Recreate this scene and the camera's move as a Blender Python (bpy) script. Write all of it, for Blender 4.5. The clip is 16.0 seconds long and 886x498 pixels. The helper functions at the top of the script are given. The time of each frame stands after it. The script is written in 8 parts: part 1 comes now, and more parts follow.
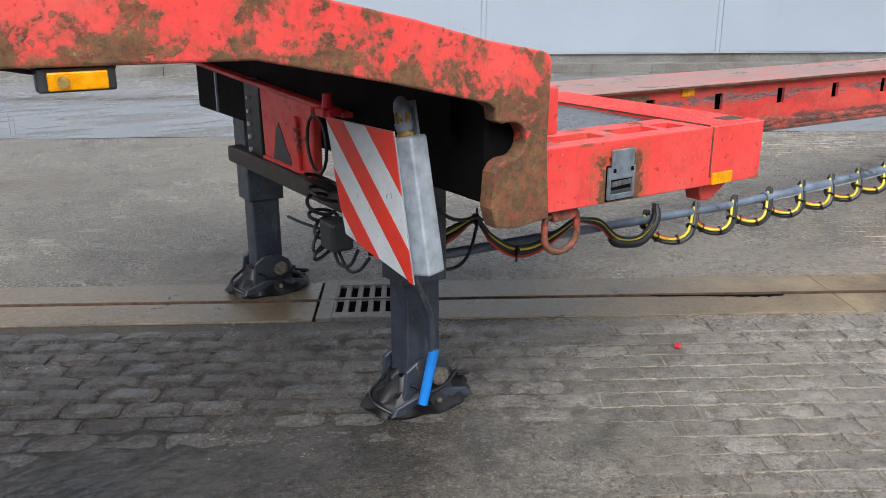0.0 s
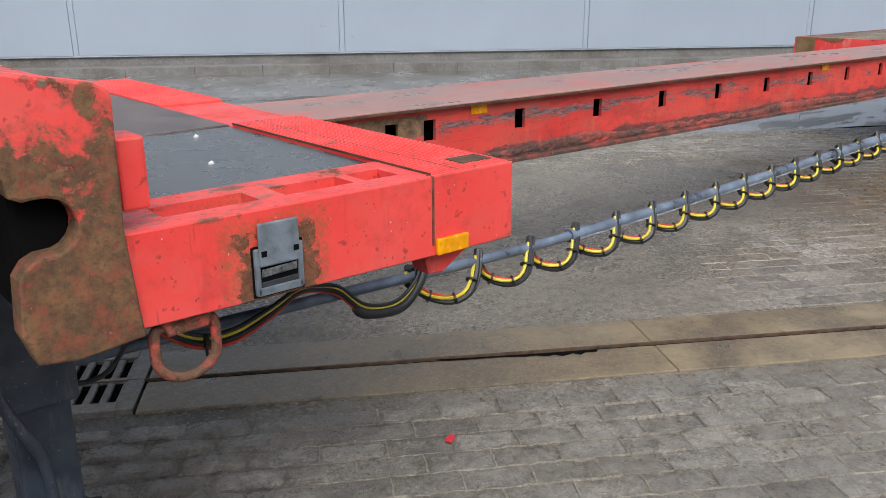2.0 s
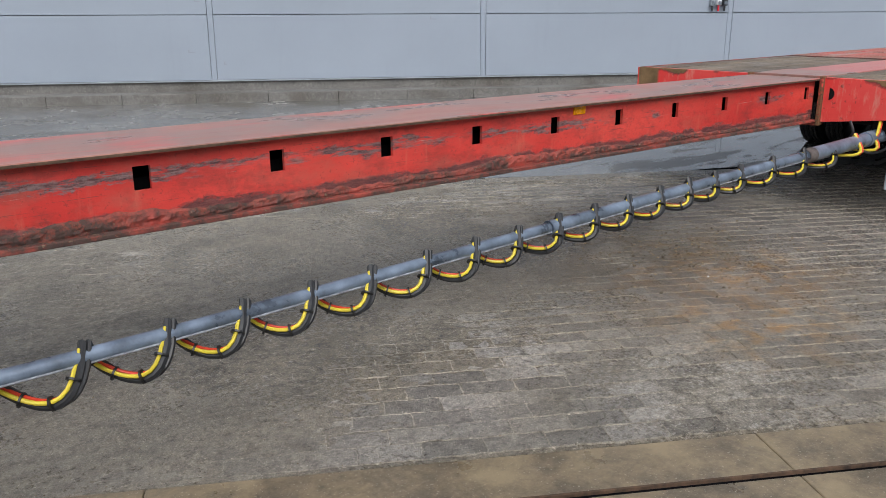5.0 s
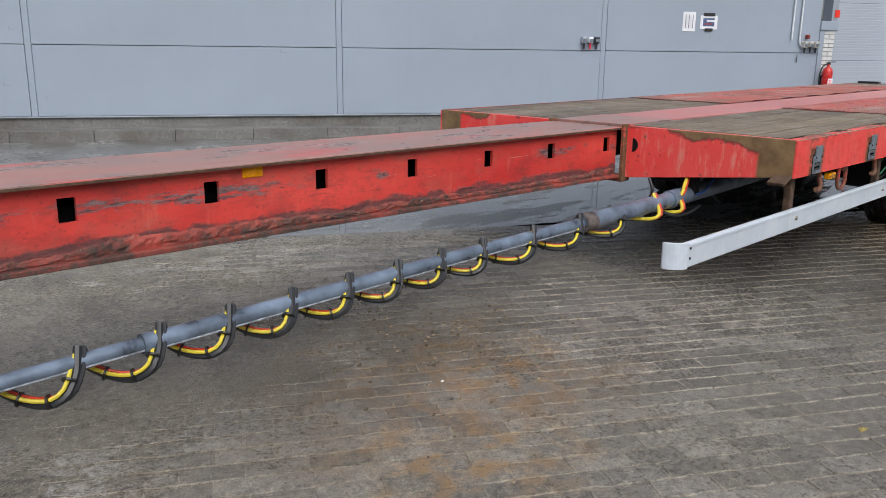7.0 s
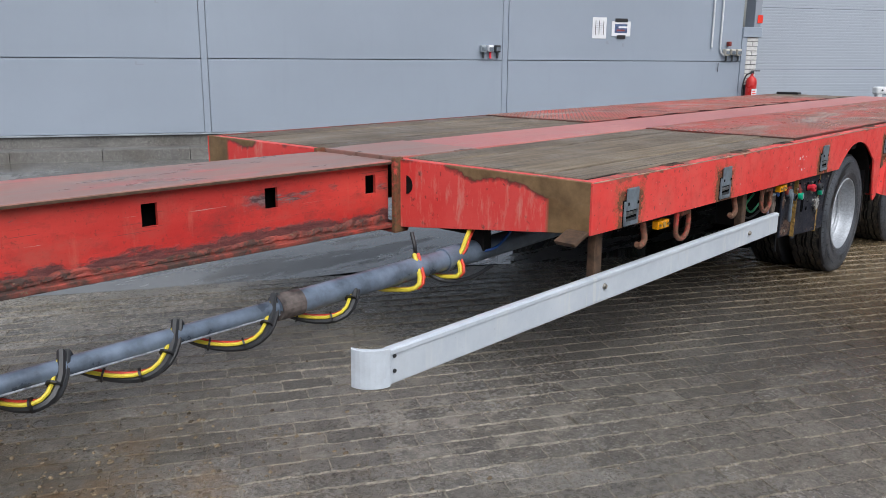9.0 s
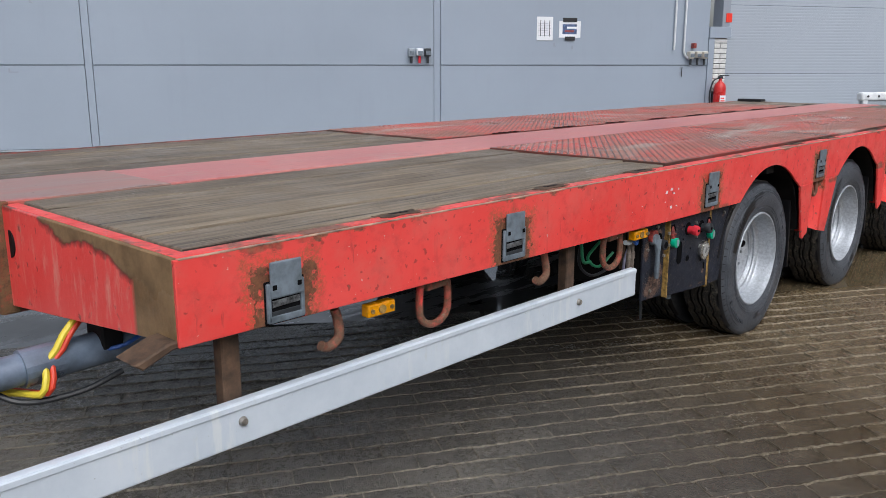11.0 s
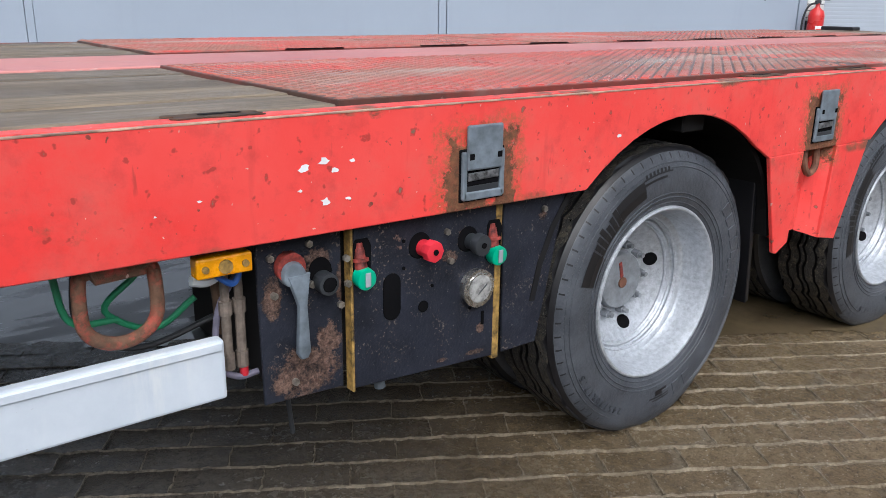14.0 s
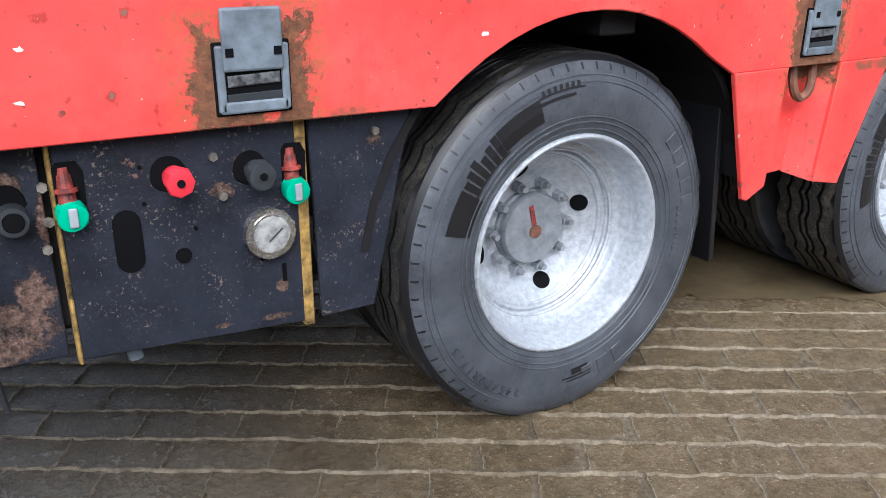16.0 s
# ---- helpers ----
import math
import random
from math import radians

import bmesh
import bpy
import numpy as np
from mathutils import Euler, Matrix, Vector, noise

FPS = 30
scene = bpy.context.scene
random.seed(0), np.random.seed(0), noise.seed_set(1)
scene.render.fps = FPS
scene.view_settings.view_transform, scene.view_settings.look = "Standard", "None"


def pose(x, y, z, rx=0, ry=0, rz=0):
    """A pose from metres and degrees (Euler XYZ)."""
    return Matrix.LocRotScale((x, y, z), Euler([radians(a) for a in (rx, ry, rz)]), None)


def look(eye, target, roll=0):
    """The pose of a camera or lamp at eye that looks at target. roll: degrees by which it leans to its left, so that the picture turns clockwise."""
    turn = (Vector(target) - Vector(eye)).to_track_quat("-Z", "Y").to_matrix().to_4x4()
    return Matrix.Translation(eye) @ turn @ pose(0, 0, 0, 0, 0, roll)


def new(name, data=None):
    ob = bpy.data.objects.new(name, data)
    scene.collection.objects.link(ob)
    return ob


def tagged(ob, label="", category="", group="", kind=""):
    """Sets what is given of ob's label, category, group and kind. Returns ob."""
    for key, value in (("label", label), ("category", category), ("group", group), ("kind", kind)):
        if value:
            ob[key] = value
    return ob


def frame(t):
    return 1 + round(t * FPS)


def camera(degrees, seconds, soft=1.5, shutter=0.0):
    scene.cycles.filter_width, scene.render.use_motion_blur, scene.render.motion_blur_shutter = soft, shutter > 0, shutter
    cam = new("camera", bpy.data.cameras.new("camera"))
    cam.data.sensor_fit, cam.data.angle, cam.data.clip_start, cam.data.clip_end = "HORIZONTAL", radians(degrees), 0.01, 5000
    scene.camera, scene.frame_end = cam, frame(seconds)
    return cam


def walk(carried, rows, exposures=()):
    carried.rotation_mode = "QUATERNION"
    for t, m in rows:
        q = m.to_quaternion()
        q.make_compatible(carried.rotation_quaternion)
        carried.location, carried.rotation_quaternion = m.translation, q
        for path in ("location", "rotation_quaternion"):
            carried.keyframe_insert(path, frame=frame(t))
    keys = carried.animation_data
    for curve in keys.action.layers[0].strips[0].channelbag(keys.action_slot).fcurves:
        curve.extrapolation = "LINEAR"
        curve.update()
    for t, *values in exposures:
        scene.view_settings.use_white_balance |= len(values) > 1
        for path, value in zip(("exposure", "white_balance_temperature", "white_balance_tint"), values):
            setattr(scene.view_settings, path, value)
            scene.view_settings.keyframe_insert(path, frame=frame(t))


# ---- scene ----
cam = camera(56.9, 16.0, soft=0.55)
EXPOSURES = [(0, .76, 6500, 10), (0.6, .76, 6500, 10), (2, .48, 6500, 10), (3.5, .28, 6500, 10), (7, .20, 6420, 10), (9, .15, 6320, 10), (12.5, .16, 6280, 10), (13.5, .46, 6220, 10), (14.5, .62, 6150, 10), (16, 1.08, 5960, 10)]
PATH = [
    (0, (0.369, 0.2, 1.387), (1.42, 1.793, 0.789), -0.2),
    (0.5, (0.576, 0.36, 1.382), (1.703, 1.896, 0.775), -0.1),
    (1, (0.801, 0.432, 1.378), (2.022, 1.892, 0.763), -0.1),
    (1.5, (1.04, 0.443, 1.386), (2.267, 1.898, 0.77), -0.2),
    (2, (1.346, 0.49, 1.386), (2.58, 1.94, 0.776), -0.2),
    (2.5, (1.666, 0.492, 1.383), (2.925, 1.919, 0.768), 0.0),
    (3, (1.964, 0.39, 1.392), (3.224, 1.817, 0.778), 0.2),
    (3.5, (2.29, 0.354, 1.382), (3.541, 1.793, 0.777), 0.1),
    (4, (2.67, 0.347, 1.395), (3.916, 1.798, 0.81), 0.1),
    (4.2, (2.819, 0.326, 1.379), (4.066, 1.778, 0.798), 0.0),
    (6.3, (4.322, 0.231, 1.389), (5.648, 1.643, 0.891), 0.7),
    (6.5, (4.49, 0.237, 1.365), (5.849, 1.619, 0.872), 0.8),
    (7, (4.885, 0.24, 1.374), (6.27, 1.6, 0.891), 0.71),
    (7.5, (5.272, 0.219, 1.362), (6.681, 1.557, 0.891), 0.69),
    (8, (5.662, 0.239, 1.35), (7.083, 1.566, 0.885), 0.56),
    (8.5, (6.113, 0.284, 1.371), (7.546, 1.601, 0.908), 0.5),
    (9, (6.559, 0.293, 1.373), (7.999, 1.604, 0.914), 0.4),
    (9.5, (6.974, 0.322, 1.35), (8.421, 1.625, 0.895), 0.4),
    (9.7, (7.137, 0.337, 1.365), (8.59, 1.633, 0.91), 0.4),
    (11.8, (8.968, 0.299, 1.311), (10.343, 1.684, 0.87), -0.1),
    (12, (9.131, 0.306, 1.316), (10.497, 1.696, 0.869), 0.0),
    (12.5, (9.539, 0.391, 1.274), (10.904, 1.784, 0.829), 0.1),
    (13, (9.892, 0.486, 1.212), (11.217, 1.896, 0.709), 0.2),
    (13.5, (10.247, 0.549, 1.174), (11.524, 1.985, 0.621), 0.5),
    (14, (10.564, 0.65, 1.109), (11.732, 2.167, 0.531), 0.8),
    (14.5, (10.807, 0.751, 1.02), (11.894, 2.314, 0.407), 1.0),
    (15, (11.015, 0.809, 0.964), (12.039, 2.386, 0.281), 0.8),
    (15.5, (11.123, 0.811, 0.945), (12.109, 2.402, 0.239), 0.6),
    (16, (11.216, 0.703, 0.979), (12.182, 2.301, 0.262), 0.4),
]
walk(cam, [(t, look(eye, target, roll)) for t, eye, target, roll in PATH], EXPOSURES)

# ---- world and light: an overcast day ----
world = bpy.data.worlds.new("overcast_sky")
scene.world = world
world.use_nodes = True
_wn, _wl = world.node_tree.nodes, world.node_tree.links
_sky = _wn.new("ShaderNodeTexSky")
_sky.sky_type = 'NISHITA'
_sky.sun_disc = False
_sky.sun_elevation = radians(48)
_sky.sun_rotation = radians(200)
_sky.dust_density = 4.0
_hsv = _wn.new("ShaderNodeHueSaturation")
_hsv.inputs["Saturation"].default_value = 0.42
_wl.new(_sky.outputs[0], _hsv.inputs["Color"])
_wl.new(_hsv.outputs[0], _wn["Background"].inputs[0])
_wn["Background"].inputs[1].default_value = 0.118

_sun = bpy.data.lights.new("sun", 'SUN')
_sun.energy = 1.75
_sun.angle = radians(60)
_sun.color = (0.97, 0.985, 1.0)
sun = new("sun", _sun)
sun.matrix_world = look((-2.0, -5.5, 11.0), (5, 3, 0))


# ---- materials ----
class G:
    """A small node graph on world position."""

    def __init__(self, name):
        self.m = bpy.data.materials.new(name)
        self.m.use_nodes = True
        self.n, self.l = self.m.node_tree.nodes, self.m.node_tree.links
        self.b = self.n["Principled BSDF"]
        self.pos = self.n.new("ShaderNodeNewGeometry").outputs["Position"]

    def set(self, key, v):
        s = self.b.inputs[key]
        if isinstance(v, (int, float)):
            s.default_value = v
        elif isinstance(v, tuple):
            s.default_value = (*v, 1.0)
        else:
            self.l.new(v, s)

    def scaled(self, sx, sy, sz, rz=0.0):
        k = self.n.new("ShaderNodeMapping")
        k.inputs["Scale"].default_value = (sx, sy, sz)
        k.inputs["Rotation"].default_value = (0, 0, rz)
        self.l.new(self.pos, k.inputs["Vector"])
        return k.outputs[0]

    def noise(self, scale, detail=6, rough=0.6, vec=None, distort=0.0):
        k = self.n.new("ShaderNodeTexNoise")
        k.inputs["Scale"].default_value = scale
        k.inputs["Detail"].default_value = detail
        k.inputs["Roughness"].default_value = rough
        k.inputs["Distortion"].default_value = distort
        self.l.new(vec or self.pos, k.inputs["Vector"])
        return k.outputs[0]

    def voronoi(self, scale, vec=None, feature='F1'):
        k = self.n.new("ShaderNodeTexVoronoi")
        k.feature = feature
        k.inputs["Scale"].default_value = scale
        self.l.new(vec or self.pos, k.inputs["Vector"])
        return k.outputs["Distance"]

    def ramp(self, v, lo, hi, a=0.0, b=1.0):
        k = self.n.new("ShaderNodeMapRange")
        k.inputs["From Min"].default_value = lo
        k.inputs["From Max"].default_value = hi
        k.inputs["To Min"].default_value = a
        k.inputs["To Max"].default_value = b
        self.l.new(v, k.inputs["Value"])
        return k.outputs[0]

    def math(self, op, a, b=0.0):
        k = self.n.new("ShaderNodeMath")
        k.operation = op
        for i, v in enumerate((a, b)):
            if isinstance(v, (int, float)):
                k.inputs[i].default_value = v
            else:
                self.l.new(v, k.inputs[i])
        return k.outputs[0]

    def axis(self, i):
        k = self.n.new("ShaderNodeSeparateXYZ")
        self.l.new(self.pos, k.inputs[0])
        return k.outputs[i]

    def random(self):
        return self.n.new("ShaderNodeObjectInfo").outputs["Random"]

    def island(self):
        return self.n.new("ShaderNodeNewGeometry").outputs["Random Per Island"]

    def mix(self, f, a, b):
        k = self.n.new("ShaderNodeMix")
        k.data_type = 'RGBA'
        for s, v in ((k.inputs[0], f), (k.inputs[6], a), (k.inputs[7], b)):
            if isinstance(v, (int, float)):
                s.default_value = v
            elif isinstance(v, tuple):
                s.default_value = (*v, 1.0)
            else:
                self.l.new(v, s)
        return k.outputs[2]

    def scale(self, c, f):
        k = self.n.new("ShaderNodeVectorMath")
        k.operation = 'SCALE'
        self.l.new(c, k.inputs[0])
        self.l.new(f, k.inputs["Scale"])
        return k.outputs[0]

    def bump(self, h, strength=0.3, dist=0.01):
        k = self.n.new("ShaderNodeBump")
        k.inputs["Strength"].default_value = strength
        k.inputs["Distance"].default_value = dist
        self.l.new(h, k.inputs["Height"])
        self.l.new(k.outputs[0], self.b.inputs["Normal"])


def paint(name, base, rough=0.5, metal=0.0, var=0.12, scale=6.0, bump=0.08, fine=120.0):
    """A plain surface with soft two-scale variation."""
    g = G(name)
    n = g.noise(scale)
    dark = tuple(c * (1 - var * 2.2) for c in base)
    light = tuple(min(1, c * (1 + var)) for c in base)
    c = g.mix(g.ramp(n, 0.3, 0.7), dark, light)
    f = g.noise(fine, 3)
    c = g.mix(g.ramp(f, 0.62, 0.75, 0, 0.35), c, tuple(k * 0.6 for k in base))
    g.set("Base Color", c)
    g.set("Metallic", metal)
    g.set("Roughness", g.ramp(n, 0.3, 0.7, max(0.05, rough - 0.1), min(1, rough + 0.1)))
    g.bump(f, bump, 0.002)
    return g.m


RED, RED2 = (0.80, 0.048, 0.043), (0.86, 0.100, 0.088)


def red_steel(name, rust=0.62, foot=None, patch=2.6, soft=0.03, brown=(0.13, 0.075, 0.04), chips=0.66, streak=0.0, rough=0.42, grime=0.5, worn=(0.17, 0.11, 0.06), stretch=(1, 1, 1), pockets=(), edge=None, silt=False, rim=None):
    """Red paint on steel with worn patches, chips, grime and faded places."""
    g = G(name)
    fade = g.noise(2.2, 5)
    c = g.mix(g.ramp(fade, 0.35, 0.7), RED, RED2)
    blotch = g.noise(14, 6, 0.7)
    c = g.mix(g.ramp(blotch, 0.52, 0.75, 0, grime), c, (0.36, 0.03, 0.028))
    dust = g.noise(5.5, 8, 0.7)
    c = g.mix(g.ramp(dust, 0.50, 0.68, 0, grime * 0.7), c, (0.62, 0.20, 0.16))
    pn = g.noise(patch, 9, 0.62, g.scaled(*stretch), 0.35)
    fine = g.noise(60, 5, 0.7)
    pn = g.math('ADD', g.math('MULTIPLY', pn, 0.62), g.math('MULTIPLY', g.noise(patch * 2.9, 8, 0.65, g.scaled(*stretch), 0.2), 0.38))
    mixed = g.math('ADD', pn, g.math('MULTIPLY', g.math('SUBTRACT', fine, 0.5), 0.16))
    mixed = g.math('ADD', mixed, g.math('MULTIPLY', g.math('SUBTRACT', g.noise(21, 8, 0.75), 0.5), 0.16))
    if foot:
        mixed = g.math('ADD', mixed, g.ramp(g.axis(2), foot - .06, foot + .04, 0.13, 0.0))
    if rim:
        # worst along the lower edge, which bends down behind the point given, and at the rear end
        (bx, bz), slope = rim
        low = g.math('SUBTRACT', bz, g.math('MULTIPLY', g.math('MAXIMUM', g.math('SUBTRACT', g.axis(0), bx), 0.0), slope))
        over = g.math('SUBTRACT', g.axis(2), low)
        mixed = g.math('ADD', mixed, g.ramp(over, -0.02, 0.12, 0.10, 0.0))
        mixed = g.math('ADD', mixed, g.ramp(g.axis(0), 1.45, 1.74, 0.0, 0.025))
    mask = g.ramp(mixed, rust, rust + soft)
    tone = g.mix(g.ramp(g.noise(18, 6, 0.75), 0.35, 0.65), brown, worn)
    tone = g.mix(g.ramp(g.noise(70, 4), 0.50, 0.64, 0, 0.55), tone, (0.055, 0.036, 0.020))
    tone = g.mix(g.ramp(g.noise(32, 6, 0.75), 0.50, 0.62, 0, 0.55), tone, (0.34, 0.070, 0.042))
    halo = g.ramp(mixed, rust - 0.045, rust + 0.01, 0, 0.55)
    c = g.mix(halo, c, (0.34, 0.085, 0.048))
    c = g.mix(mask, c, tone)
    dots = g.ramp(g.noise(38, 3, 0.5), 0.645, 0.69, 0, 0.6)
    c = g.mix(dots, c, (0.22, 0.022, 0.018))
    drip = g.ramp(g.noise(16, 5, 0.6, g.scaled(1, 1, 0.12)), 0.60, 0.76, 0, 0.35)
    c = g.mix(drip, c, (0.34, 0.022, 0.020))
    nick = g.ramp(g.noise(48, 2, 0.5, g.scaled(1, 1, 0.6)), 0.76, 0.775, 0, 0.8)
    c = g.mix(nick, c, (0.62, 0.42, 0.36))
    chip = g.ramp(g.noise(38, 4, 0.55), chips, chips + 0.02)
    c = g.mix(chip, c, (0.20, 0.15, 0.10))
    scratch = g.ramp(g.noise(9, 5, 0.6, g.scaled(0.5, 1, 14)), 0.70, 0.74, 0, streak)
    c = g.mix(scratch, c, (0.10, 0.055, 0.05))
    if silt:
        pool = g.ramp(g.noise(1.5, 5, 0.55, g.scaled(0.8, 1.8, 1)), 0.585, 0.66, 0, 0.8)
        c = g.mix(pool, c, (0.36, 0.315, 0.275))
    if pockets:
        # bare, rusty skin round the lashing pockets
        d = None
        for x, z in pockets:
            dx = g.math('SUBTRACT', g.math('ABSOLUTE', g.math('SUBTRACT', g.axis(0), x + .045)), .045)
            dz = g.math('SUBTRACT', g.math('ABSOLUTE', g.math('SUBTRACT', g.axis(2), z - .115)), .050)
            one = g.math('MAXIMUM', dx, g.math('MULTIPLY', dz, 0.9))
            d = one if d is None else g.math('MINIMUM', d, one)
        ragged = g.math('MULTIPLY', g.math('SUBTRACT', g.noise(26, 8, 0.72), 0.5), 0.13)
        dn = g.math('ADD', d, ragged)
        speck = g.math('MULTIPLY', g.ramp(dn, 0.055, 0.080, 1, 0), g.ramp(g.noise(150, 5, 0.7), 0.40, 0.60))
        c = g.mix(g.math('MULTIPLY', speck, 0.8), c, (0.33, 0.115, 0.045))
        bare = g.math('MULTIPLY', g.ramp(dn, 0.040, 0.046, 1, 0), g.ramp(g.noise(13, 6, 0.65), 0.38, 0.42))
        skin = g.mix(g.ramp(g.noise(60, 6, 0.75), 0.38, 0.62), (0.075, 0.042, 0.020), (0.20, 0.095, 0.042))
        c = g.mix(g.math('MULTIPLY', bare, 0.92), c, skin)
        mask = g.math('MAXIMUM', mask, bare)
    if edge:
        jag = g.math('MULTIPLY', g.math('SUBTRACT', g.noise(13, 7, 0.7, g.scaled(0.5, 1, 1)), 0.5), 0.13)
        up = g.math('ADD', g.axis(2), jag)
        on = g.ramp(g.noise(3.3, 4, 0.6, g.scaled(1, 1, 0.2)), 0.50, 0.56)
        topw = g.math('MULTIPLY', g.ramp(up, edge[0] - .004, edge[0] + .004), on)
        c = g.mix(g.math('MULTIPLY', topw, 0.9), c, g.mix(g.ramp(g.noise(80, 4), 0.4, 0.6), (0.09, 0.055, 0.032), (0.22, 0.12, 0.07)))
        loww = g.math('MULTIPLY', g.math('MULTIPLY', g.ramp(up, edge[1] + .012, edge[1] - .006), g.ramp(g.axis(2), edge[1] - .03, edge[1] - .02)), g.ramp(g.noise(4.7, 4, 0.6), 0.50, 0.58))
        c = g.mix(g.math('MULTIPLY', loww, 0.85), c, (0.16, 0.085, 0.045))
        tick = g.ramp(g.noise(70, 2, 0.5, g.scaled(1, 1, 0.8)), 0.70, 0.72, 0, 0.9)
        c = g.mix(g.math('MULTIPLY', tick, g.ramp(g.noise(5, 5, 0.6), 0.45, 0.6)), c, (0.12, 0.05, 0.035))
        hair = g.ramp(g.noise(16, 4, 0.6, g.scaled(2.2, 1, 0.35)), 0.66, 0.72, 0, 0.45)
        c = g.mix(hair, c, (0.26, 0.03, 0.025))
        white = g.ramp(g.noise(90, 2, 0.5), 0.76, 0.775)
        c = g.mix(white, c, (0.72, 0.50, 0.44))
    g.set("Base Color", c)
    g.set("Roughness", g.mix(mask, g.ramp(blotch, 0.3, 0.7, rough - 0.1, rough + 0.14), (0.8, 0.8, 0.8)))
    h = g.math('ADD', g.math('MULTIPLY', fine, g.ramp(mask, 0, 1, 0.15, 1.0)), g.math('MULTIPLY', mask, -0.8))
    h = g.math('ADD', h, g.math('MULTIPLY', g.math('MULTIPLY', g.noise(34, 7, 0.75), mask), 1.6))
    g.bump(h, 0.6, 0.007)
    return g.m


M_NECK = red_steel("neck_paint", foot=0.97, rust=0.545, patch=7.5, soft=0.035, chips=0.70, brown=(0.095, 0.055, 0.030), worn=(0.255, 0.135, 0.060), grime=0.5, rim=((1.0, 1.258), .225))
M_NECKRUST = red_steel("neck_rust", rust=0.37, patch=4.0, soft=0.04, brown=(0.13, 0.07, 0.03), worn=(0.19, 0.11, 0.05), chips=0.8)
M_RAIL = red_steel("rail_paint", rust=0.655, patch=2.4, chips=0.715, grime=0.38, pockets=[(x, .884) for x in (9.33, 10.195, 11.552, 12.85, 14.12)], edge=(.926, .712))
M_PLAT = red_steel("platform_paint", rust=0.615, patch=3.5, chips=0.715, grime=0.38, pockets=[(2.046, .957)], edge=(.982, .79))
def make_beam():
    """Red web, scraped to grey along the middle, greasy and dark along the foot."""
    g = G("beam_paint")
    fade = g.noise(2.0, 6, 0.6, g.scaled(0.5, 1, 1.5))
    c = g.mix(g.ramp(fade, 0.35, 0.65), (0.56, 0.030, 0.026), (0.76, 0.080, 0.062))
    stain = g.noise(7, 8, 0.72, g.scaled(0.7, 1, 1.3))
    c = g.mix(g.ramp(stain, 0.50, 0.70, 0, 0.75), c, (0.25, 0.040, 0.034))
    cloud = g.noise(3.1, 7, 0.66, g.scaled(0.8, 1, 1.6))
    c = g.mix(g.ramp(cloud, 0.50, 0.66, 0, 0.5), c, (0.42, 0.13, 0.095))
    # height above the beam's sloping foot
    h = g.math('ADD', g.axis(2), g.math('MULTIPLY', g.axis(0), 0.0085))
    wob = g.math('MULTIPLY', g.math('SUBTRACT', g.noise(9, 9, 0.78, g.scaled(0.6, 1, 1.4)), 0.5), 0.15)
    hb = g.math('ADD', h, wob)
    band = g.math('MULTIPLY', g.ramp(hb, 0.868, 0.876), g.ramp(hb, 0.912, 0.920, 1, 0))
    part_on = g.ramp(g.math('ADD', g.noise(1.5, 5, 0.65, g.scaled(1, 1, 3)), g.ramp(g.axis(0), 4.0, 7.5, 0.16, -0.02)), 0.48, 0.54)
    scrape = g.noise(42, 8, 0.78, g.scaled(0.35, 1, 1.8))
    tone = g.mix(g.ramp(scrape, 0.42, 0.58), (0.050, 0.040, 0.046), (0.25, 0.20, 0.205))
    flake = g.ramp(g.noise(24, 6, 0.7, g.scaled(0.4, 1, 2.2)), 0.42, 0.50)
    bared = g.math('MULTIPLY', g.math('MULTIPLY', band, part_on), flake)
    c = g.mix(g.math('MULTIPLY', bared, 0.92), c, tone)
    foot = g.ramp(hb, 0.768, 0.782, 1, 0)
    grease = g.mix(g.ramp(scrape, 0.40, 0.60), (0.040, 0.027, 0.030), (0.17, 0.075, 0.070))
    c = g.mix(g.math('MULTIPLY', foot, 0.88), c, grease)
    thin = g.ramp(g.noise(15, 6, 0.68, g.scaled(0.16, 1, 9)), 0.63, 0.66, 0, 0.7)
    c = g.mix(thin, c, (0.085, 0.050, 0.050))
    pale = g.ramp(g.noise(30, 6, 0.66, g.scaled(0.10, 1, 6)), 0.66, 0.69, 0, 0.85)
    near_band = g.math('MULTIPLY', g.ramp(hb, 0.85, 0.87), g.ramp(hb, 0.93, 0.915))
    c = g.mix(g.math('MULTIPLY', pale, near_band), c, (0.56, 0.45, 0.41))
    c = g.mix(g.math('MULTIPLY', pale, g.ramp(hb, 0.81, 0.77)), c, (0.46, 0.20, 0.17))
    pit = g.ramp(g.noise(75, 4, 0.6), 0.62, 0.68, 0, 0.5)
    c = g.mix(pit, c, (0.20, 0.035, 0.030))
    smear = g.ramp(g.noise(9, 6, 0.65, g.scaled(1.6, 1, 0.3)), 0.60, 0.74, 0, 0.4)
    c = g.mix(g.math('MULTIPLY', smear, g.ramp(hb, 0.93, 0.88)), c, (0.66, 0.22, 0.15))
    # bare brown plates at the front end, cut off square
    front = g.math('MULTIPLY', g.ramp(g.axis(0), 3.335, 3.345, 1, 0), g.math('MULTIPLY', g.ramp(h, 0.866, 0.869), g.ramp(h, 0.945, 0.955, 1, 0)))
    brown = g.mix(g.ramp(g.noise(26, 7, 0.75), 0.40, 0.62), (0.10, 0.062, 0.036), (0.30, 0.175, 0.10))
    c = g.mix(g.math('MULTIPLY', front, g.ramp(g.noise(6, 6), 0.30, 0.40)), c, brown)
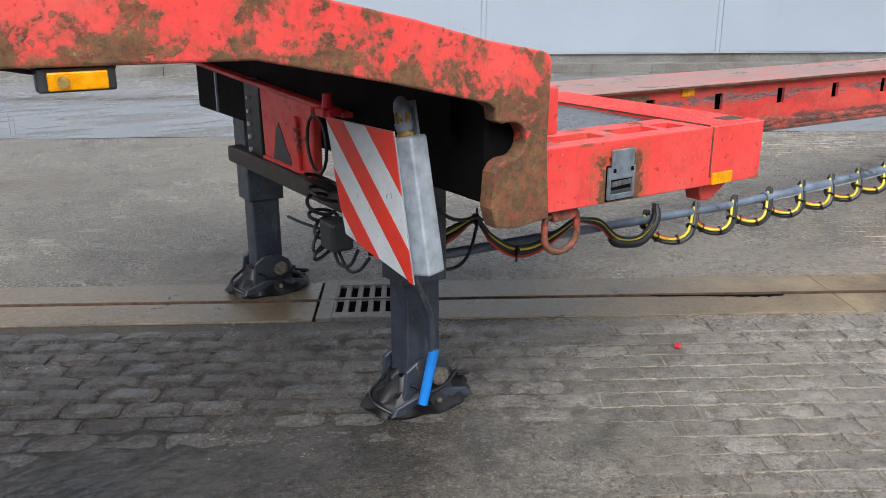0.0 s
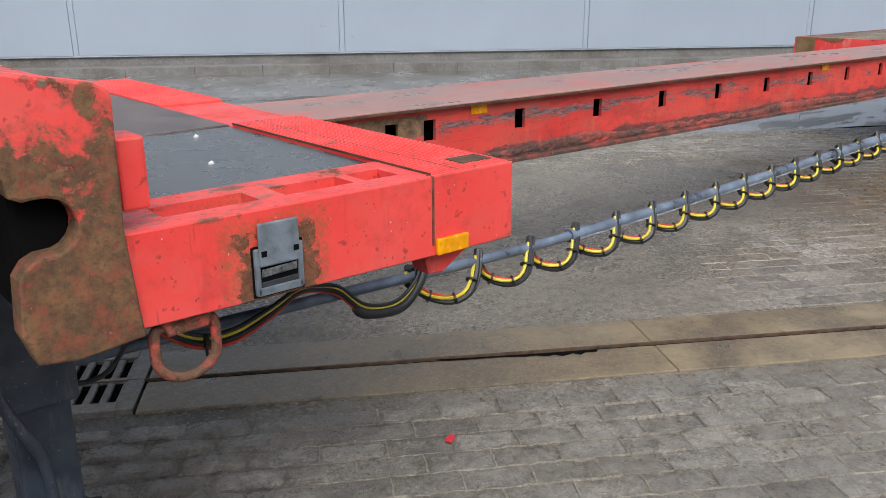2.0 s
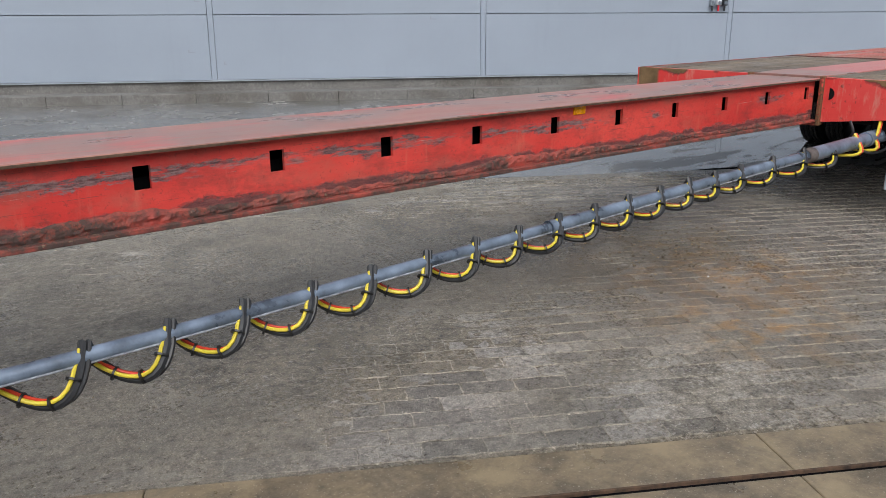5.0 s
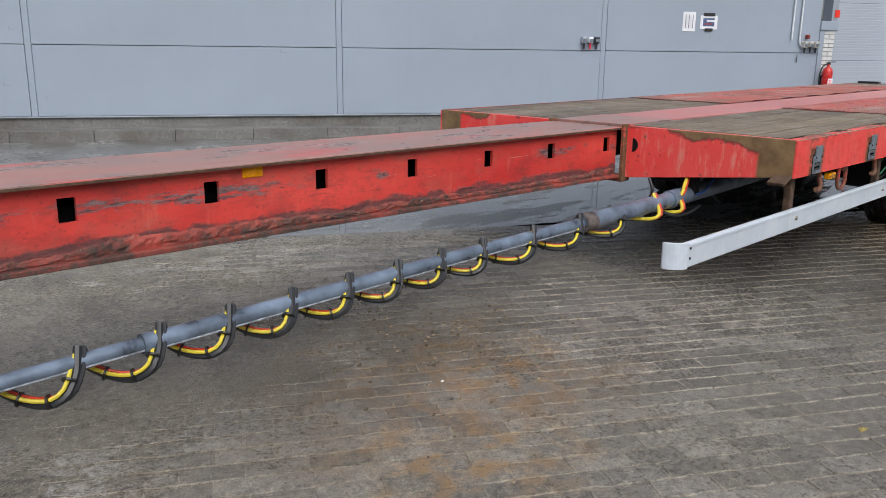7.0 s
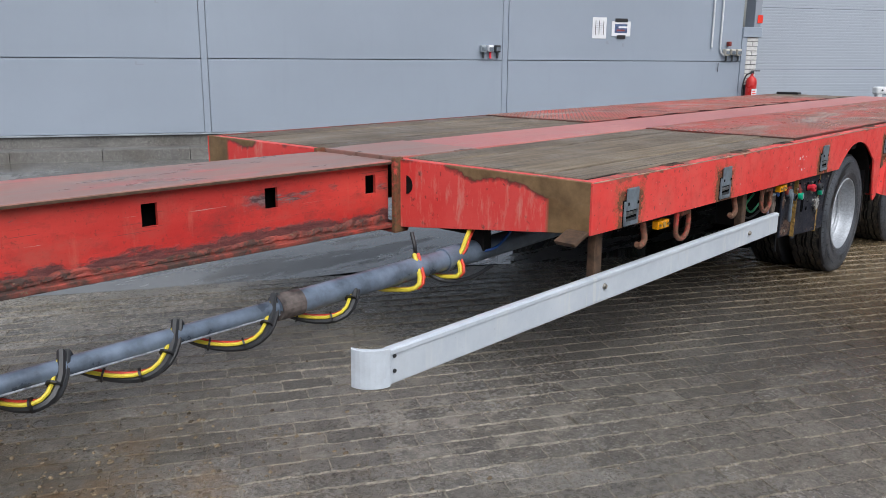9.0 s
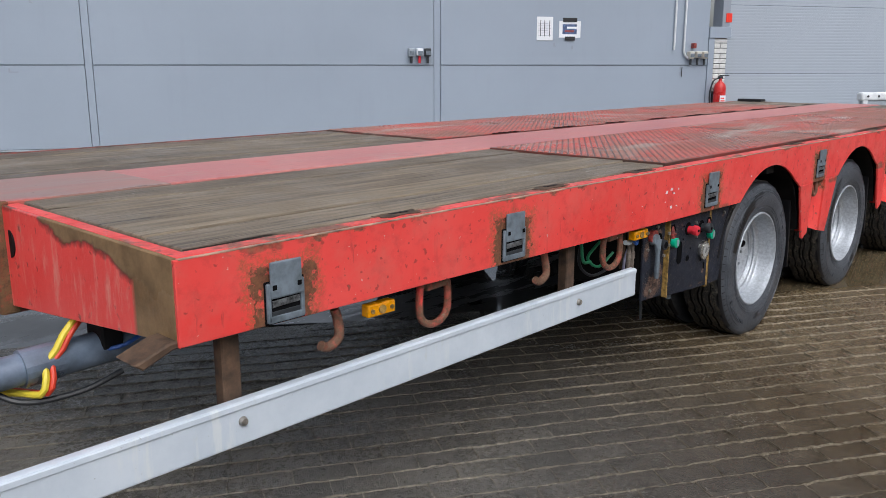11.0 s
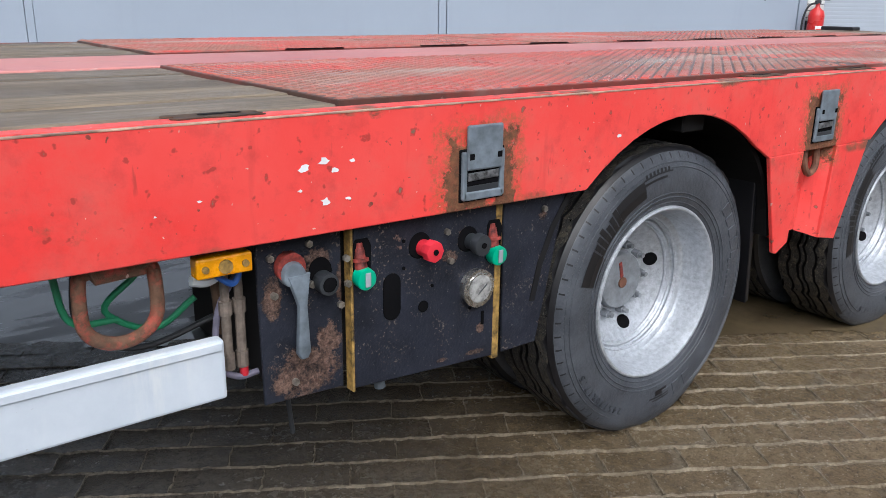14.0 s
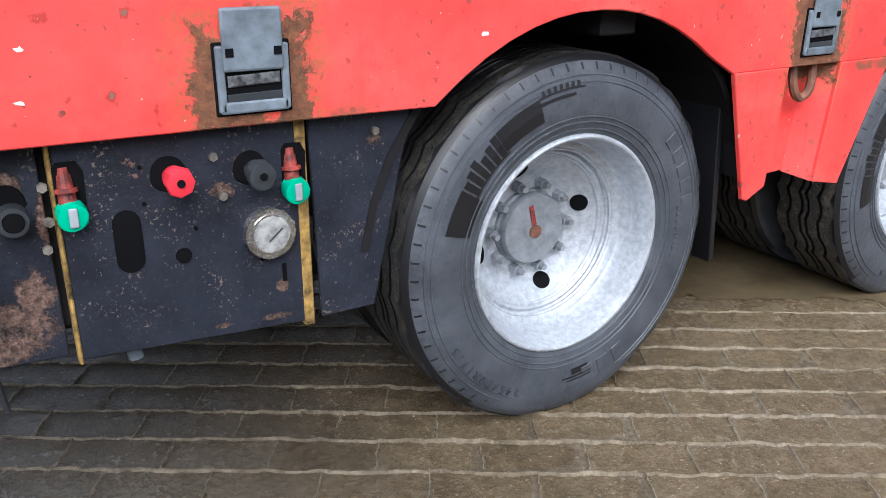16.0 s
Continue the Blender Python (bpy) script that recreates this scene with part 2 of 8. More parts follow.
    dark_end = g.math('MULTIPLY', g.ramp(g.axis(0), 3.15, 3.17, 1, 0), g.math('MULTIPLY', g.ramp(hb, 0.825, 0.832), g.ramp(h, 0.868, 0.865)))
    c = g.mix(g.math('MULTIPLY', dark_end, 0.9), c, tone)
    g.set("Base Color", c)
    g.set("Roughness", g.ramp(stain, 0.3, 0.7, 0.36, 0.62))
    hh = g.math('ADD', g.math('MULTIPLY', scrape, g.math('ADD', g.math('MAXIMUM', bared, foot), 0.25)), g.math('MULTIPLY', g.noise(60, 4), 0.3))
    hh = g.math('SUBTRACT', hh, g.math('MULTIPLY', bared, 0.5))
    g.bump(hh, 0.8, 0.007)
    return g.m


M_BEAM = make_beam()
def make_beamtop():
    """Wet red paint, walked thin and brown, smeared along the beam."""
    g = G("beam_top_paint")
    n = g.noise(3.2, 7, 0.6, g.scaled(0.45, 1.5, 1), 0.3)
    c = g.mix(g.ramp(n, 0.38, 0.58), (0.26, 0.155, 0.125), (0.42, 0.20, 0.165))
    c = g.mix(g.ramp(g.noise(2.1, 7, 0.62, g.scaled(0.5, 1.3, 1)), 0.54, 0.64, 0, 0.8), c, (0.62, 0.085, 0.070))
    c = g.mix(g.ramp(g.noise(20, 6, 0.7, g.scaled(0.3, 1.4, 1)), 0.55, 0.72, 0, 0.4), c, (0.15, 0.085, 0.070))
    c = g.mix(g.ramp(g.noise(70, 3), 0.66, 0.72, 0, 0.5), c, (0.46, 0.36, 0.32))
    g.set("Base Color", c)
    g.set("Roughness", g.ramp(n, 0.3, 0.7, 0.22, 0.45))
    g.bump(g.noise(30, 5), 0.12, 0.004)
    return g.m


M_BEAMTOP = make_beamtop()
M_CROSS = red_steel("cross_beam_paint", rust=0.68, patch=5.0, chips=0.68, grime=0.5)
M_GRIME = red_steel("grimy_flange", rust=0.30, patch=5.0, soft=0.25, brown=(0.055, 0.035, 0.032), worn=(0.10, 0.06, 0.05))
def make_tread(name, worn, paint_a, paint_b, rough):
    """Wet, walked tread plate: red left on it, brown dirt, pale patches for silt and sky sheen."""
    g = G(name)
    n = g.noise(2.6, 7, 0.6, g.scaled(0.6, 1.5, 1), 0.3)
    c = g.mix(g.ramp(g.math('ADD', n, g.math('MULTIPLY', g.math('SUBTRACT', g.noise(8, 8, 0.75), 0.5), 0.5)), 0.42, 0.60), worn, g.mix(g.ramp(g.noise(9, 6, 0.7), 0.4, 0.62), paint_a, paint_b))
    c = g.mix(g.ramp(g.noise(30, 6, 0.75), 0.52, 0.70, 0, 0.6), c, tuple(k * 0.45 for k in worn))
    c = g.mix(g.ramp(g.noise(1.7, 5, 0.55, g.scaled(0.8, 1.8, 1)), 0.56, 0.66, 0, 0.75), c, (0.38, 0.32, 0.28))
    c = g.mix(g.ramp(g.noise(60, 3), 0.68, 0.74, 0, 0.5), c, (0.50, 0.36, 0.31))
    g.set("Base Color", c)
    g.set("Roughness", g.ramp(g.noise(1.9, 4), 0.35, 0.65, rough, rough + 0.22))
    g.bump(g.noise(70, 5), 0.2, 0.003)
    return g.m


M_TREADTOP = make_tread("ridged_red", (0.30, 0.135, 0.10), (0.52, 0.070, 0.055), (0.42, 0.13, 0.10), 0.24)
M_TREADBASE = make_tread("tread_dirt", (0.085, 0.045, 0.034), (0.21, 0.042, 0.033), (0.14, 0.050, 0.040), 0.3)
def make_strip():
    """Walked pink-red paint, its paleness standing in for the wet sheen."""
    g = G("strip_paint")
    n = g.noise(2.4, 7, 0.6, g.scaled(0.5, 1.4, 1), 0.3)
    c = g.mix(g.ramp(n, 0.36, 0.62), (0.50, 0.15, 0.14), (0.60, 0.24, 0.22))
    c = g.mix(g.ramp(g.noise(9, 7, 0.7, g.scaled(0.4, 1.4, 1)), 0.58, 0.70, 0, 0.7), c, (0.46, 0.34, 0.30))
    c = g.mix(g.ramp(g.noise(3.7, 6, 0.65), 0.60, 0.70, 0, 0.6), c, (0.62, 0.12, 0.10))
    g.set("Base Color", c)
    c = g.mix(g.ramp(g.noise(26, 6, 0.75, g.scaled(0.35, 1.3, 1)), 0.56, 0.66, 0, 0.55), c, (0.30, 0.12, 0.10))
    c = g.mix(g.ramp(g.noise(60, 4, 0.6, g.scaled(0.5, 1.5, 1)), 0.64, 0.70, 0, 0.6), c, (0.60, 0.50, 0.46))
    g.set("Base Color", c)
    g.set("Roughness", g.ramp(n, 0.3, 0.7, 0.30, 0.52))
    g.bump(g.noise(40, 6, 0.7), 0.25, 0.004)
    return g.m


M_STRIP = make_strip()
# near-black, holding part of the underside's shade in its colour
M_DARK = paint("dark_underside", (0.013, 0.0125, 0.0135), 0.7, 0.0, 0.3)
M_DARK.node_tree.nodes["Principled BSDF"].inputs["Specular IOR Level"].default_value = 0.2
# near-black holds the shade under the neck, not the parts' own colour
M_NECKSHADE = paint("neck_shade", (0.0042, 0.0038, 0.0040), 0.8, 0.0, 0.3)
M_NECKSHADE.node_tree.nodes["Principled BSDF"].inputs["Specular IOR Level"].default_value = 0.12
def make_legsteel():
    """Blue-black painted steel with pale scrapes down its length and dried mud."""
    g = G("blue_black_steel")
    c = g.mix(g.ramp(g.noise(12, 6, 0.65), 0.35, 0.65), (0.030, 0.039, 0.056), (0.062, 0.078, 0.106))
    c = g.mix(g.ramp(g.noise(17, 6, 0.7, g.scaled(1, 1, 0.16)), 0.57, 0.68, 0, 0.6), c, (0.15, 0.165, 0.19))
    c = g.mix(g.ramp(g.noise(38, 4, 0.6, g.scaled(1, 1, 0.2)), 0.68, 0.72, 0, 0.8), c, (0.36, 0.35, 0.34))
    c = g.mix(g.ramp(g.noise(9, 7, 0.7), 0.60, 0.70, 0, 0.6), c, (0.085, 0.066, 0.048))
    c = g.mix(g.ramp(g.noise(130, 2, 0.5), 0.70, 0.73, 0, 0.8), c, (0.30, 0.29, 0.27))
    g.set("Base Color", c)
    g.set("Metallic", 0.15)
    g.set("Roughness", g.ramp(g.noise(20, 6, 0.7), 0.35, 0.65, 0.28, 0.5))
    g.bump(g.noise(45, 6, 0.7), 0.35, 0.005)
    return g.m


M_BLACKSTEEL = make_legsteel()
M_BLACKCHANNEL = paint("black_channel", (0.010, 0.011, 0.014), 0.45, 0, 0.4, 20)
M_BROWNBAR = paint("grimy_brown_bar", (0.060, 0.046, 0.042), 0.55, 0, 0.45, 14, 0.3, 60)
M_BARETRI = paint("bare_grey_patch", (0.060, 0.063, 0.070), 0.5, 0.1, 0.4, 30, 0.3)
M_PLASTIC = paint("grey_plastic", (0.165, 0.20, 0.235), 0.48, 0, 0.22, 30)
M_PLASTICD = paint("dark_plastic", (0.030, 0.034, 0.040), 0.5, 0, 0.15, 20)
M_SPECKLE = paint("speckled_grey", (0.16, 0.165, 0.175), 0.4, 0.2, 0.45, 90, 0.3, 160)
# flat near-black without gloss, painted where holes and gaps lie in shade
M_BLACKHOLE = paint("hole_shade", (0.008, 0.008, 0.009), 0.8)
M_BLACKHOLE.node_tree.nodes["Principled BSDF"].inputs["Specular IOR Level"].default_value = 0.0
M_GALV = paint("galvanised_steel", (0.41, 0.47, 0.535), 0.42, 0.25, 0.17, 22, 0.15, 90)
M_CAP = paint("pale_end_cap", (0.60, 0.66, 0.73), 0.45, 0.0, 0.08, 14)
def make_guard():
    """Dull aluminium with pale rain streaks and yellowish dirt."""
    g = G("aluminium_rail")
    c = g.mix(g.ramp(g.noise(6, 6, 0.65), 0.35, 0.65), (0.56, 0.625, 0.70), (0.66, 0.72, 0.79))
    run = g.math('MULTIPLY', g.ramp(g.noise(34, 5, 0.65, g.scaled(1, 1, 0.12)), 0.52, 0.66), g.ramp(g.noise(3.2, 4, 0.6, g.scaled(1, 1, 0.3)), 0.46, 0.60))
    c = g.mix(g.math('MULTIPLY', run, 0.7), c, (0.74, 0.775, 0.79))
    c = g.mix(g.ramp(g.noise(11, 6, 0.7, g.scaled(1, 1, 0.4)), 0.60, 0.72, 0, 0.4), c, (0.50, 0.51, 0.45))
    c = g.mix(g.ramp(g.noise(90, 2, 0.5), 0.72, 0.75, 0, 0.5), c, (0.30, 0.30, 0.29))
    g.set("Base Color", c)
    g.set("Metallic", 0.08)
    g.set("Roughness", g.ramp(g.noise(20, 5), 0.35, 0.65, 0.32, 0.48))
    g.bump(g.noise(60, 4), 0.10, 0.003)
    return g.m


M_ALU = make_guard()
def make_rubber():
    """Sidewall rubber, dull and scuffed, with dried splashes."""
    g = G("tyre_rubber")
    cloud = g.noise(10, 8, 0.7)
    c = g.mix(g.ramp(cloud, 0.36, 0.64), (0.044, 0.049, 0.059), (0.084, 0.093, 0.109))
    c = g.mix(g.ramp(g.noise(46, 6, 0.7), 0.54, 0.68, 0, 0.45), c, (0.030, 0.033, 0.038))
    c = g.mix(g.ramp(g.noise(5, 6, 0.7), 0.57, 0.70, 0, 0.4), c, (0.10, 0.103, 0.108))
    c = g.mix(g.ramp(g.noise(170, 3, 0.6), 0.66, 0.72, 0, 0.5), c, (0.17, 0.16, 0.145))
    g.set("Base Color", c)
    g.set("Roughness", g.ramp(cloud, 0.3, 0.7, 0.27, 0.48))
    g.bump(g.math('ADD', g.noise(60, 6, 0.7), g.math('MULTIPLY', cloud, 0.8)), 0.6, 0.004)
    return g.m


def make_treaddirt():
    """Wet black tread with mud and grit pressed into it."""
    g = G("muddy_tread_rubber")
    n = g.noise(85, 7, 0.75)
    c = g.mix(g.ramp(n, 0.40, 0.60), (0.012, 0.012, 0.013), (0.050, 0.048, 0.045))
    c = g.mix(g.ramp(g.noise(34, 8, 0.75), 0.50, 0.60, 0, 0.85), c, g.mix(g.ramp(n, 0.4, 0.6), (0.055, 0.047, 0.035), (0.185, 0.155, 0.112)))
    c = g.mix(g.ramp(g.noise(210, 2, 0.5), 0.64, 0.68, 0, 0.8), c, (0.28, 0.25, 0.20))
    g.set("Base Color", c)
    g.set("Roughness", g.ramp(n, 0.35, 0.65, 0.25, 0.65))
    g.bump(g.math('ADD', n, g.noise(210, 2)), 1.0, 0.006)
    return g.m


M_RUBBER = make_rubber()
M_TREADDIRT = make_treaddirt()
M_RUBBERB = paint("black_rubber", (0.010, 0.010, 0.012), 0.4)
def make_rim():
    g = G("silver_rim")
    f = g.noise(75, 4, 0.6)
    c = g.mix(g.ramp(f, 0.35, 0.65), (0.37, 0.395, 0.43), (0.52, 0.55, 0.59))
    c = g.mix(g.ramp(g.noise(24, 6, 0.7), 0.56, 0.68, 0, 0.4), c, (0.27, 0.275, 0.285))
    g.set("Base Color", c)
    c = g.mix(g.ramp(g.noise(130, 3, 0.6), 0.62, 0.70, 0, 0.35), c, (0.22, 0.22, 0.225))
    g.set("Base Color", c)
    g.set("Metallic", 0.35)
    g.set("Roughness", g.ramp(f, 0.3, 0.7, 0.30, 0.46))
    g.bump(g.math('ADD', f, g.math('MULTIPLY', g.noise(30, 4, 0.5), 0.6)), 0.45, 0.005)
    return g.m


M_RIM = make_rim()
M_HUB = paint("hub_grey", (0.27, 0.29, 0.315), 0.5, 0.2, 0.16, 40, 0.12, 90)
M_RUST = paint("rusty_steel", (0.20, 0.085, 0.05), 0.75, 0.0, 0.35, 25, 0.3)
M_RUSTRED = paint("faded_red", (0.30, 0.045, 0.035), 0.6, 0.0, 0.42, 60, 0.2)
M_BARE = paint("bare_corner", (0.50, 0.33, 0.24), 0.45, 0.2, 0.42, 14, 0.2, 60)
M_RUSTD = paint("dark_rust", (0.11, 0.065, 0.04), 0.8, 0.0, 0.35, 25, 0.3)
M_PIPE = paint("blue_grey_pipe", (0.175, 0.225, 0.30), 0.34, 0.15, 0.32, 9, 0.12)
M_PIPELINE = paint("rib_highlight", (0.34, 0.37, 0.42), 0.4, 0.1, 0.3, 30)
M_CABK = paint("black_cable", (0.022, 0.024, 0.028), 0.45)
M_CABY = paint("yellow_hose", (0.74, 0.60, 0.05), 0.45)
M_CABR = paint("red_hose", (0.65, 0.05, 0.02), 0.45)
M_CABB = paint("blue_hose", (0.03, 0.12, 0.45), 0.45)
M_CABG = paint("green_hose", (0.03, 0.30, 0.14), 0.45)
M_TIE = paint("cable_tie", (0.012, 0.012, 0.013), 0.45)
M_AMBER = paint("amber_lens", (0.90, 0.36, 0.0), 0.25, 0, 0.1, 40)
def make_film(name, base, scuff):
    """Reflective sheet with dark scuffs, small chips and dust."""
    g = G(name)
    c = g.mix(g.ramp(g.noise(14, 6, 0.7), 0.35, 0.7), base, tuple(k * 0.8 + 0.02 for k in base))
    c = g.mix(g.ramp(g.noise(9, 7, 0.72, g.scaled(1, 1, 0.5)), 0.60, 0.68, 0, 0.65), c, scuff)
    c = g.mix(g.ramp(g.noise(55, 4, 0.6, g.scaled(1, 1, 0.4)), 0.665, 0.69, 0, 0.8), c, (0.12, 0.13, 0.11))
    c = g.mix(g.ramp(g.noise(80, 2, 0.5), 0.74, 0.76, 0, 0.8), c, (0.50, 0.46, 0.36))
    g.set("Base Color", c)
    g.set("Roughness", g.ramp(g.noise(30, 4), 0.3, 0.7, 0.30, 0.48))
    g.bump(g.noise(70, 4), 0.15, 0.002)
    return g.m


M_WHITE = make_film("white_film", (0.70, 0.76, 0.79), (0.36, 0.42, 0.40))
M_SIGNRED = make_film("red_film", (0.84, 0.036, 0.014), (0.60, 0.06, 0.03))
M_BLUE = paint("blue_sleeve", (0.01, 0.22, 0.72), 0.4, 0, 0.06)
M_BLUEPL = paint("blue_plate", (0.02, 0.07, 0.30), 0.4)
M_PAPER = paint("white_paper", (0.78, 0.79, 0.82), 0.6, 0, 0.03)
M_INK = paint("dark_ink", (0.05, 0.055, 0.06), 0.6)
M_TAPE = paint("black_tape", (0.02, 0.02, 0.022), 0.5)
M_EXT = paint("extinguisher_red", (0.52, 0.02, 0.018), 0.3)
M_GREEN = paint("green_cap", (0.0, 0.42, 0.24), 0.4, 0, 0.1)
M_REDCAP = paint("red_knob", (0.70, 0.03, 0.05), 0.42, 0, 0.1)
M_GAUGE = paint("gauge_face", (0.36, 0.36, 0.35), 0.3, 0, 0.25, 60)
M_CHROME = paint("worn_chrome", (0.55, 0.54, 0.52), 0.25, 0.9, 0.15, 40)
M_BOLT = paint("bolt_steel", (0.40, 0.37, 0.33), 0.4, 0.7, 0.3, 60)
M_YELWORN = paint("worn_yellow_edge", (0.36, 0.22, 0.06), 0.7, 0, 0.42, 55, 0.3, 150)
M_BRICKW = paint("white_brick", (0.62, 0.62, 0.60), 0.75, 0, 0.1, 20)
M_MORTAR = paint("grey_mortar", (0.20, 0.20, 0.20), 0.85)
M_WHITEMETAL = paint("white_metal", (0.72, 0.74, 0.76), 0.4)
M_WETSHEET = paint("wet_grey_sheet", (0.10, 0.108, 0.115), 0.28, 0.1, 0.25, 5)
M_DRYSHEET = paint("dusty_brown_sheet", (0.155, 0.125, 0.115), 0.42, 0.05, 0.35, 7, 0.2, 60)
M_LIGHTSTEEL = paint("light_plate", (0.36, 0.40, 0.44), 0.45, 0.1)


def make_black_panel():
    g = G("black_panel")
    c = g.mix(g.ramp(g.noise(10), 0.3, 0.7), (0.0105, 0.0120, 0.0185), (0.026, 0.030, 0.045))
    c = g.mix(g.ramp(g.noise(60, 6, 0.75), 0.54, 0.66, 0, 0.5), c, (0.034, 0.038, 0.052))
    spl = g.ramp(g.noise(150, 4, 0.65), 0.58, 0.63)
    near = g.ramp(g.noise(9, 6, 0.7), 0.52, 0.60)
    c = g.mix(g.math('MULTIPLY', spl, near), c, (0.17, 0.135, 0.112))
    fleck = g.ramp(g.noise(180, 2, 0.5), 0.70, 0.73, 0, 0.7)
    c = g.mix(fleck, c, (0.16, 0.15, 0.14))
    rust = g.ramp(g.noise(7.5, 9, 0.72), 0.65, 0.67)
    # rusted-through places
    ragged = g.math('MULTIPLY', g.math('SUBTRACT', g.noise(46, 10, 0.85), 0.5), 5.5)
    for x, z, rx, rz in ((11.220, .440, .075, .055), (11.270, .492, .030, .040), (11.155, .60, .022, .045), (11.245, .655, .034, .026), (11.545, .612, .020, .015), (11.578, .645, .016, .024), (11.632, .438, .013, .012), (11.62, .384, .030, .006), (11.806, .662, .014, .012), (11.53, .388, .014, .005), (11.30, .60, .014, .05)):
        dx = g.math('DIVIDE', g.math('SUBTRACT', g.axis(0), x), rx)
        dz = g.math('DIVIDE', g.math('SUBTRACT', g.axis(2), z), rz)
        d = g.math('ADD', g.math('ADD', g.math('MULTIPLY', dx, dx), g.math('MULTIPLY', dz, dz)), ragged)
        rust = g.math('MAXIMUM', rust, g.ramp(d, 0.60, 0.85, 1, 0))
    tone = g.mix(g.ramp(g.noise(30, 10, 0.85), 0.40, 0.56), (0.012, 0.011, 0.013), g.mix(g.ramp(g.noise(110, 6, 0.8), 0.38, 0.62), (0.085, 0.045, 0.035), (0.27, 0.175, 0.135)))
    c = g.mix(rust, c, tone)
    g.set("Base Color", c)
    g.set("Roughness", g.ramp(g.noise(16), 0.3, 0.7, 0.42, 0.75))
    g.set("Specular IOR Level", 0.22)
    g.bump(g.math('ADD', g.noise(95, 5, 0.7), g.math('MULTIPLY', g.math('MULTIPLY', rust, g.noise(50, 6, 0.7)), 1.5)), 0.6, 0.005)
    return g.m


M_PANEL = make_black_panel()


def make_deckfront():
    """Bare brown primer above, red paint left below an uneven edge."""
    g = G("deck_front_paint")
    edge = g.math('ADD', g.axis(2), g.math('MULTIPLY', g.math('SUBTRACT', g.noise(3.6, 7, 0.6), 0.5), 0.20))
    side = g.math('MULTIPLY', g.math('ABSOLUTE', g.math('SUBTRACT', g.axis(1), 3.145)), 0.085)
    edge = g.math('SUBTRACT', g.math('ADD', edge, side), g.ramp(g.axis(1), 3.0, 3.3, 0, 0.045))
    m = g.ramp(edge, 0.956, 0.962)
    rim = g.ramp(edge, 0.940, 0.960)
    ends = g.ramp(g.math('ABSOLUTE', g.math('SUBTRACT', g.axis(1), 3.145)), 1.065, 1.085)
    red = g.mix(g.ramp(g.noise(3, 5), 0.35, 0.7), RED, RED2)
    red = g.mix(g.ramp(g.noise(22, 5), 0.62, 0.70, 0, 0.8), red, (0.10, 0.05, 0.035))
    red = g.mix(g.ramp(g.noise(14, 6, 0.7, g.scaled(1, 2.2, 0.5)), 0.52, 0.68, 0, 0.75), red, (0.80, 0.30, 0.24))
    brown = g.mix(g.ramp(g.noise(9, 7, 0.7), 0.35, 0.65), (0.15, 0.092, 0.042), (0.28, 0.178, 0.085))
    c = g.mix(rim, red, (0.055, 0.035, 0.028))
    c = g.mix(m, c, brown)
    c = g.mix(ends, c, brown)
    g.set("Base Color", c)
    g.set("Roughness", g.mix(m, (0.42, 0.42, 0.42), (0.8, 0.8, 0.8)))
    g.bump(g.noise(50, 5), 0.25, 0.004)
    return g.m


M_DECKFRONT = make_deckfront()


def make_wood(name, gain):
    """Old soaked planks: grey-brown, long dark checks, pale worn streaks."""
    g = G(name)
    r = g.random()
    grain = g.noise(11, 10, 0.74, g.scaled(0.20, 6, 6), 0.7)
    soft = g.noise(2.3, 7, 0.62, g.scaled(0.5, 2.6, 1), 0.4)
    c = g.mix(g.ramp(grain, 0.36, 0.62), (0.085, 0.067, 0.051), (0.28, 0.222, 0.163))
    c = g.mix(g.ramp(soft, 0.44, 0.64, 0, 0.75), c, g.mix(g.ramp(grain, 0.36, 0.60), (0.16, 0.125, 0.090), (0.40, 0.318, 0.228)))
    c = g.mix(g.ramp(r, 0.2, 0.9, 0, 0.35), c, (0.088, 0.068, 0.053))
    c = g.mix(g.ramp(g.noise(1.4, 6, 0.65, g.scaled(0.6, 1.5, 1)), 0.50, 0.66, 0, 0.55), c, (0.078, 0.060, 0.047))
    c = g.mix(g.ramp(g.noise(34, 6, 0.7, g.scaled(0.25, 3, 3)), 0.56, 0.66, 0, 0.5), c, (0.30, 0.255, 0.20))
    crack = g.ramp(g.noise(8, 6, 0.62, g.scaled(0.13, 9, 9), 0.5), 0.630, 0.655)
    c = g.mix(crack, c, (0.018, 0.015, 0.012))
    c = g.mix(g.ramp(g.noise(38, 3), 0.69, 0.72, 0, 0.6), c, (0.33, 0.31, 0.27))
    if gain > 1:
        c = g.mix(0.5, c, g.mix(g.ramp(grain, 0.34, 0.62), (0.15, 0.112, 0.074), (0.40, 0.315, 0.215)))
    g.set("Base Color", c)
    g.set("Roughness", g.ramp(g.noise(2.2, 4), 0.35, 0.65, 0.38, 0.7))
    g.set("Specular IOR Level", 0.35)
    g.bump(g.math('SUBTRACT', grain, g.math('MULTIPLY', crack, 0.8)), 0.7, 0.008)
    return g.m


M_WOOD = make_wood("weathered_plank", 1)
M_WOODL = make_wood("pale_plank", 2)

YAW = radians(-31.3)
YD, YN = Vector((math.cos(YAW), math.sin(YAW), 0)), Vector((-math.sin(YAW), math.cos(YAW), 0))
YM = Matrix.Rotation(YAW, 4, 'Z')


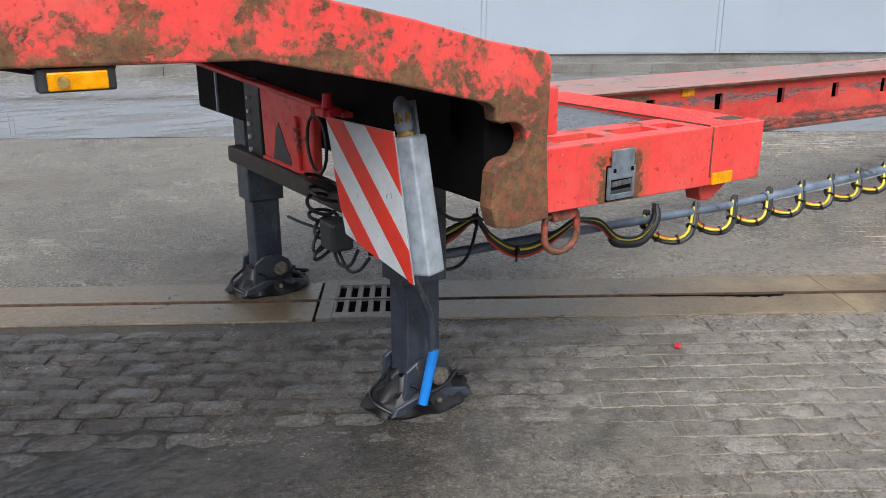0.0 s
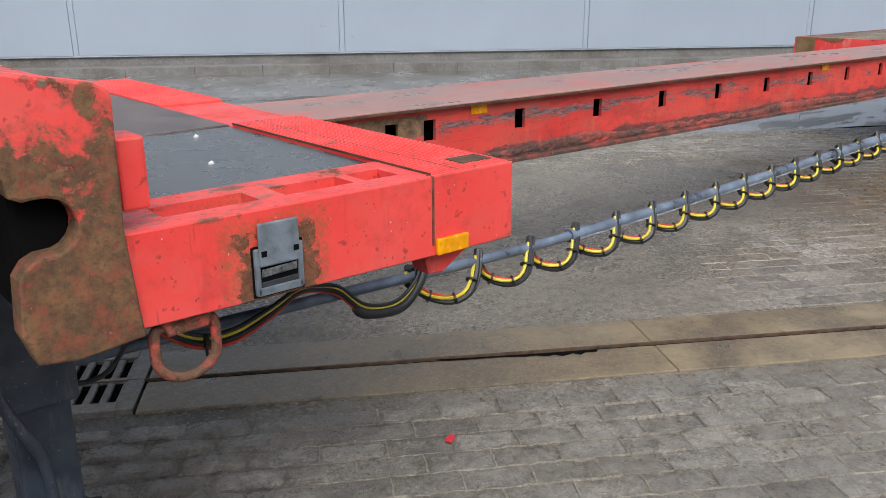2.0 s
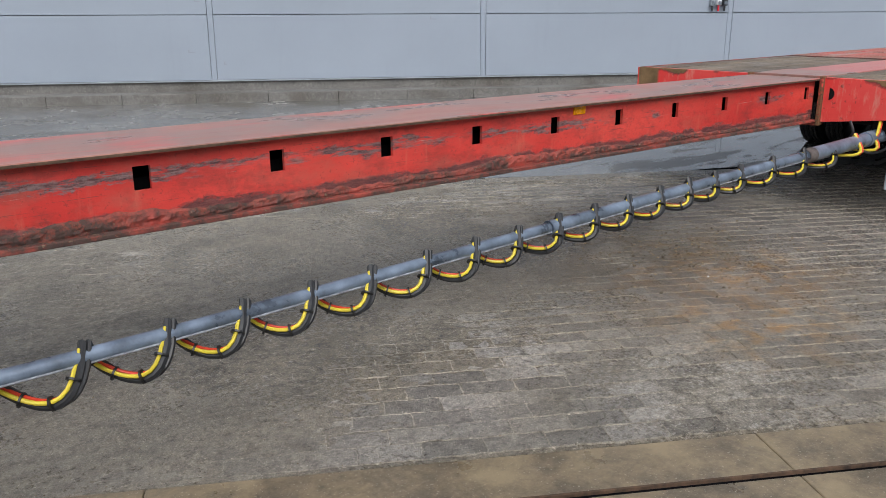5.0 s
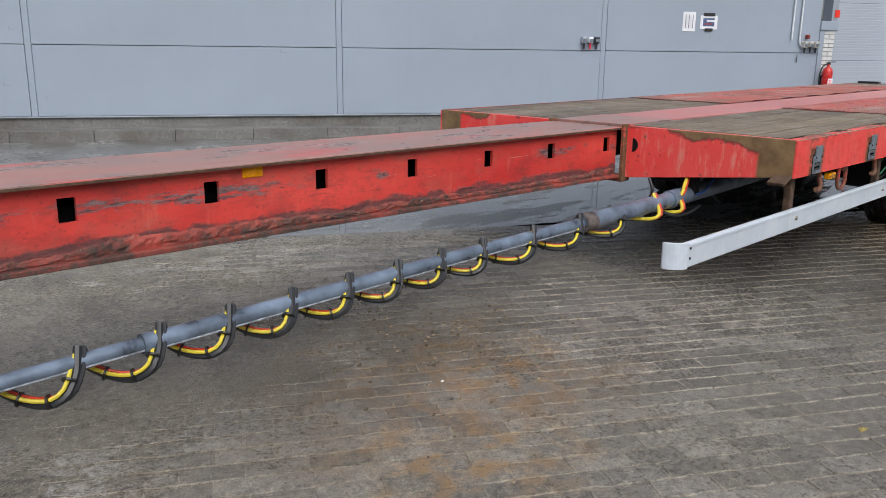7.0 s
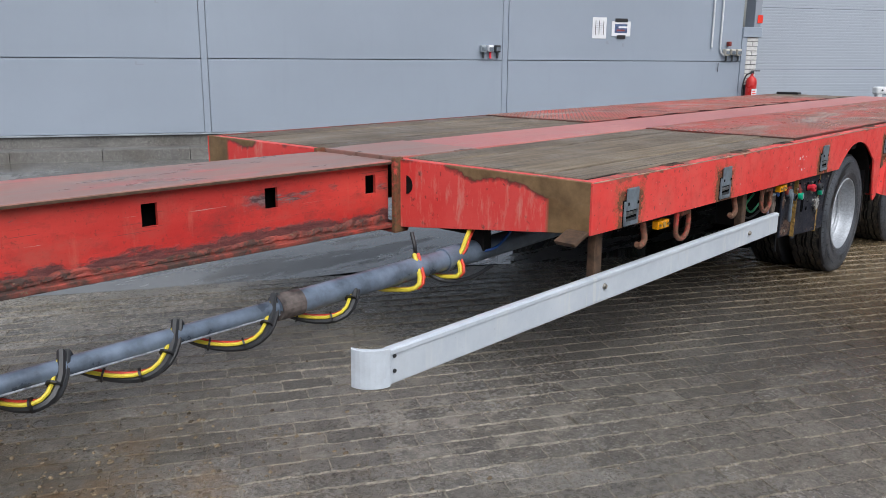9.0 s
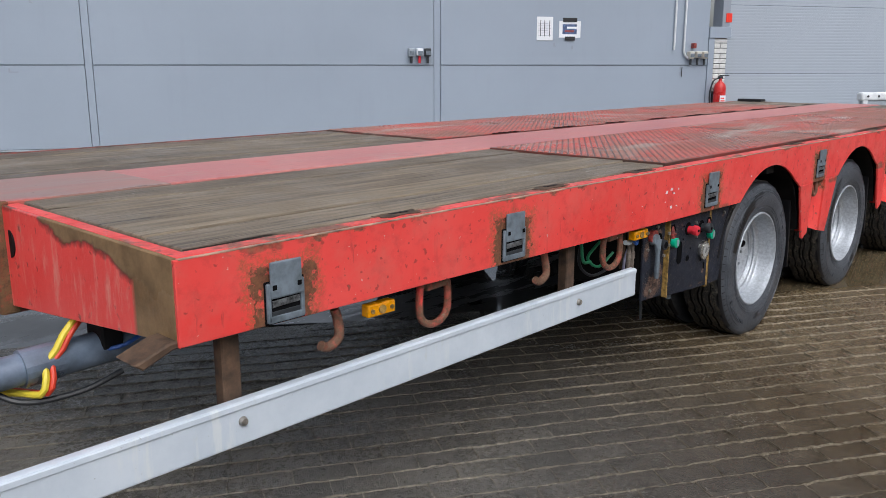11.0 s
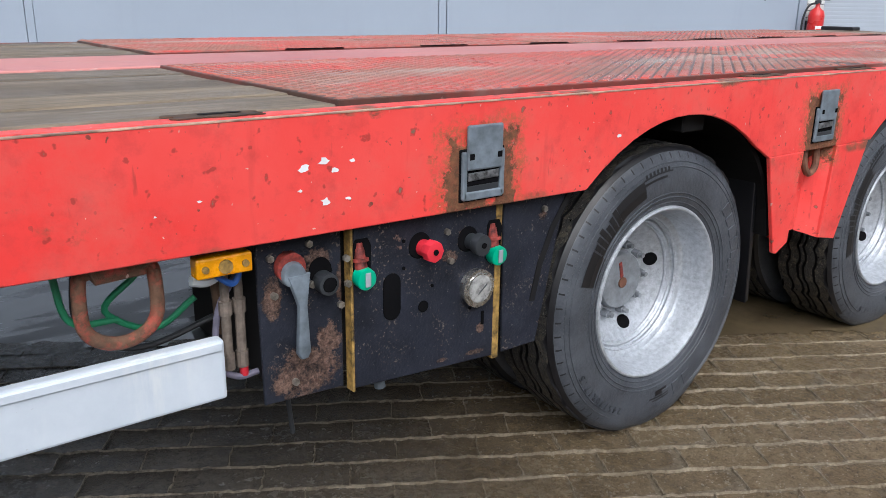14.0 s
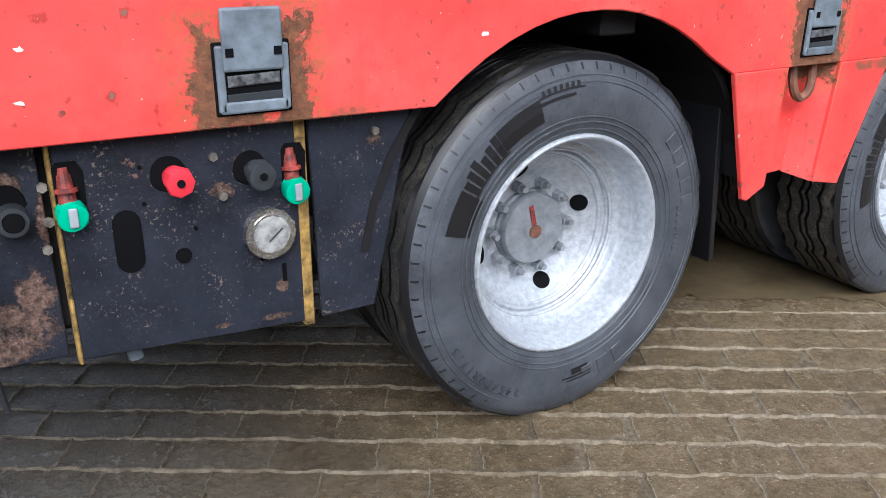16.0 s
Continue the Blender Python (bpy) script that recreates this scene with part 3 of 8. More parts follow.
def ground_colour(g, brick, joint=False):
    """Shared wet, muddy colour and gloss of the yard."""
    big = g.noise(0.55, 6, 0.6)
    mid = g.noise(3.0, 7, 0.65)
    fine = g.noise(45, 5, 0.7)
    run = g.math('SUBTRACT', g.math('MULTIPLY', g.axis(0), YD.x), g.math('MULTIPLY', g.axis(1), -YD.y))
    off = g.math('ADD', g.math('MULTIPLY', g.axis(0), YN.x), g.math('MULTIPLY', g.axis(1), YN.y))
    # worn, wet corner before the drain, and the brown wet stretch by the wheels
    worn = g.math('MULTIPLY', g.ramp(g.math('ADD', run, g.math('MULTIPLY', mid, 2.0)), 0.2, 1.9, 1, 0), g.ramp(off, 3.7, 4.2, 1, 0))
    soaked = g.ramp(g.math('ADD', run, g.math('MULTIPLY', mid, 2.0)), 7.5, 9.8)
    if brick:
        r = g.random() if brick == "piece" else g.island()
        along_b = g.math('SUBTRACT', g.math('MULTIPLY', g.axis(0), YD.x), g.math('MULTIPLY', g.axis(1), -YD.y))
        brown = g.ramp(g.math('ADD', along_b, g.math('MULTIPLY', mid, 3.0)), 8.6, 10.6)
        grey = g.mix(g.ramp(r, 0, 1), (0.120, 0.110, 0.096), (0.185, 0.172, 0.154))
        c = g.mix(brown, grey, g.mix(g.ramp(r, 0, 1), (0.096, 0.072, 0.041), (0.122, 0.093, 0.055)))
    else:
        along = g.math('SUBTRACT', g.math('MULTIPLY', g.axis(0), YD.x), g.math('MULTIPLY', g.axis(1), -YD.y))
        pale = g.ramp(g.math('ADD', along, g.math('MULTIPLY', mid, 3.0)), *((1.2, 2.6) if joint else (2.2, 5.5)))
        sand = g.mix(g.ramp(mid, 0.35, 0.65), (0.18, 0.162, 0.134), (0.33, 0.30, 0.255)) if joint else g.mix(g.ramp(mid, 0.35, 0.65), (0.085, 0.072, 0.052), (0.17, 0.145, 0.108))
        if joint:
            sand = g.mix(soaked, sand, g.mix(g.ramp(mid, 0.35, 0.65), (0.19, 0.16, 0.115), (0.36, 0.31, 0.24)))
        c = g.mix(pale, g.mix(g.ramp(mid, 0.35, 0.65), (0.075, 0.066, 0.052), (0.14, 0.125, 0.102)), sand)
    mud = g.math('MULTIPLY', g.ramp(g.math('ADD', big, g.math('MULTIPLY', mid, 0.45)), 0.66, 0.82), g.ramp(soaked, 0, 1, 1, 0.25))
    mudtone = g.mix(g.ramp(fine, 0.3, 0.7), (0.110, 0.097, 0.076), (0.190, 0.170, 0.138))
    c = g.mix(g.math('MULTIPLY', mud, 0.75), c, mudtone)
    c = g.mix(g.ramp(mid, 0.52, 0.72, 0, 0.55), c, (0.066, 0.055, 0.039))
    c = g.mix(g.ramp(g.noise(11, 6, 0.75), 0.55, 0.72, 0, 0.6), c, (0.045, 0.038, 0.028))
    c = g.mix(g.ramp(g.noise(7.5, 7, 0.75), 0.57, 0.72, 0, 0.45), c, g.mix(soaked, (0.30, 0.275, 0.235), (0.11, 0.09, 0.06)))
    c = g.mix(g.ramp(g.noise(85, 3, 0.6), 0.52, 0.68, 0, 0.35), c, (0.040, 0.034, 0.026))
    c = g.mix(g.ramp(g.noise(62, 3, 0.6), 0.56, 0.68, 0, 0.35), c, g.mix(soaked, (0.30, 0.27, 0.225), (0.14, 0.115, 0.08)))
    grit = g.ramp(g.noise(130, 2, 0.5), 0.67, 0.71, 0, 0.6)
    c = g.mix(g.math('MULTIPLY', grit, g.ramp(soaked, 0, 1, 1.0, 0.8)), c, (0.42, 0.39, 0.34))
    calm = g.ramp(soaked, 0, 1, 1.0, 0.85)
    mott = g.math('SUBTRACT', g.ramp(g.noise(22, 9, 0.8), 0.36, 0.64, 0.5, 1.9), 1.0)
    c = g.scale(c, g.math('ADD', g.math('MULTIPLY', mott, calm), 1.0))
    mott = g.math('SUBTRACT', g.ramp(g.noise(120, 4, 0.7), 0.36, 0.64, 0.78, 1.28), 1.0)
    c = g.scale(c, g.math('ADD', g.math('MULTIPLY', mott, calm), 1.0))
    if brick:
        c = g.scale(c, g.math('ADD', g.math('MULTIPLY', g.ramp(r, 0, 1, -0.18, 0.18), g.ramp(soaked, 0, 1, 1.0, 0.6)), 1.0))
    c = g.scale(c, g.ramp(run, -0.2, 1.6, 1.0, 1.34))
    # lighter tone beyond the drain, towards the front end
    dry = g.math('MULTIPLY', g.ramp(off, 4.1, 4.7), g.ramp(run, 1.8, 4.2, 1, 0))
    c = g.scale(c, g.ramp(dry, 0, 1, 1.0, 1.28))
    c = g.scale(c, g.ramp(worn, 0, 1, 1.0, 0.54))
    c = g.mix(g.math('MULTIPLY', worn, 0.30), c, (0.060, 0.056, 0.064))
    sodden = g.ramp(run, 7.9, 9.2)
    # the trailer's shade painted onto the blocks as a dark patch, with a ragged edge
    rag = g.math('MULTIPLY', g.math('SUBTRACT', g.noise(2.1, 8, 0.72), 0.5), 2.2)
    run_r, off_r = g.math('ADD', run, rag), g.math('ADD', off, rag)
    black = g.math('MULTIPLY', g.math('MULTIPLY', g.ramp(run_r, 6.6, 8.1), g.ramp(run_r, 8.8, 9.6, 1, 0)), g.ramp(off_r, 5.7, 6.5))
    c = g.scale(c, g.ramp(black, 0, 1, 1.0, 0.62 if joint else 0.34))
    c = g.scale(c, g.ramp(run, 9.4, 10.4, 1.0, 1.2))
    # paler stretch beyond the drain, lifted in colour for the wet sheen
    paler_stretch = g.math('MULTIPLY', g.math('MULTIPLY', g.ramp(run_r, 2.6, 4.2), g.ramp(run_r, 5.4, 6.8, 1, 0)), g.math('MULTIPLY', g.ramp(off, 4.2, 4.5), g.ramp(off_r, 5.6, 6.8, 1, 0)))
    c = g.scale(c, g.ramp(paler_stretch, 0, 1, 1.0, 1.18))
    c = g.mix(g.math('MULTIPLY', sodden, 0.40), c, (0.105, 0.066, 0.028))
    if brick:
        # wet, well-washed blocks, greyed and lightened in colour for the sky's sheen
        washed = g.math('MULTIPLY', g.math('MULTIPLY', g.ramp(run, 4.6, 6.4), g.ramp(run, 8.2, 9.0, 1, 0)), g.ramp(off, 4.2, 4.6))
        c = g.mix(g.math('MULTIPLY', washed, 0.35), c, (0.165, 0.156, 0.145))
    elif not joint:
        sunk = g.math('MULTIPLY', g.math('MULTIPLY', g.ramp(run, 4.6, 6.4), g.ramp(run, 8.2, 9.0, 1, 0)), g.ramp(off, 4.2, 4.6))
        c = g.scale(c, g.ramp(sunk, 0, 1, 1.0, 0.85))
        c = g.scale(c, g.ramp(worn, 0, 1, 1.0, 0.5))

    def spot(x, y, r0, r1, scale, lo, hi):
        k = g.n.new("ShaderNodeVectorMath")
        k.operation = 'DISTANCE'
        k.inputs[1].default_value = (x, y, 0)
        g.l.new(g.pos, k.inputs[0])
        return g.math('MULTIPLY', g.ramp(k.outputs["Value"], r0, r1, 1, 0), g.ramp(g.noise(scale, 7, 0.7), lo, hi))
    c = g.mix(g.math('MULTIPLY', spot(3.5, 1.1, .5, 2.3, 9.0, .40, .60), 0.6), c, (0.36, 0.34, 0.305))
    # wet brown mud under the pipe, spilled orange sand and pale dried silt
    c = g.mix(g.math('MULTIPLY', spot(7.1, 2.95, .35, 1.35, 2.6, .30, .55), 0.6), c, (0.088, 0.069, 0.047))
    c = g.mix(g.math('MULTIPLY', spot(7.35, 2.5, .25, 1.05, 4.2, .48, .64), 0.5), c, (0.34, 0.185, 0.06))
    c = g.mix(g.math('MULTIPLY', spot(6.75, 1.98, .1, .60, 5.5, .48, .60), 0.65), c, (0.42, 0.22, 0.055))
    c = g.mix(g.math('MULTIPLY', spot(7.35, 2.38, .1, .55, 6.5, .47, .60), 0.6), c, (0.40, 0.21, 0.06))
    c = g.mix(g.math('MULTIPLY', spot(9.1, 3.4, .12, .42, 6.0, .40, .55), 0.7), c, (0.44, 0.385, 0.30))
    c = g.mix(g.math('MULTIPLY', spot(8.75, 2.25, .15, .75, 7.0, .50, .58), 0.75), c, (0.46, 0.42, 0.36))
    c = g.mix(g.math('MULTIPLY', spot(7.3, 4.2, .2, .8, 3.5, .48, .60), 0.5), c, (0.40, 0.36, 0.31))
    g.set("Base Color", c)
    wet = g.ramp(g.noise(0.8, 5, 0.6), 0.38, 0.62)
    g.set("Roughness", g.math('SUBTRACT', g.math('ADD', g.ramp(wet, 0, 1, 0.18, 0.38), g.ramp(fine, 0.3, 0.7, -0.06, 0.12)), g.math('ADD', g.ramp(soaked, 0, 1, 0.0, 0.14), g.ramp(worn, 0, 1, 0.0, 0.14))))
    rough_h = g.math('ADD', g.math('MULTIPLY', fine, 0.9), g.math('MULTIPLY', g.noise(15, 8, 0.8), 1.4))
    rough_h = g.math('MULTIPLY', rough_h, g.ramp(worn, 0, 1, 1.0, 2.6))
    rough_h = g.math('MULTIPLY', rough_h, g.ramp(soaked, 0, 1, 1.0, 0.8))
    g.set("Specular IOR Level", g.math('ADD', g.ramp(worn, 0, 1, 0.5, 0.85), g.ramp(sodden, 0, 1, 0.0, -0.22)))
    g.bump(rough_h, 1.0, 0.014)


def ground_material(name, brick, joint=False):
    g = G(name)
    ground_colour(g, brick, joint)
    return g.m


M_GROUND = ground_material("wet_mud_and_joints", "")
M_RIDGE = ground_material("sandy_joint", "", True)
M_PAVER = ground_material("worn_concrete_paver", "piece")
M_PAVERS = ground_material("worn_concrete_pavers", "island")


def make_concrete(name, base, rough, scale=3.0, paler_stretch=False):
    g = G(name)
    a = g.noise(scale, 7, 0.65)
    c = g.mix(g.ramp(a, 0.3, 0.7), tuple(k * 0.6 for k in base), base)
    c = g.mix(g.ramp(g.noise(55, 4), 0.55, 0.72, 0, 0.6), c, tuple(k * 1.5 for k in base))
    c = g.mix(g.ramp(g.noise(1.1, 5), 0.5, 0.7, 0, 0.6), c, (0.055, 0.042, 0.025))
    c = g.scale(c, g.ramp(g.noise(26, 8, 0.8), 0.36, 0.64, 0.7, 1.3))
    c = g.mix(g.ramp(g.noise(120, 2, 0.5), 0.66, 0.70, 0, 0.7), c, (0.40, 0.37, 0.31))
    if paler_stretch:
        run = g.math('ADD', g.math('SUBTRACT', g.math('MULTIPLY', g.axis(0), YD.x), g.math('MULTIPLY', g.axis(1), -YD.y)), g.noise(1.5, 5, 0.6))
        silt = g.math('MULTIPLY', g.ramp(run, 1.2, 3.0), g.ramp(g.noise(2.6, 7, 0.7), 0.42, 0.60))
        c = g.mix(g.math('MULTIPLY', silt, 0.7), c, (0.36, 0.285, 0.175))
    g.set("Base Color", c)
    g.set("Roughness", g.ramp(a, 0.3, 0.7, rough - 0.12, rough + 0.12))
    g.bump(g.noise(60, 5), 0.3, 0.004)
    return g.m


M_SLAB = make_concrete("channel_concrete", (0.180, 0.146, 0.102), 0.36, 5.0, True)
M_KERB = make_concrete("kerb_concrete", (0.19, 0.185, 0.175), 0.7)
M_IRON = make_concrete("cast_iron", (0.19, 0.18, 0.165), 0.45, 8)
M_APRON = make_concrete("wet_apron", (0.20, 0.198, 0.19), 0.24, 1.2)


def make_water():
    g = G("puddle_water")
    g.set("Base Color", g.mix(g.ramp(g.noise(1.1, 6, 0.65), 0.35, 0.65), (0.10, 0.099, 0.096), (0.165, 0.163, 0.155)))
    g.set("Roughness", g.math('ADD', g.ramp(g.noise(1.4, 5), 0.4, 0.7, 0.02, 0.10), g.ramp(g.noise(1.1, 8, 0.7, g.scaled(0.55, 2.4, 1, -YAW)), 0.50, 0.56, 0.0, 0.40)))
    g.set("IOR", 1.7)
    g.bump(g.noise(7, 3, 0.5), 0.02, 0.01)
    return g.m


M_WATER = make_water()


def make_mudwater():
    g = G("muddy_water")
    g.set("Base Color", g.mix(g.ramp(g.noise(5, 7, 0.7), 0.35, 0.65), (0.085, 0.062, 0.034), (0.15, 0.115, 0.068)))
    g.set("Roughness", g.ramp(g.noise(3, 5), 0.4, 0.7, 0.03, 0.14))
    g.set("IOR", 1.4)
    g.bump(g.noise(16, 4, 0.5), 0.06, 0.008)
    return g.m


M_MUDWATER = make_mudwater()


def make_wall(name, base, lines=False):
    g = G(name)
    a = g.noise(0.5, 5)
    c = g.mix(g.ramp(a, 0.3, 0.7), tuple(k * 0.94 for k in base), tuple(k * 1.04 for k in base))
    streak = g.noise(5, 5, 0.6, g.scaled(1.5, 1.5, 0.15))
    c = g.mix(g.ramp(streak, 0.58, 0.75, 0, 0.10), c, tuple(k * 0.7 for k in base))
    c = g.mix(g.ramp(g.noise(3.1, 6, 0.6), 0.70, 0.78, 0, 0.22), c, tuple(k * 0.62 for k in base))
    g.set("Base Color", c)
    g.set("Roughness", 0.42)
    g.bump(g.noise(220, 2), 0.03, 0.001)
    return g.m


M_WALL = make_wall("grey_cladding", (0.295, 0.342, 0.408))
M_DOOR = make_wall("grey_roller_door", (0.36, 0.40, 0.455))
M_TRIMG = make_wall("grey_trim", (0.27, 0.30, 0.345))


# ---- mesh helpers ----
def box(bm, x0, x1, y0, y1, z0, z1, bev=0.0, seg=1, m=None):
    r = bmesh.ops.create_cube(bm, size=1.0)
    vs = r["verts"]
    for v in vs:
        v.co = Vector((x0 + (v.co.x + .5) * (x1 - x0), y0 + (v.co.y + .5) * (y1 - y0), z0 + (v.co.z + .5) * (z1 - z0)))
    if bev:
        es = list({e for v in vs for e in v.link_edges})
        rr = bmesh.ops.bevel(bm, geom=es, offset=bev, segments=seg, profile=0.5, affect='EDGES')
        vs = list({v for f in rr["faces"] for v in f.verts} | {v for v in vs if v.is_valid})
    if m is not None:
        for v in vs:
            v.co = m @ v.co
    return vs


def cyl(bm, p0, p1, r0, r1=None, seg=20, bev=0.0):
    p0, p1 = Vector(p0), Vector(p1)
    d = p1 - p0
    r = bmesh.ops.create_cone(bm, cap_ends=True, segments=seg, radius1=r0, radius2=r0 if r1 is None else r1, depth=d.length)
    m = Matrix.Translation((p0 + p1) / 2) @ d.to_track_quat('Z', 'Y').to_matrix().to_4x4()
    for v in r["verts"]:
        v.co = m @ v.co
    if bev:
        es = [e for e in {e for v in r["verts"] for e in v.link_edges} if any(len(f.verts) > 4 for f in e.link_faces)]
        bmesh.ops.bevel(bm, geom=es, offset=bev, segments=2, profile=0.5, affect='EDGES')


def tube(bm, pts, r, seg=8, closed=False):
    pts = [Vector(p) for p in pts]
    n = len(pts)
    rings = []
    up = Vector((0.13, 0.31, 0.94)).normalized()
    for i, p in enumerate(pts):
        a = pts[(i - 1) % n] if closed or i else pts[0]
        b = pts[(i + 1) % n] if closed or i < n - 1 else pts[-1]
        t = (b - a).normalized()
        u = (up - t * up.dot(t)).normalized()
        w = t.cross(u)
        up = u
        rad = r[i] if isinstance(r, (list, tuple)) else r
        rings.append([bm.verts.new(p + (u * math.cos(k * 2 * math.pi / seg) + w * math.sin(k * 2 * math.pi / seg)) * rad) for k in range(seg)])
    m = n if closed else n - 1
    for i in range(m):
        A, B = rings[i], rings[(i + 1) % n]
        for k in range(seg):
            bm.faces.new((A[k], A[(k + 1) % seg], B[(k + 1) % seg], B[k]))
    if not closed:
        bm.faces.new(rings[0][::-1])
        bm.faces.new(rings[-1])


def prism(bm, outline, y0, y1, bev=0.0, axis='y', seg=1):
    """A polygon in x and z (or another plane) with thickness."""
    def place(a, b, c):
        return {'y': (a, c, b), 'x': (c, a, b), 'z': (a, b, c)}[axis]
    A = [bm.verts.new(place(a, b, y0)) for a, b in outline]
    B = [bm.verts.new(place(a, b, y1)) for a, b in outline]
    fs = [bm.faces.new(A), bm.faces.new(B[::-1])]
    n = len(A)
    for i in range(n):
        fs.append(bm.faces.new((A[i], B[i], B[(i + 1) % n], A[(i + 1) % n])))
    bmesh.ops.recalc_face_normals(bm, faces=fs)
    if bev:
        es = list({e for f in fs[:2] for e in f.edges})
        bmesh.ops.bevel(bm, geom=es, offset=bev, segments=seg, profile=0.5, affect='EDGES')


def lathe(bm, profile, seg=48, closed=False):
    """Turns (radius, y) points round the y axis."""
    rings = []
    for r, y in profile:
        rings.append([bm.verts.new((r * math.cos(2 * math.pi * k / seg), y, r * math.sin(2 * math.pi * k / seg))) for k in range(seg)])
    m = len(rings) if closed else len(rings) - 1
    for i in range(m):
        A, B = rings[i], rings[(i + 1) % len(rings)]
        for k in range(seg):
            bm.faces.new((A[k], A[(k + 1) % seg], B[(k + 1) % seg], B[k]))
    bmesh.ops.recalc_face_normals(bm, faces=bm.faces)


def smooth_curve(pts, n=8):
    """Catmull-Rom through the points."""
    P = [Vector(p) for p in pts]
    P = [P[0] * 2 - P[1]] + P + [P[-1] * 2 - P[-2]]
    out = []
    for i in range(1, len(P) - 2):
        for k in range(n):
            t = k / n
            a, b, c, d = P[i - 1:i + 3]
            out.append(0.5 * ((2 * b) + (c - a) * t + (2 * a - 5 * b + 4 * c - d) * t * t + (3 * b - a - 3 * c + d) * t ** 3))
    out.append(P[-2])
    return out


def mesh_of(bm, name, material, smooth=False):
    me = bpy.data.meshes.new(name)
    bm.to_mesh(me)
    bm.free()
    me.materials.append(material)
    if smooth:
        me.polygons.foreach_set("use_smooth", [True] * len(me.polygons))
        me.set_sharp_from_angle(angle=radians(38))
    return me


def thing(name, base, label, category, group="", kind=""):
    ob = new(name)
    ob.location = base
    ob.empty_display_size = 0.1
    return tagged(ob, label, category, group, kind)


def part(name, bm, material, parent, label="", at=None, smooth=False, kind=""):
    """Links a bmesh, or a mesh, as one object under a thing (an Empty at its base) or under a part, built in world places."""
    me = bm if isinstance(bm, bpy.types.Mesh) else mesh_of(bm, name, material, smooth)
    ob = new(name, me)
    ob.parent = parent
    if parent.data is None:
        ob.matrix_parent_inverse = Matrix.Translation(-parent.location)
    if at is not None:
        ob.matrix_basis = at
    return tagged(ob, label, "", "", kind)


def solid(name, bm, material, label, category="", group="", kind="", smooth=False, at=None):
    ob = new(name, mesh_of(bm, name, material, smooth))
    if at is not None:
        ob.matrix_world = at
    return tagged(ob, label, category, group, kind)


def BM():
    return bmesh.new()


def yard(along, off, z=0.0):
    return YD * along + YN * off + Vector((0, 0, z))


# ---- the yard: ground, drain, puddle, wall ----
WALL_OFF = 14.78
EDGE_OFF = 8.72          # where the pavers end and the wet apron begins


def build_ground():
    bm = BM()
    offs = [-300, -40, -6, 3.742, 3.748, 4.25, 4.256, EDGE_OFF - .02, EDGE_OFF + .05, EDGE_OFF + 3.4, 14.2, 40, 300]
    hs = [-.003, -.003, -.003, -.003, -.16, -.16, -.003, -.003, -.03, -.012, .10, .10, .10]
    als = [-300, -40, -12, -6, 0, 6, 12, 18, 40, 300]
    grid = [[bm.verts.new(yard(a, o, h)) for a in als] for o, h in zip(offs, hs)]
    for i in range(len(offs) - 1):
        for j in range(len(als) - 1):
            f = bm.faces.new((grid[i][j], grid[i][j + 1], grid[i + 1][j + 1], grid[i + 1][j]))
            f.material_index = 1 if offs[i] >= EDGE_OFF - .02 else 0
    bmesh.ops.recalc_face_normals(bm, faces=bm.faces)
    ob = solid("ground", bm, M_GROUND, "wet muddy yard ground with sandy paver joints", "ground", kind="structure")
    ob.data.materials.append(M_APRON)
    return ob


ground = build_ground()


def build_puddle():
    bm = BM()
    rnd = random.Random(4)
    near, far = [], []
    a = -14.0
    while a < 22:
        wob = .05 * math.sin(a * 2.1) + rnd.uniform(-.02, .02)
        near.append(bm.verts.new(yard(a, EDGE_OFF + (.02 + wob - .018 * (a - 5) if a > 5 else -.02 + .3 * wob), .0)))
        far.append(bm.verts.new(yard(a, EDGE_OFF + 3.7 + .35 * math.sin(a * .9) + rnd.uniform(-.15, .15), .0)))
        a += .3
    for i in range(len(near) - 1):
        bm.faces.new((near[i], near[i + 1], far[i + 1], far[i]))
    return solid("water", bm, M_WATER, "long shallow rain puddle along the paving edge", "puddle", kind="structure")


build_puddle()


def build_wheel_puddle():
    """Brown water standing between and beyond the wheels."""
    bm = BM()
    ring = [(12.62, 2.55), (12.80, 2.30), (13.08, 2.10), (13.42, 1.88), (13.80, 1.63), (14.3, 1.30), (14.9, 1.02), (15.6, .95), (16.2, 1.5), (16.1, 2.3), (15.6, 3.0), (14.6, 3.2), (13.6, 3.05), (12.9, 2.9)]
    rnd = random.Random(12)
    pts = smooth_curve([(x, y, .0045) for x, y in ring + ring[:1]], 9)[:-1]
    vs = [bm.verts.new((p.x + rnd.uniform(-.02, .02), p.y + rnd.uniform(-.02, .02), .0045)) for p in pts]
    bm.faces.new(vs)
    return solid("rain_puddle", bm, M_MUDWATER, "brown rain puddle on the pavers by the wheels", "puddle", kind="structure")


build_wheel_puddle()


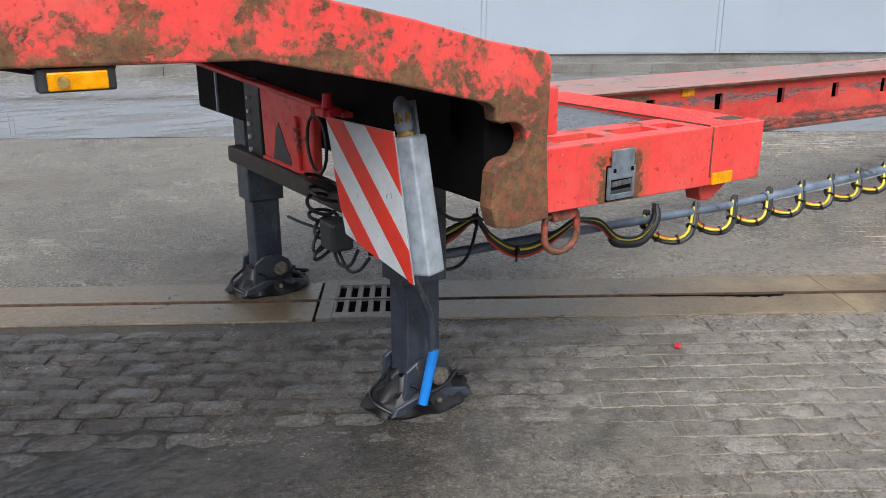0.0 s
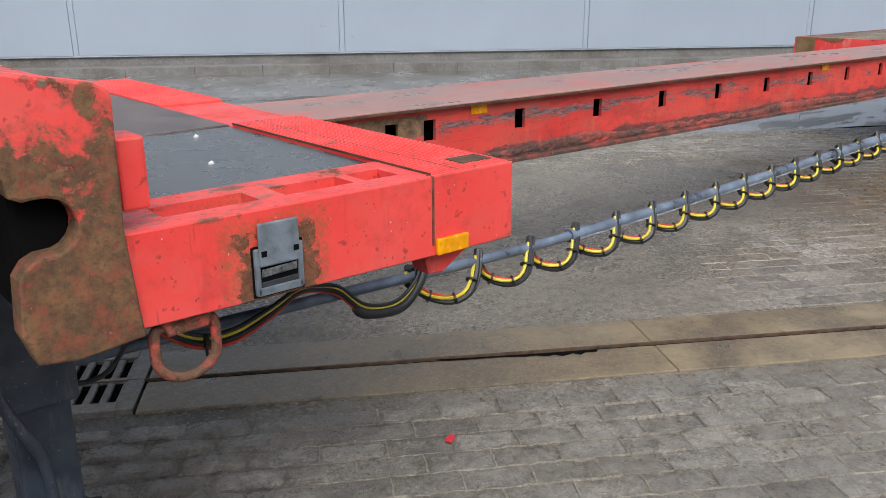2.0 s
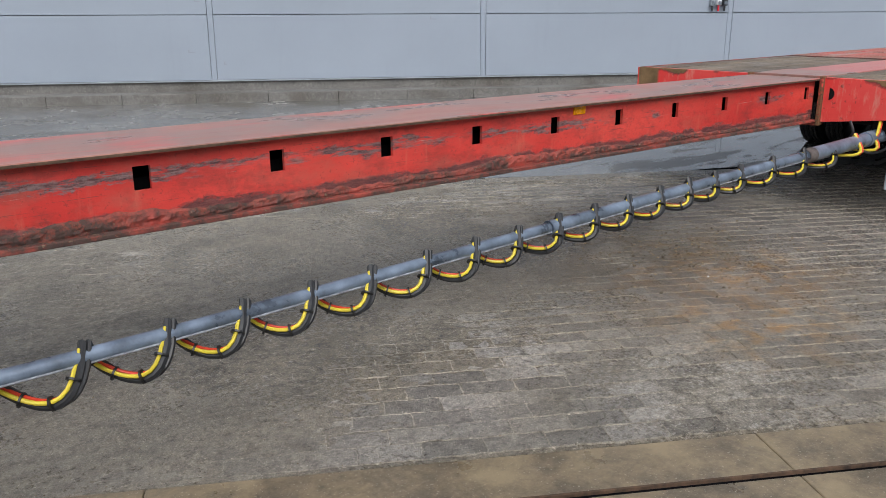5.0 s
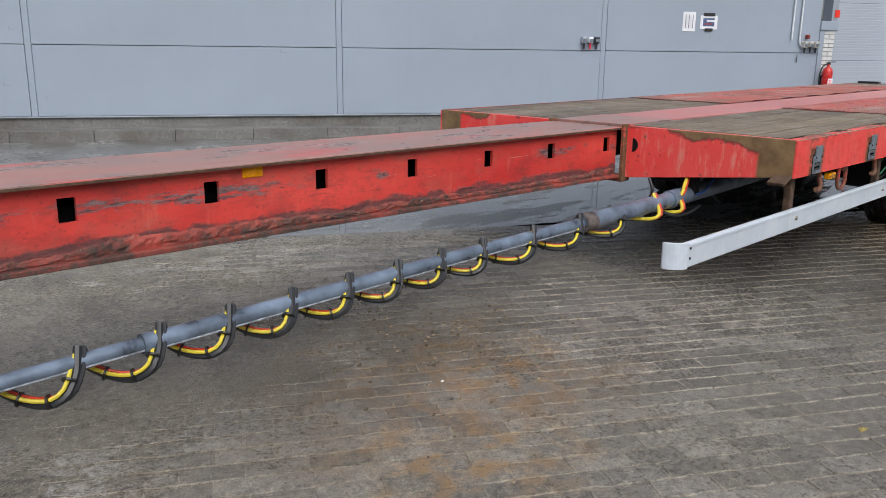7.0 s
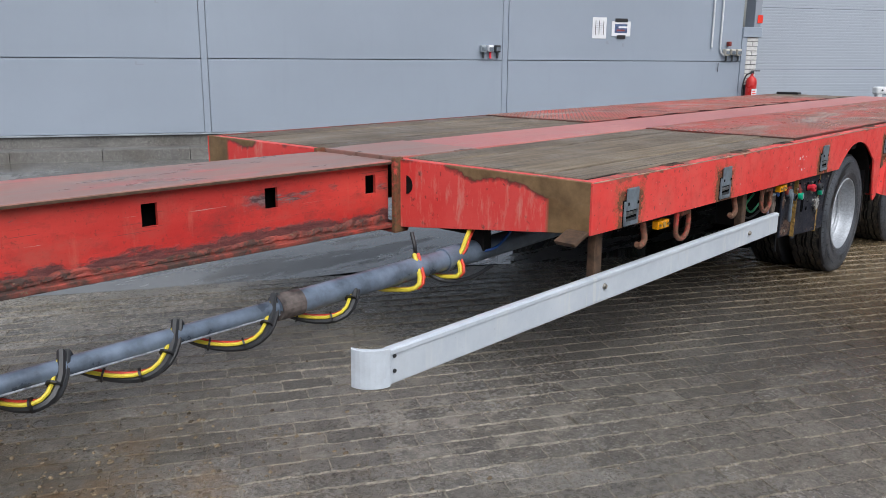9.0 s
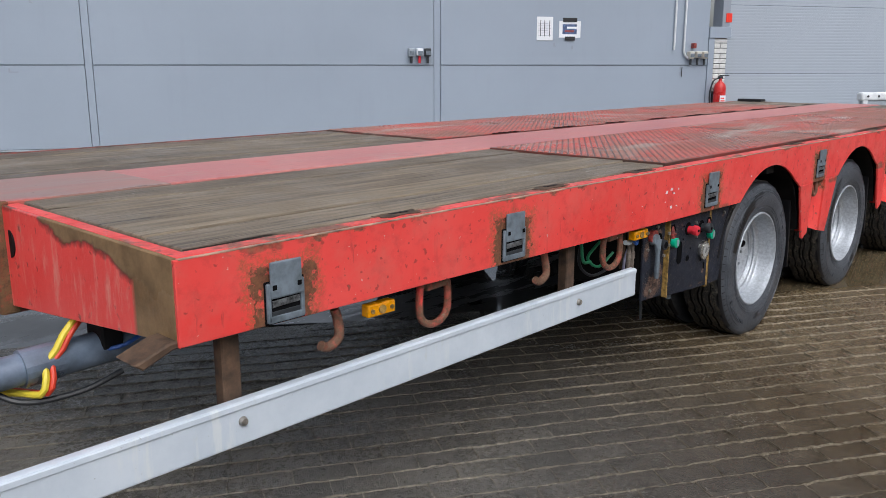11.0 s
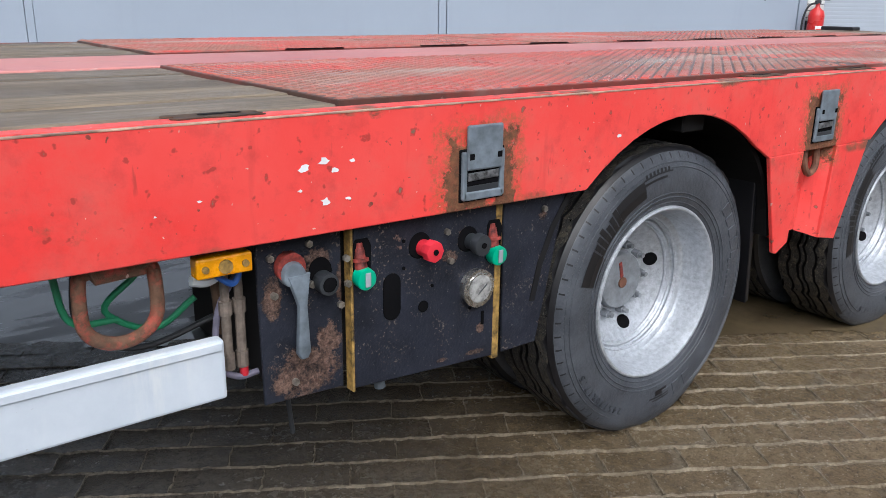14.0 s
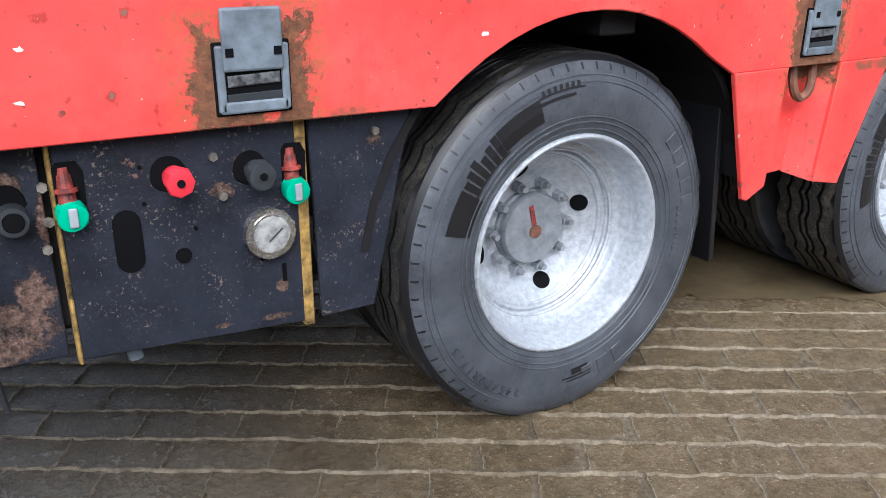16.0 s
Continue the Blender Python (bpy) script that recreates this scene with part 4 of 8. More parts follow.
def build_wall():
    """Cladding panels with paired joints, over a concrete plinth and a kerb."""
    wall = thing("wall_north", yard(5.5, WALL_OFF), "grey sandwich-panel warehouse wall with dark joints", "wall", kind="structure")
    seams = [-10.8 + 4.083 * k for k in range(7)]     # ends at the door jamb
    seams[-1] = 13.47
    bm = BM()
    box(bm, -60, 13.47, WALL_OFF + .05, WALL_OFF + .25, .36, 7.0, m=YM)
    part("wall_core", bm, M_TRIMG, wall)
    zs = [.385, 1.325, 4.0, 7.0]
    for i in range(6):
        for z0, z1 in zip(zs, zs[1:]):
            bm = BM()
            box(bm, seams[i] + .045, seams[i + 1] - (.045 if i < 5 else .003), WALL_OFF, WALL_OFF + .06, z0 + .005, z1 - .005, .003, 1, YM)
            part("panel", bm, M_WALL, wall)
    bm = BM()
    box(bm, -60, seams[0] - .045, WALL_OFF, WALL_OFF + .06, .39, 7.0, m=YM)
    part("panel", bm, M_WALL, wall)
    for s in seams[:-1]:
        bm = BM()
        box(bm, s - .039, s + .039, WALL_OFF + .004, WALL_OFF + .06, .385, 7.0, .003, 1, YM)
        part("joint_cover", bm, M_WALL, wall)
    bm = BM()
    box(bm, -60, 13.47, WALL_OFF - .012, WALL_OFF + .05, .366, .384, .003, 1, YM)
    part("drip_rail", bm, M_LIGHTSTEEL, wall)
    bm = BM()
    box(bm, -60, 13.47, WALL_OFF + .03, WALL_OFF + .25, 0, .362, m=YM)
    part("plinth", bm, M_KERB, wall)
    return wall


wall_north = build_wall()


# unseen wall added to block low sky light and darken the ground under the deck
bm = BM()
box(bm, -45, 60, -13.3, -13.0, -.2, 8.0, m=YM)
solid("unseen_shade_wall", bm, M_TRIMG, "plain dark grey wall, added unseen to block low light", "wall", kind="structure")


def build_kerb():
    kerb = thing("kerb", yard(5, 14.5), "grey concrete kerb along the foot of the wall", "kerb", kind="structure")
    me = None
    for k in range(22):
        if me is None:
            bm = BM()
            box(bm, -.5088, .5088, -.16, .16, -.06, .135, .008, 2, YM)
            me = mesh_of(bm, "kerbstone", M_KERB)
        part("kerbstone", me, None, kerb, at=Matrix.Translation(yard(-8.5 + 1.022 * k, 14.5, .1)))
    bm = BM()
    box(bm, -9, 13.3, 14.66, WALL_OFF + .03, .0, .225, m=YM)
    part("kerb_fill", bm, M_KERB, kerb)


build_kerb()


def build_door():
    """Roller door to the far side of a brick jamb."""
    door = thing("door_1", yard(16, WALL_OFF + .2), "closed grey ribbed roller door", "door", kind="structure")
    z = -.67
    k = 0
    while z < 5.5:
        h = .94
        bm = BM()
        prof = []
        n = 22
        for i in range(n):
            zz = z + .0015 + (h - .003) * i / n
            prof += [(WALL_OFF + .20, zz), (WALL_OFF + .20, zz + (h - .003) / n * .62), (WALL_OFF + .2010, zz + (h - .003) / n * .7), (WALL_OFF + .2010, zz + (h - .003) / n * .97)]
        A = [bm.verts.new(YM @ Vector((13.79, o, q))) for o, q in prof]
        B = [bm.verts.new(YM @ Vector((24.0, o, q))) for o, q in prof]
        for i in range(len(A) - 1):
            bm.faces.new((A[i], B[i], B[i + 1], A[i + 1]))
        part("door_section", bm, M_DOOR, door)
        z += h
        k += 1
    bm = BM()
    box(bm, 13.76, 60, WALL_OFF + .23, WALL_OFF + .3, 0, 7, m=YM)
    part("door_back", bm, M_DARK, door)
    bm = BM()
    box(bm, 13.66, 13.78, WALL_OFF - .01, WALL_OFF + .22, 1.84, 6.0, .004, 1, YM)
    part("door_guide", bm, M_TRIMG, door)
    bm = BM()
    box(bm, 13.47, 13.80, WALL_OFF - .03, WALL_OFF + .2, 1.69, 1.84, .005, 1, YM)
    part("guide_bracket", bm, M_WALL, door)
    bm = BM()
    box(bm, 13.47, 13.56, WALL_OFF - .015, WALL_OFF + .2, .1, 1.69, .004, 1, YM)
    part("jamb_cover", bm, M_WALL, door)
    bm = BM()
    box(bm, 13.565, 13.77, WALL_OFF + .012, WALL_OFF + .2, .1, 1.69, m=YM)
    jamb = part("brick_jamb", bm, M_MORTAR, door)
    me = {}
    for r in range(23):
        z0 = .11 + r * .069
        cuts = [13.567, 13.665, 13.768] if r % 2 else [13.567, 13.768]
        for a, b in zip(cuts, cuts[1:]):
            bm = BM()
            box(bm, a + .004, b - .004, WALL_OFF, WALL_OFF + .03, z0, z0 + .059, .004, 1, YM)
            part("brick", bm, M_BRICKW, jamb)
    # fire sign as a plain red square, without its flame
    bm = BM()
    box(bm, 13.71, 13.80, WALL_OFF - .022, WALL_OFF - .012, 1.90, 2.02, .002, 1, YM)
    sign = solid("fire_sign", bm, M_SIGNRED, "small plain red fire sign by the door", "sign")
    return door


door_1 = build_door()


def text(body, size, m, material, name, parent, depth=0.002):
    c = bpy.data.curves.new(name, 'FONT')
    c.body, c.size, c.extrude, c.align_x, c.align_y = body, size, depth, 'CENTER', 'CENTER'
    tmp = bpy.data.objects.new(name, c)
    me = bpy.data.meshes.new_from_object(tmp)
    bpy.data.objects.remove(tmp)
    me.materials.clear()
    me.materials.append(material)
    ob = new(name, me)
    ob.parent = parent
    if parent.data is None:
        ob.matrix_parent_inverse = Matrix.Translation(-parent.location)
    ob.matrix_basis = m
    return ob


M_PRINTB = paint("printed_blue", (0.10, 0.15, 0.30), 0.5, 0, 0.3, 30)
M_PRINTR = paint("printed_red", (0.30, 0.07, 0.07), 0.5, 0, 0.2, 30)


def build_notices():
    def sheet(a0, a1, z0, z1, label):
        bm = BM()
        box(bm, a0, a1, WALL_OFF - .008, WALL_OFF - .003, z0, z1, m=YM)
        return solid("paper_notice", bm, M_PAPER, label, "notice", "notices on the wall")
    p = sheet(10.945, 11.165, 1.64, 1.935, "white paper notice with lines of small print")
    for i, x in enumerate((10.99, 11.045, 11.115)):
        bm = BM()
        box(bm, x, x + .008, WALL_OFF - .011, WALL_OFF - .009, 1.69, 1.89, m=YM)
        part("print_bar", bm, M_INK, p)
    for i in range(6):
        bm = BM()
        box(bm, 10.965, 11.14 - .02 * (i % 3), WALL_OFF - .0105, WALL_OFF - .009, 1.70 + .03 * i, 1.704 + .03 * i, m=YM)
        part("print_bar", bm, M_LIGHTSTEEL, p)
    q = sheet(11.255, 11.555, 1.675, 1.885, "white paper notice with a small printed picture, taped up")
    bm = BM()
    box(bm, 11.30, 11.50, WALL_OFF - .011, WALL_OFF - .009, 1.72, 1.845, m=YM)
    part("printed_picture", bm, M_PRINTB, q, "blue and dull red printed picture")
    bm = BM()
    box(bm, 11.33, 11.46, WALL_OFF - .014, WALL_OFF - .012, 1.745, 1.770, m=YM)
    part("printed_band", bm, M_PRINTR, q)
    bm = BM()
    box(bm, 11.36, 11.50, WALL_OFF - .014, WALL_OFF - .012, 1.79, 1.815, m=YM)
    part("printed_band", bm, M_PAPER, q)
    for x0, x1, z0, z1 in ((11.30, 11.50, 1.875, 1.925), (11.335, 11.475, 1.64, 1.69)):
        bm = BM()
        box(bm, x0, x1, WALL_OFF - .017, WALL_OFF - .015, z0, z1, m=YM)
        part("tape", bm, M_TAPE, q, "black tape")


build_notices()


M_BEIGE = paint("beige_plastic", (0.55, 0.52, 0.46), 0.5)


def build_sockets(a, z, n, label):
    """A group of weatherproof outlets with stubs below."""
    g = thing("wall_outlet", yard(a, WALL_OFF, z), label, "outlet", "outlets on the wall")
    for i in range(n):
        x = a + i * .105
        bm = BM()
        box(bm, x - .038, x + .038, WALL_OFF - .09, WALL_OFF - .002, z - .04 + .01 * (i % 2), z + .06, .012, 2, YM)
        part("housing", bm, (M_LIGHTSTEEL, M_PAPER, M_PLASTICD)[i % 3] if a < 12 else M_BEIGE, g)
        bm = BM()
        cyl(bm, yard(x, WALL_OFF - .05, z - .12), yard(x, WALL_OFF - .05, z - .03), .016, seg=12)
        part("plug", bm, M_REDCAP if i == 1 and a < 12 else M_PLASTICD, g)
        bm = BM()
        box(bm, x - .03, x + .03, WALL_OFF - .10, WALL_OFF - .092, z - .02, z + .03, .003, 1, YM)
        part("cover_flap", bm, M_PLASTIC, g)
    return g


build_sockets(9.27, 1.47, 3, "grey and white weatherproof wall outlets with plugs")
outl = build_sockets(13.18, 1.45, 3, "cluster of industrial wall outlets with red plug")
bm = BM()
box(bm, 13.20, 13.245, WALL_OFF - .08, WALL_OFF - .002, 1.55, 1.62, .01, 2, YM)
part("red_socket", bm, M_RUSTRED, outl)

for x, zb in ((12.93, 1.53), (13.08, 1.52)):
    bm = BM()
    pts = [yard(x, WALL_OFF - .03, 4.5), yard(x, WALL_OFF - .03, zb)]
    if x > 13:
        pts += [yard(x + .02, WALL_OFF - .03, zb - .06), yard(x + .08, WALL_OFF - .03, zb - .11), yard(x + .14, WALL_OFF - .03, zb - .1)]
    tube(bm, pts, .014, 10)
    solid("conduit_pipe", bm, M_WHITEMETAL, "thin pale conduit pipe fixed to the wall", "conduit", "conduits on the wall", smooth=True)


bm = BM()
tube(bm, [yard(13.075, WALL_OFF - .02, 1.30), yard(13.073, WALL_OFF - .02, 1.235), yard(13.075, WALL_OFF - .02, 1.17)], .006, 6)
solid("cable_end", bm, M_CABK, "short black cable end hanging on the wall", "cable")


def build_extinguisher():
    a, o, z = 13.62, WALL_OFF - .12, .62
    e = thing("fire_extinguisher", yard(a, o, z), "red fire extinguisher with a black hose, on the wall", "extinguisher")
    bm = BM()
    lathe(bm, [(.001, 0), (.07, .005), (.082, .02), (.082, .40), (.07, .45), (.03, .485), (.022, .50), (.022, .53)], 24)
    part("cylinder", bm, M_EXT, e, at=Matrix.Translation(yard(a, o, z)) @ Matrix.Rotation(radians(90), 4, 'X'), smooth=True)
    bm = BM()
    box(bm, -.03, .03, -.02, .02, .52, .56, .006, 1)
    box(bm, -.015, .13, -.012, .012, .56, .575, .004, 1)
    part("handle", bm, M_PLASTICD, e, at=Matrix.Translation(yard(a, o, z)) @ YM)
    bm = BM()
    tube(bm, smooth_curve([yard(a, o, z + .54), yard(a - .10, o, z + .50), yard(a - .15, o, z + .35), yard(a - .14, o, z + .15), yard(a - .10, o, z + .05)]), .011, 8)
    part("hose", bm, M_CABK, e, smooth=True)
    bm = BM()
    box(bm, a - .045, a + .045, o - .087, o - .083, z + .12, z + .30, m=YM)
    part("label_plate", bm, M_PAPER, e)
    for i in range(4):
        bm = BM()
        box(bm, a - .035, a + .03 - .01 * (i % 2), o - .09, o - .0875, z + .15 + i * .035, z + .165 + i * .035, m=YM)
        part("print_bar", bm, M_SIGNRED, e)
    bm = BM()
    box(bm, a - .05, a + .05, o + .03, WALL_OFF, z + .1, z + .35, m=YM)
    part("wall_bracket", bm, M_PLASTICD, e)


build_extinguisher()


def build_white_frame():
    """Low white metal guard in front of the roller door."""
    w = thing("white_guard", yard(16.6, 14.3), "low white metal guard frame by the roller door", "guard")
    bm = BM()
    box(bm, 15.62, 18.4, 14.24, 14.36, .84, .955, .03, 3, YM)
    part("top_beam", bm, M_WHITEMETAL, w)
    bm = BM()
    box(bm, 15.66, 18.3, 14.27, 14.33, .25, .84, .01, 1, YM)
    part("sheet", bm, M_LIGHTSTEEL, w)
    for x in (15.66, 17.0, 18.2):
        bm = BM()
        box(bm, x, x + .08, 14.25, 14.35, .1, .88, .01, 1, YM)
        part("post", bm, M_WHITEMETAL, w)
    for x in (15.72, 15.9, 16.15, 16.4):
        bm = BM()
        cyl(bm, yard(x, 14.232, .90), yard(x, 14.242, .90), .016, seg=12)
        part("hole_cap", bm, M_PLASTICD, w)


build_white_frame()

# small scuffs and stains on the cladding
for a, z, s in ((4.75, 1.255, .05), (1.15, .80, .05), (1.62, .62, .02), (1.28, 1.52, .04), (5.0, 2.0, .02), (11.2, 1.575, .02), (11.45, 1.54, .012), (13.06, 1.28, .012), (13.06, 1.20, .012)):
    bm = BM()
    box(bm, a - s, a + s, WALL_OFF - .003, WALL_OFF + .002, z - .012, z, m=YM)
    box(bm, a - s, a - s + .02, WALL_OFF - .003, WALL_OFF + .002, z, z + .035, m=YM)
    part("scuff", bm, M_TRIMG, wall_north)


# ---- drain channel ----
def build_channel():
    ch = thing("drain_channel", yard(1, 4.0), "concrete drain channel slabs with a narrow slot", "drain", kind="structure")
    cuts = [-8.16, -6.18, -4.2, -2.22, -.245, .245, 2.22, 4.2, 6.18, 8.16, 10.1]
    for a, b in zip(cuts, cuts[1:]):
        if abs(a + .245) < .01:
            continue
        for o0, o1 in ((3.75, 3.980), (4.008, 4.248)):
            bm = BM()
            box(bm, a + .0015, b - .0015, o0, o1, -.1, .002, .005, 2, YM)
            part("slab", bm, M_SLAB, ch)
    bm = BM()
    box(bm, -8.2, 10.2, 3.97, 4.02, -.12, -.008, m=YM)
    part("slot", bm, M_BLACKHOLE, ch)
    bm = BM()
    box(bm, -8.2, 10.2, 4.002, 4.0105, -.1, .004, .001, 1, YM)
    part("slot_edge", bm, M_RUSTD, ch, "rusty steel edge of the slot")
    bm = BM()
    rnd = random.Random(9)
    top = [(1.32, 3.990), (1.5, 3.983), (1.7, 3.979), (1.86, 3.974), (1.98, 3.978)]
    low = [(1.97 - .025 * i, 3.968 - .034 * math.sin(math.pi * min(1.0, (i + 1) / 17) ** .6) * rnd.uniform(.35, 1.0)) for i in range(25)]
    vs = [bm.verts.new(yard(a, o, .0035)) for a, o in top + low]
    bm.faces.new(vs)
    part("broken_edge", bm, M_BLACKHOLE, ch, "dark broken edge of the slot")
    return ch


build_channel()


def build_grate():
    g = thing("drain_grate", yard(0, 4.03), "cast iron drain grate with two rows of slots", "grate", kind="structure")
    bm = BM()
    a0, a1, o0, o1 = -.235, .235, 3.775, 4.275
    inner = (-.165, .175, 3.84, 4.20)
    box(bm, a0, inner[0], o0, o1, -.05, .004, .003, 1, YM)
    box(bm, inner[1], a1, o0, o1, -.05, .004, .003, 1, YM)
    box(bm, inner[0], inner[1], o0, inner[2], -.05, .004, .003, 1, YM)
    box(bm, inner[0], inner[1], inner[3], o1, -.05, .004, .003, 1, YM)
    part("grate_frame", bm, M_IRON, g)
    bm = BM()
    n = 6
    w = (inner[1] - inner[0]) / n
    for i in range(n + 1):
        x = inner[0] + i * w
        box(bm, x - .013, x + .013, inner[2], inner[3], -.03, .001, .004, 1, YM)
    part("bar", bm, M_IRON, g)
    bm = BM()
    box(bm, inner[0], inner[1], 4.0, 4.035, -.03, .0025, .004, 1, YM)
    part("cross_bar", bm, M_IRON, g)
    bm = BM()
    box(bm, inner[0], inner[1], inner[2], inner[3], -.12, -.015, m=YM)
    part("sump", bm, M_BLACKHOLE, g)


build_grate()


# ---- the semi-trailer: x runs to its rear, y away from the path ----
SIDE, FAR, MID = 1.87, 4.42, 3.145
trailer = thing("semi_trailer", (9.0, MID, 0), "red extendable low-bed semi-trailer, worn and muddy, parked", "trailer")


def mirror_y(y):
    return 2 * MID - y


def arc(cx, cz, r, a0, a1, n):
    return [(cx + r * math.cos(radians(a0 + (a1 - a0) * i / n)), cz + r * math.sin(radians(a0 + (a1 - a0) * i / n))) for i in range(n + 1)]


# gooseneck side plates, with the round hook notch in the rear foot
NECK = [(-.35, 1.55), (-.35, 1.262), (.2, 1.264), (1.0, 1.254), (1.34, 1.184), (1.60, 1.122), (1.625, 1.105), (1.63, 1.075)]
NECK += [(1.648, 1.066), (1.665, 1.068)] + arc(1.678, 1.02, .048, 80, -75, 8) + [(1.66, .972), (1.640, .962), (1.624, .94), (1.616, .845), (1.634, .790), (1.70, .780), (1.815, .792), (1.800, .99), (1.806, 1.215), (1.80, 1.232), (1.785, 1.242)]
NECK += [(1.60, 1.276), (1.385, 1.331), (1.216, 1.366), (.9, 1.43), (.2, 1.55), (-.35, 1.60)]
for y0, y1 in ((SIDE - .012, SIDE + .045), (FAR - .045, FAR + .012)):
    bm = BM()
    prism(bm, NECK if y0 < MID else [(x, max(z, 1.075)) for x, z in NECK if z > .97 or x > 1.79], y0, y1, .006, seg=2)
    part("neck_side_plate", bm, M_NECK, trailer, "red paint peeling over brown rusty steel")
bm = BM()
prism(bm, [(.9, 1.41), (1.79, 1.228), (1.79, 1.21), (.9, 1.39)], SIDE + .045, FAR - .045)
part("neck_top_plate", bm, M_NECK, trailer)
bm = BM()
box(bm, 1.775, 1.795, SIDE + .045, FAR - .045, .80, 1.215)
part("neck_rear_wall", bm, M_PLAT, trailer)
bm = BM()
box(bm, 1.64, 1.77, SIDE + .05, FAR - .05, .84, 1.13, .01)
part("neck_crossmember", bm, M_NECKSHADE, trailer)
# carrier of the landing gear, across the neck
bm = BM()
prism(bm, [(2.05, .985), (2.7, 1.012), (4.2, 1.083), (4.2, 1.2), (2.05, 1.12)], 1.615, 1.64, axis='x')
carrier = part("gear_carrier", bm, M_NECKSHADE, trailer)
bm = BM()
prism(bm, [(2.62, .995), (4.2, 1.066), (4.2, 1.083), (2.62, 1.012)], 1.575, 1.6145, .003, axis='x')
part("carrier_flange", bm, M_BEAM, carrier)
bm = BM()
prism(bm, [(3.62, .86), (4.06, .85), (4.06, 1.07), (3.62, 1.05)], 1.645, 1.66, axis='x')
part("carrier_plate", bm, M_NECKSHADE, carrier)
bm = BM()
prism(bm, [(4.055, .85), (4.068, .85), (4.068, 1.07), (4.055, 1.07)], 1.63, 1.66, axis='x')
part("plate_edge", bm, M_GALV, carrier)

# bracket on the rear face of the neck
bm = BM()
box(bm, 1.812, 1.862, SIDE + .02, SIDE + .10, 1.015, 1.145, .006, 2)
br = part("neck_bracket", bm, M_CROSS, trailer)
bm = BM()
cyl(bm, (1.858, SIDE + .045, 1.118), (1.864, SIDE + .045, 1.118), .013, seg=16)
part("pin_hole", bm, M_BLACKHOLE, br)


# ---- front platform behind the neck ----
def build_platform():
    z1, z0 = .982, .79
    x0, x1 = 1.83, 2.745
    for y0, y1 in ((SIDE, SIDE + .012), (FAR - .012, FAR)):
        bm = BM()
        prism(bm, [(x0 - .028, z0 + .012), (2.42, z0 + .005), (x1, z0), (x1, z1), (2.49, z1), (x0 - .028, z1)], y0, y1, .003)
        part("platform_side", bm, M_PLAT, trailer, "red side skirt with rust round the lashing pocket")
    slots = [(1.90, 2.10, .065), (2.16, 2.33, .06), (2.36, 2.45, .035)]
    for side in (0, 1):
        bm = BM()
        ys = [SIDE + .012, SIDE + .075, SIDE + .155, SIDE + .23]
        # rim with openings
        if side == 0:
            box(bm, x0 - .02, 2.50, ys[0], ys[1], z1 - .03, z1 - .002)
            box(bm, x0 - .02, 2.50, ys[2], ys[3], z1 - .03, z1 - .002)
            edges = [x0 - .02] + [e for s in slots for e in s[:2]] + [2.50]
            for a, b in zip(edges[::2], edges[1::2]):
                box(bm, a, b, ys[1], ys[2], z1 - .03, z1 - .002)
        else:
            box(bm, x0 - .02, 2.50, mirror_y(ys[3]), mirror_y(ys[0]), z1 - .03, z1 - .002)
        part("platform_rim", bm, M_PLAT, trailer)
    bm = BM()
    box(bm, x0, 2.5, SIDE + .07, SIDE + .16, z1 - .12, z1 - .035)
    part("lashing_trough", bm, M_RUSTRED, trailer)
    for ya, yb, za, zb in ((SIDE + .012, 2.86, -.05, .001), (3.43, FAR - .012, -.05, .001), (2.86, 3.43, -.16, -.01)):
        bm = BM()
        box(bm, 2.50, x1, ya, yb, z1 + za, z1 + zb, .004)
        part("platform_cross_beam", bm, M_CROSS, trailer, "red ridged cross beam")
    bm = BM()
    box(bm, x0 - .02, 2.495, SIDE + .235, 2.862, z1 - .03, z1 - .008, .003)
    part("platform_sheet", bm, M_WETSHEET, trailer, "grey wet sheet")
    bm = BM()
    box(bm, x0 - .02, 2.495, 2.868, FAR - .235, z1 - .03, z1 - .004, .003)
    part("platform_sheet", bm, M_DRYSHEET, trailer, "dusty brown-grey sheet")
    # knurled ribs along the cross beam
    verts, faces = [], []
    for i in range(19):
        xr = 2.508 + .0123 * i
        for ya, yb in ((SIDE + .016, 2.856), (3.434, FAR - .016)):
            n = int((yb - ya) / .02)
            for k in range(n):
                b = len(verts)
                q0, q1 = ya + (yb - ya) * k / n, ya + (yb - ya) * (k + .86) / n
                zt = z1 + .0012
                verts += [(xr, q0, zt - .001), (xr + .008, q0, zt - .001), (xr + .008, q1, zt - .001), (xr, q1, zt - .001)]
                verts += [(xr + .002, q0 + .002, zt + .0022), (xr + .006, q0 + .002, zt + .0022), (xr + .006, q1 - .002, zt + .0022), (xr + .002, q1 - .002, zt + .0022)]
                faces += [(b + 4, b + 5, b + 6, b + 7)] + [(b + q, b + (q + 1) % 4, b + 4 + (q + 1) % 4, b + 4 + q) for q in range(4)]
    me = bpy.data.meshes.new("beam_ribs")
    me.from_pydata(verts, [], faces)
    me.materials.append(M_CROSS)
    part("beam_ribs", me, None, trailer, "knurled anti-slip ribs", kind="stuff")
    for xs in (2.4985, 2.578):
        bm = BM()
        box(bm, xs, xs + .0035, SIDE + .02, 2.86, z1 - .002, z1 + .0026)
        part("beam_seam", bm, M_RUSTD, trailer, "dark open seam in the cross beam")
    bm = BM()
    box(bm, 2.63, 2.725, SIDE + .055, SIDE + .12, z1 + .0012, z1 + .0037)
    part("beam_slot", bm, M_RUSTD, trailer, "rusty lashing slot")
    bm = BM()
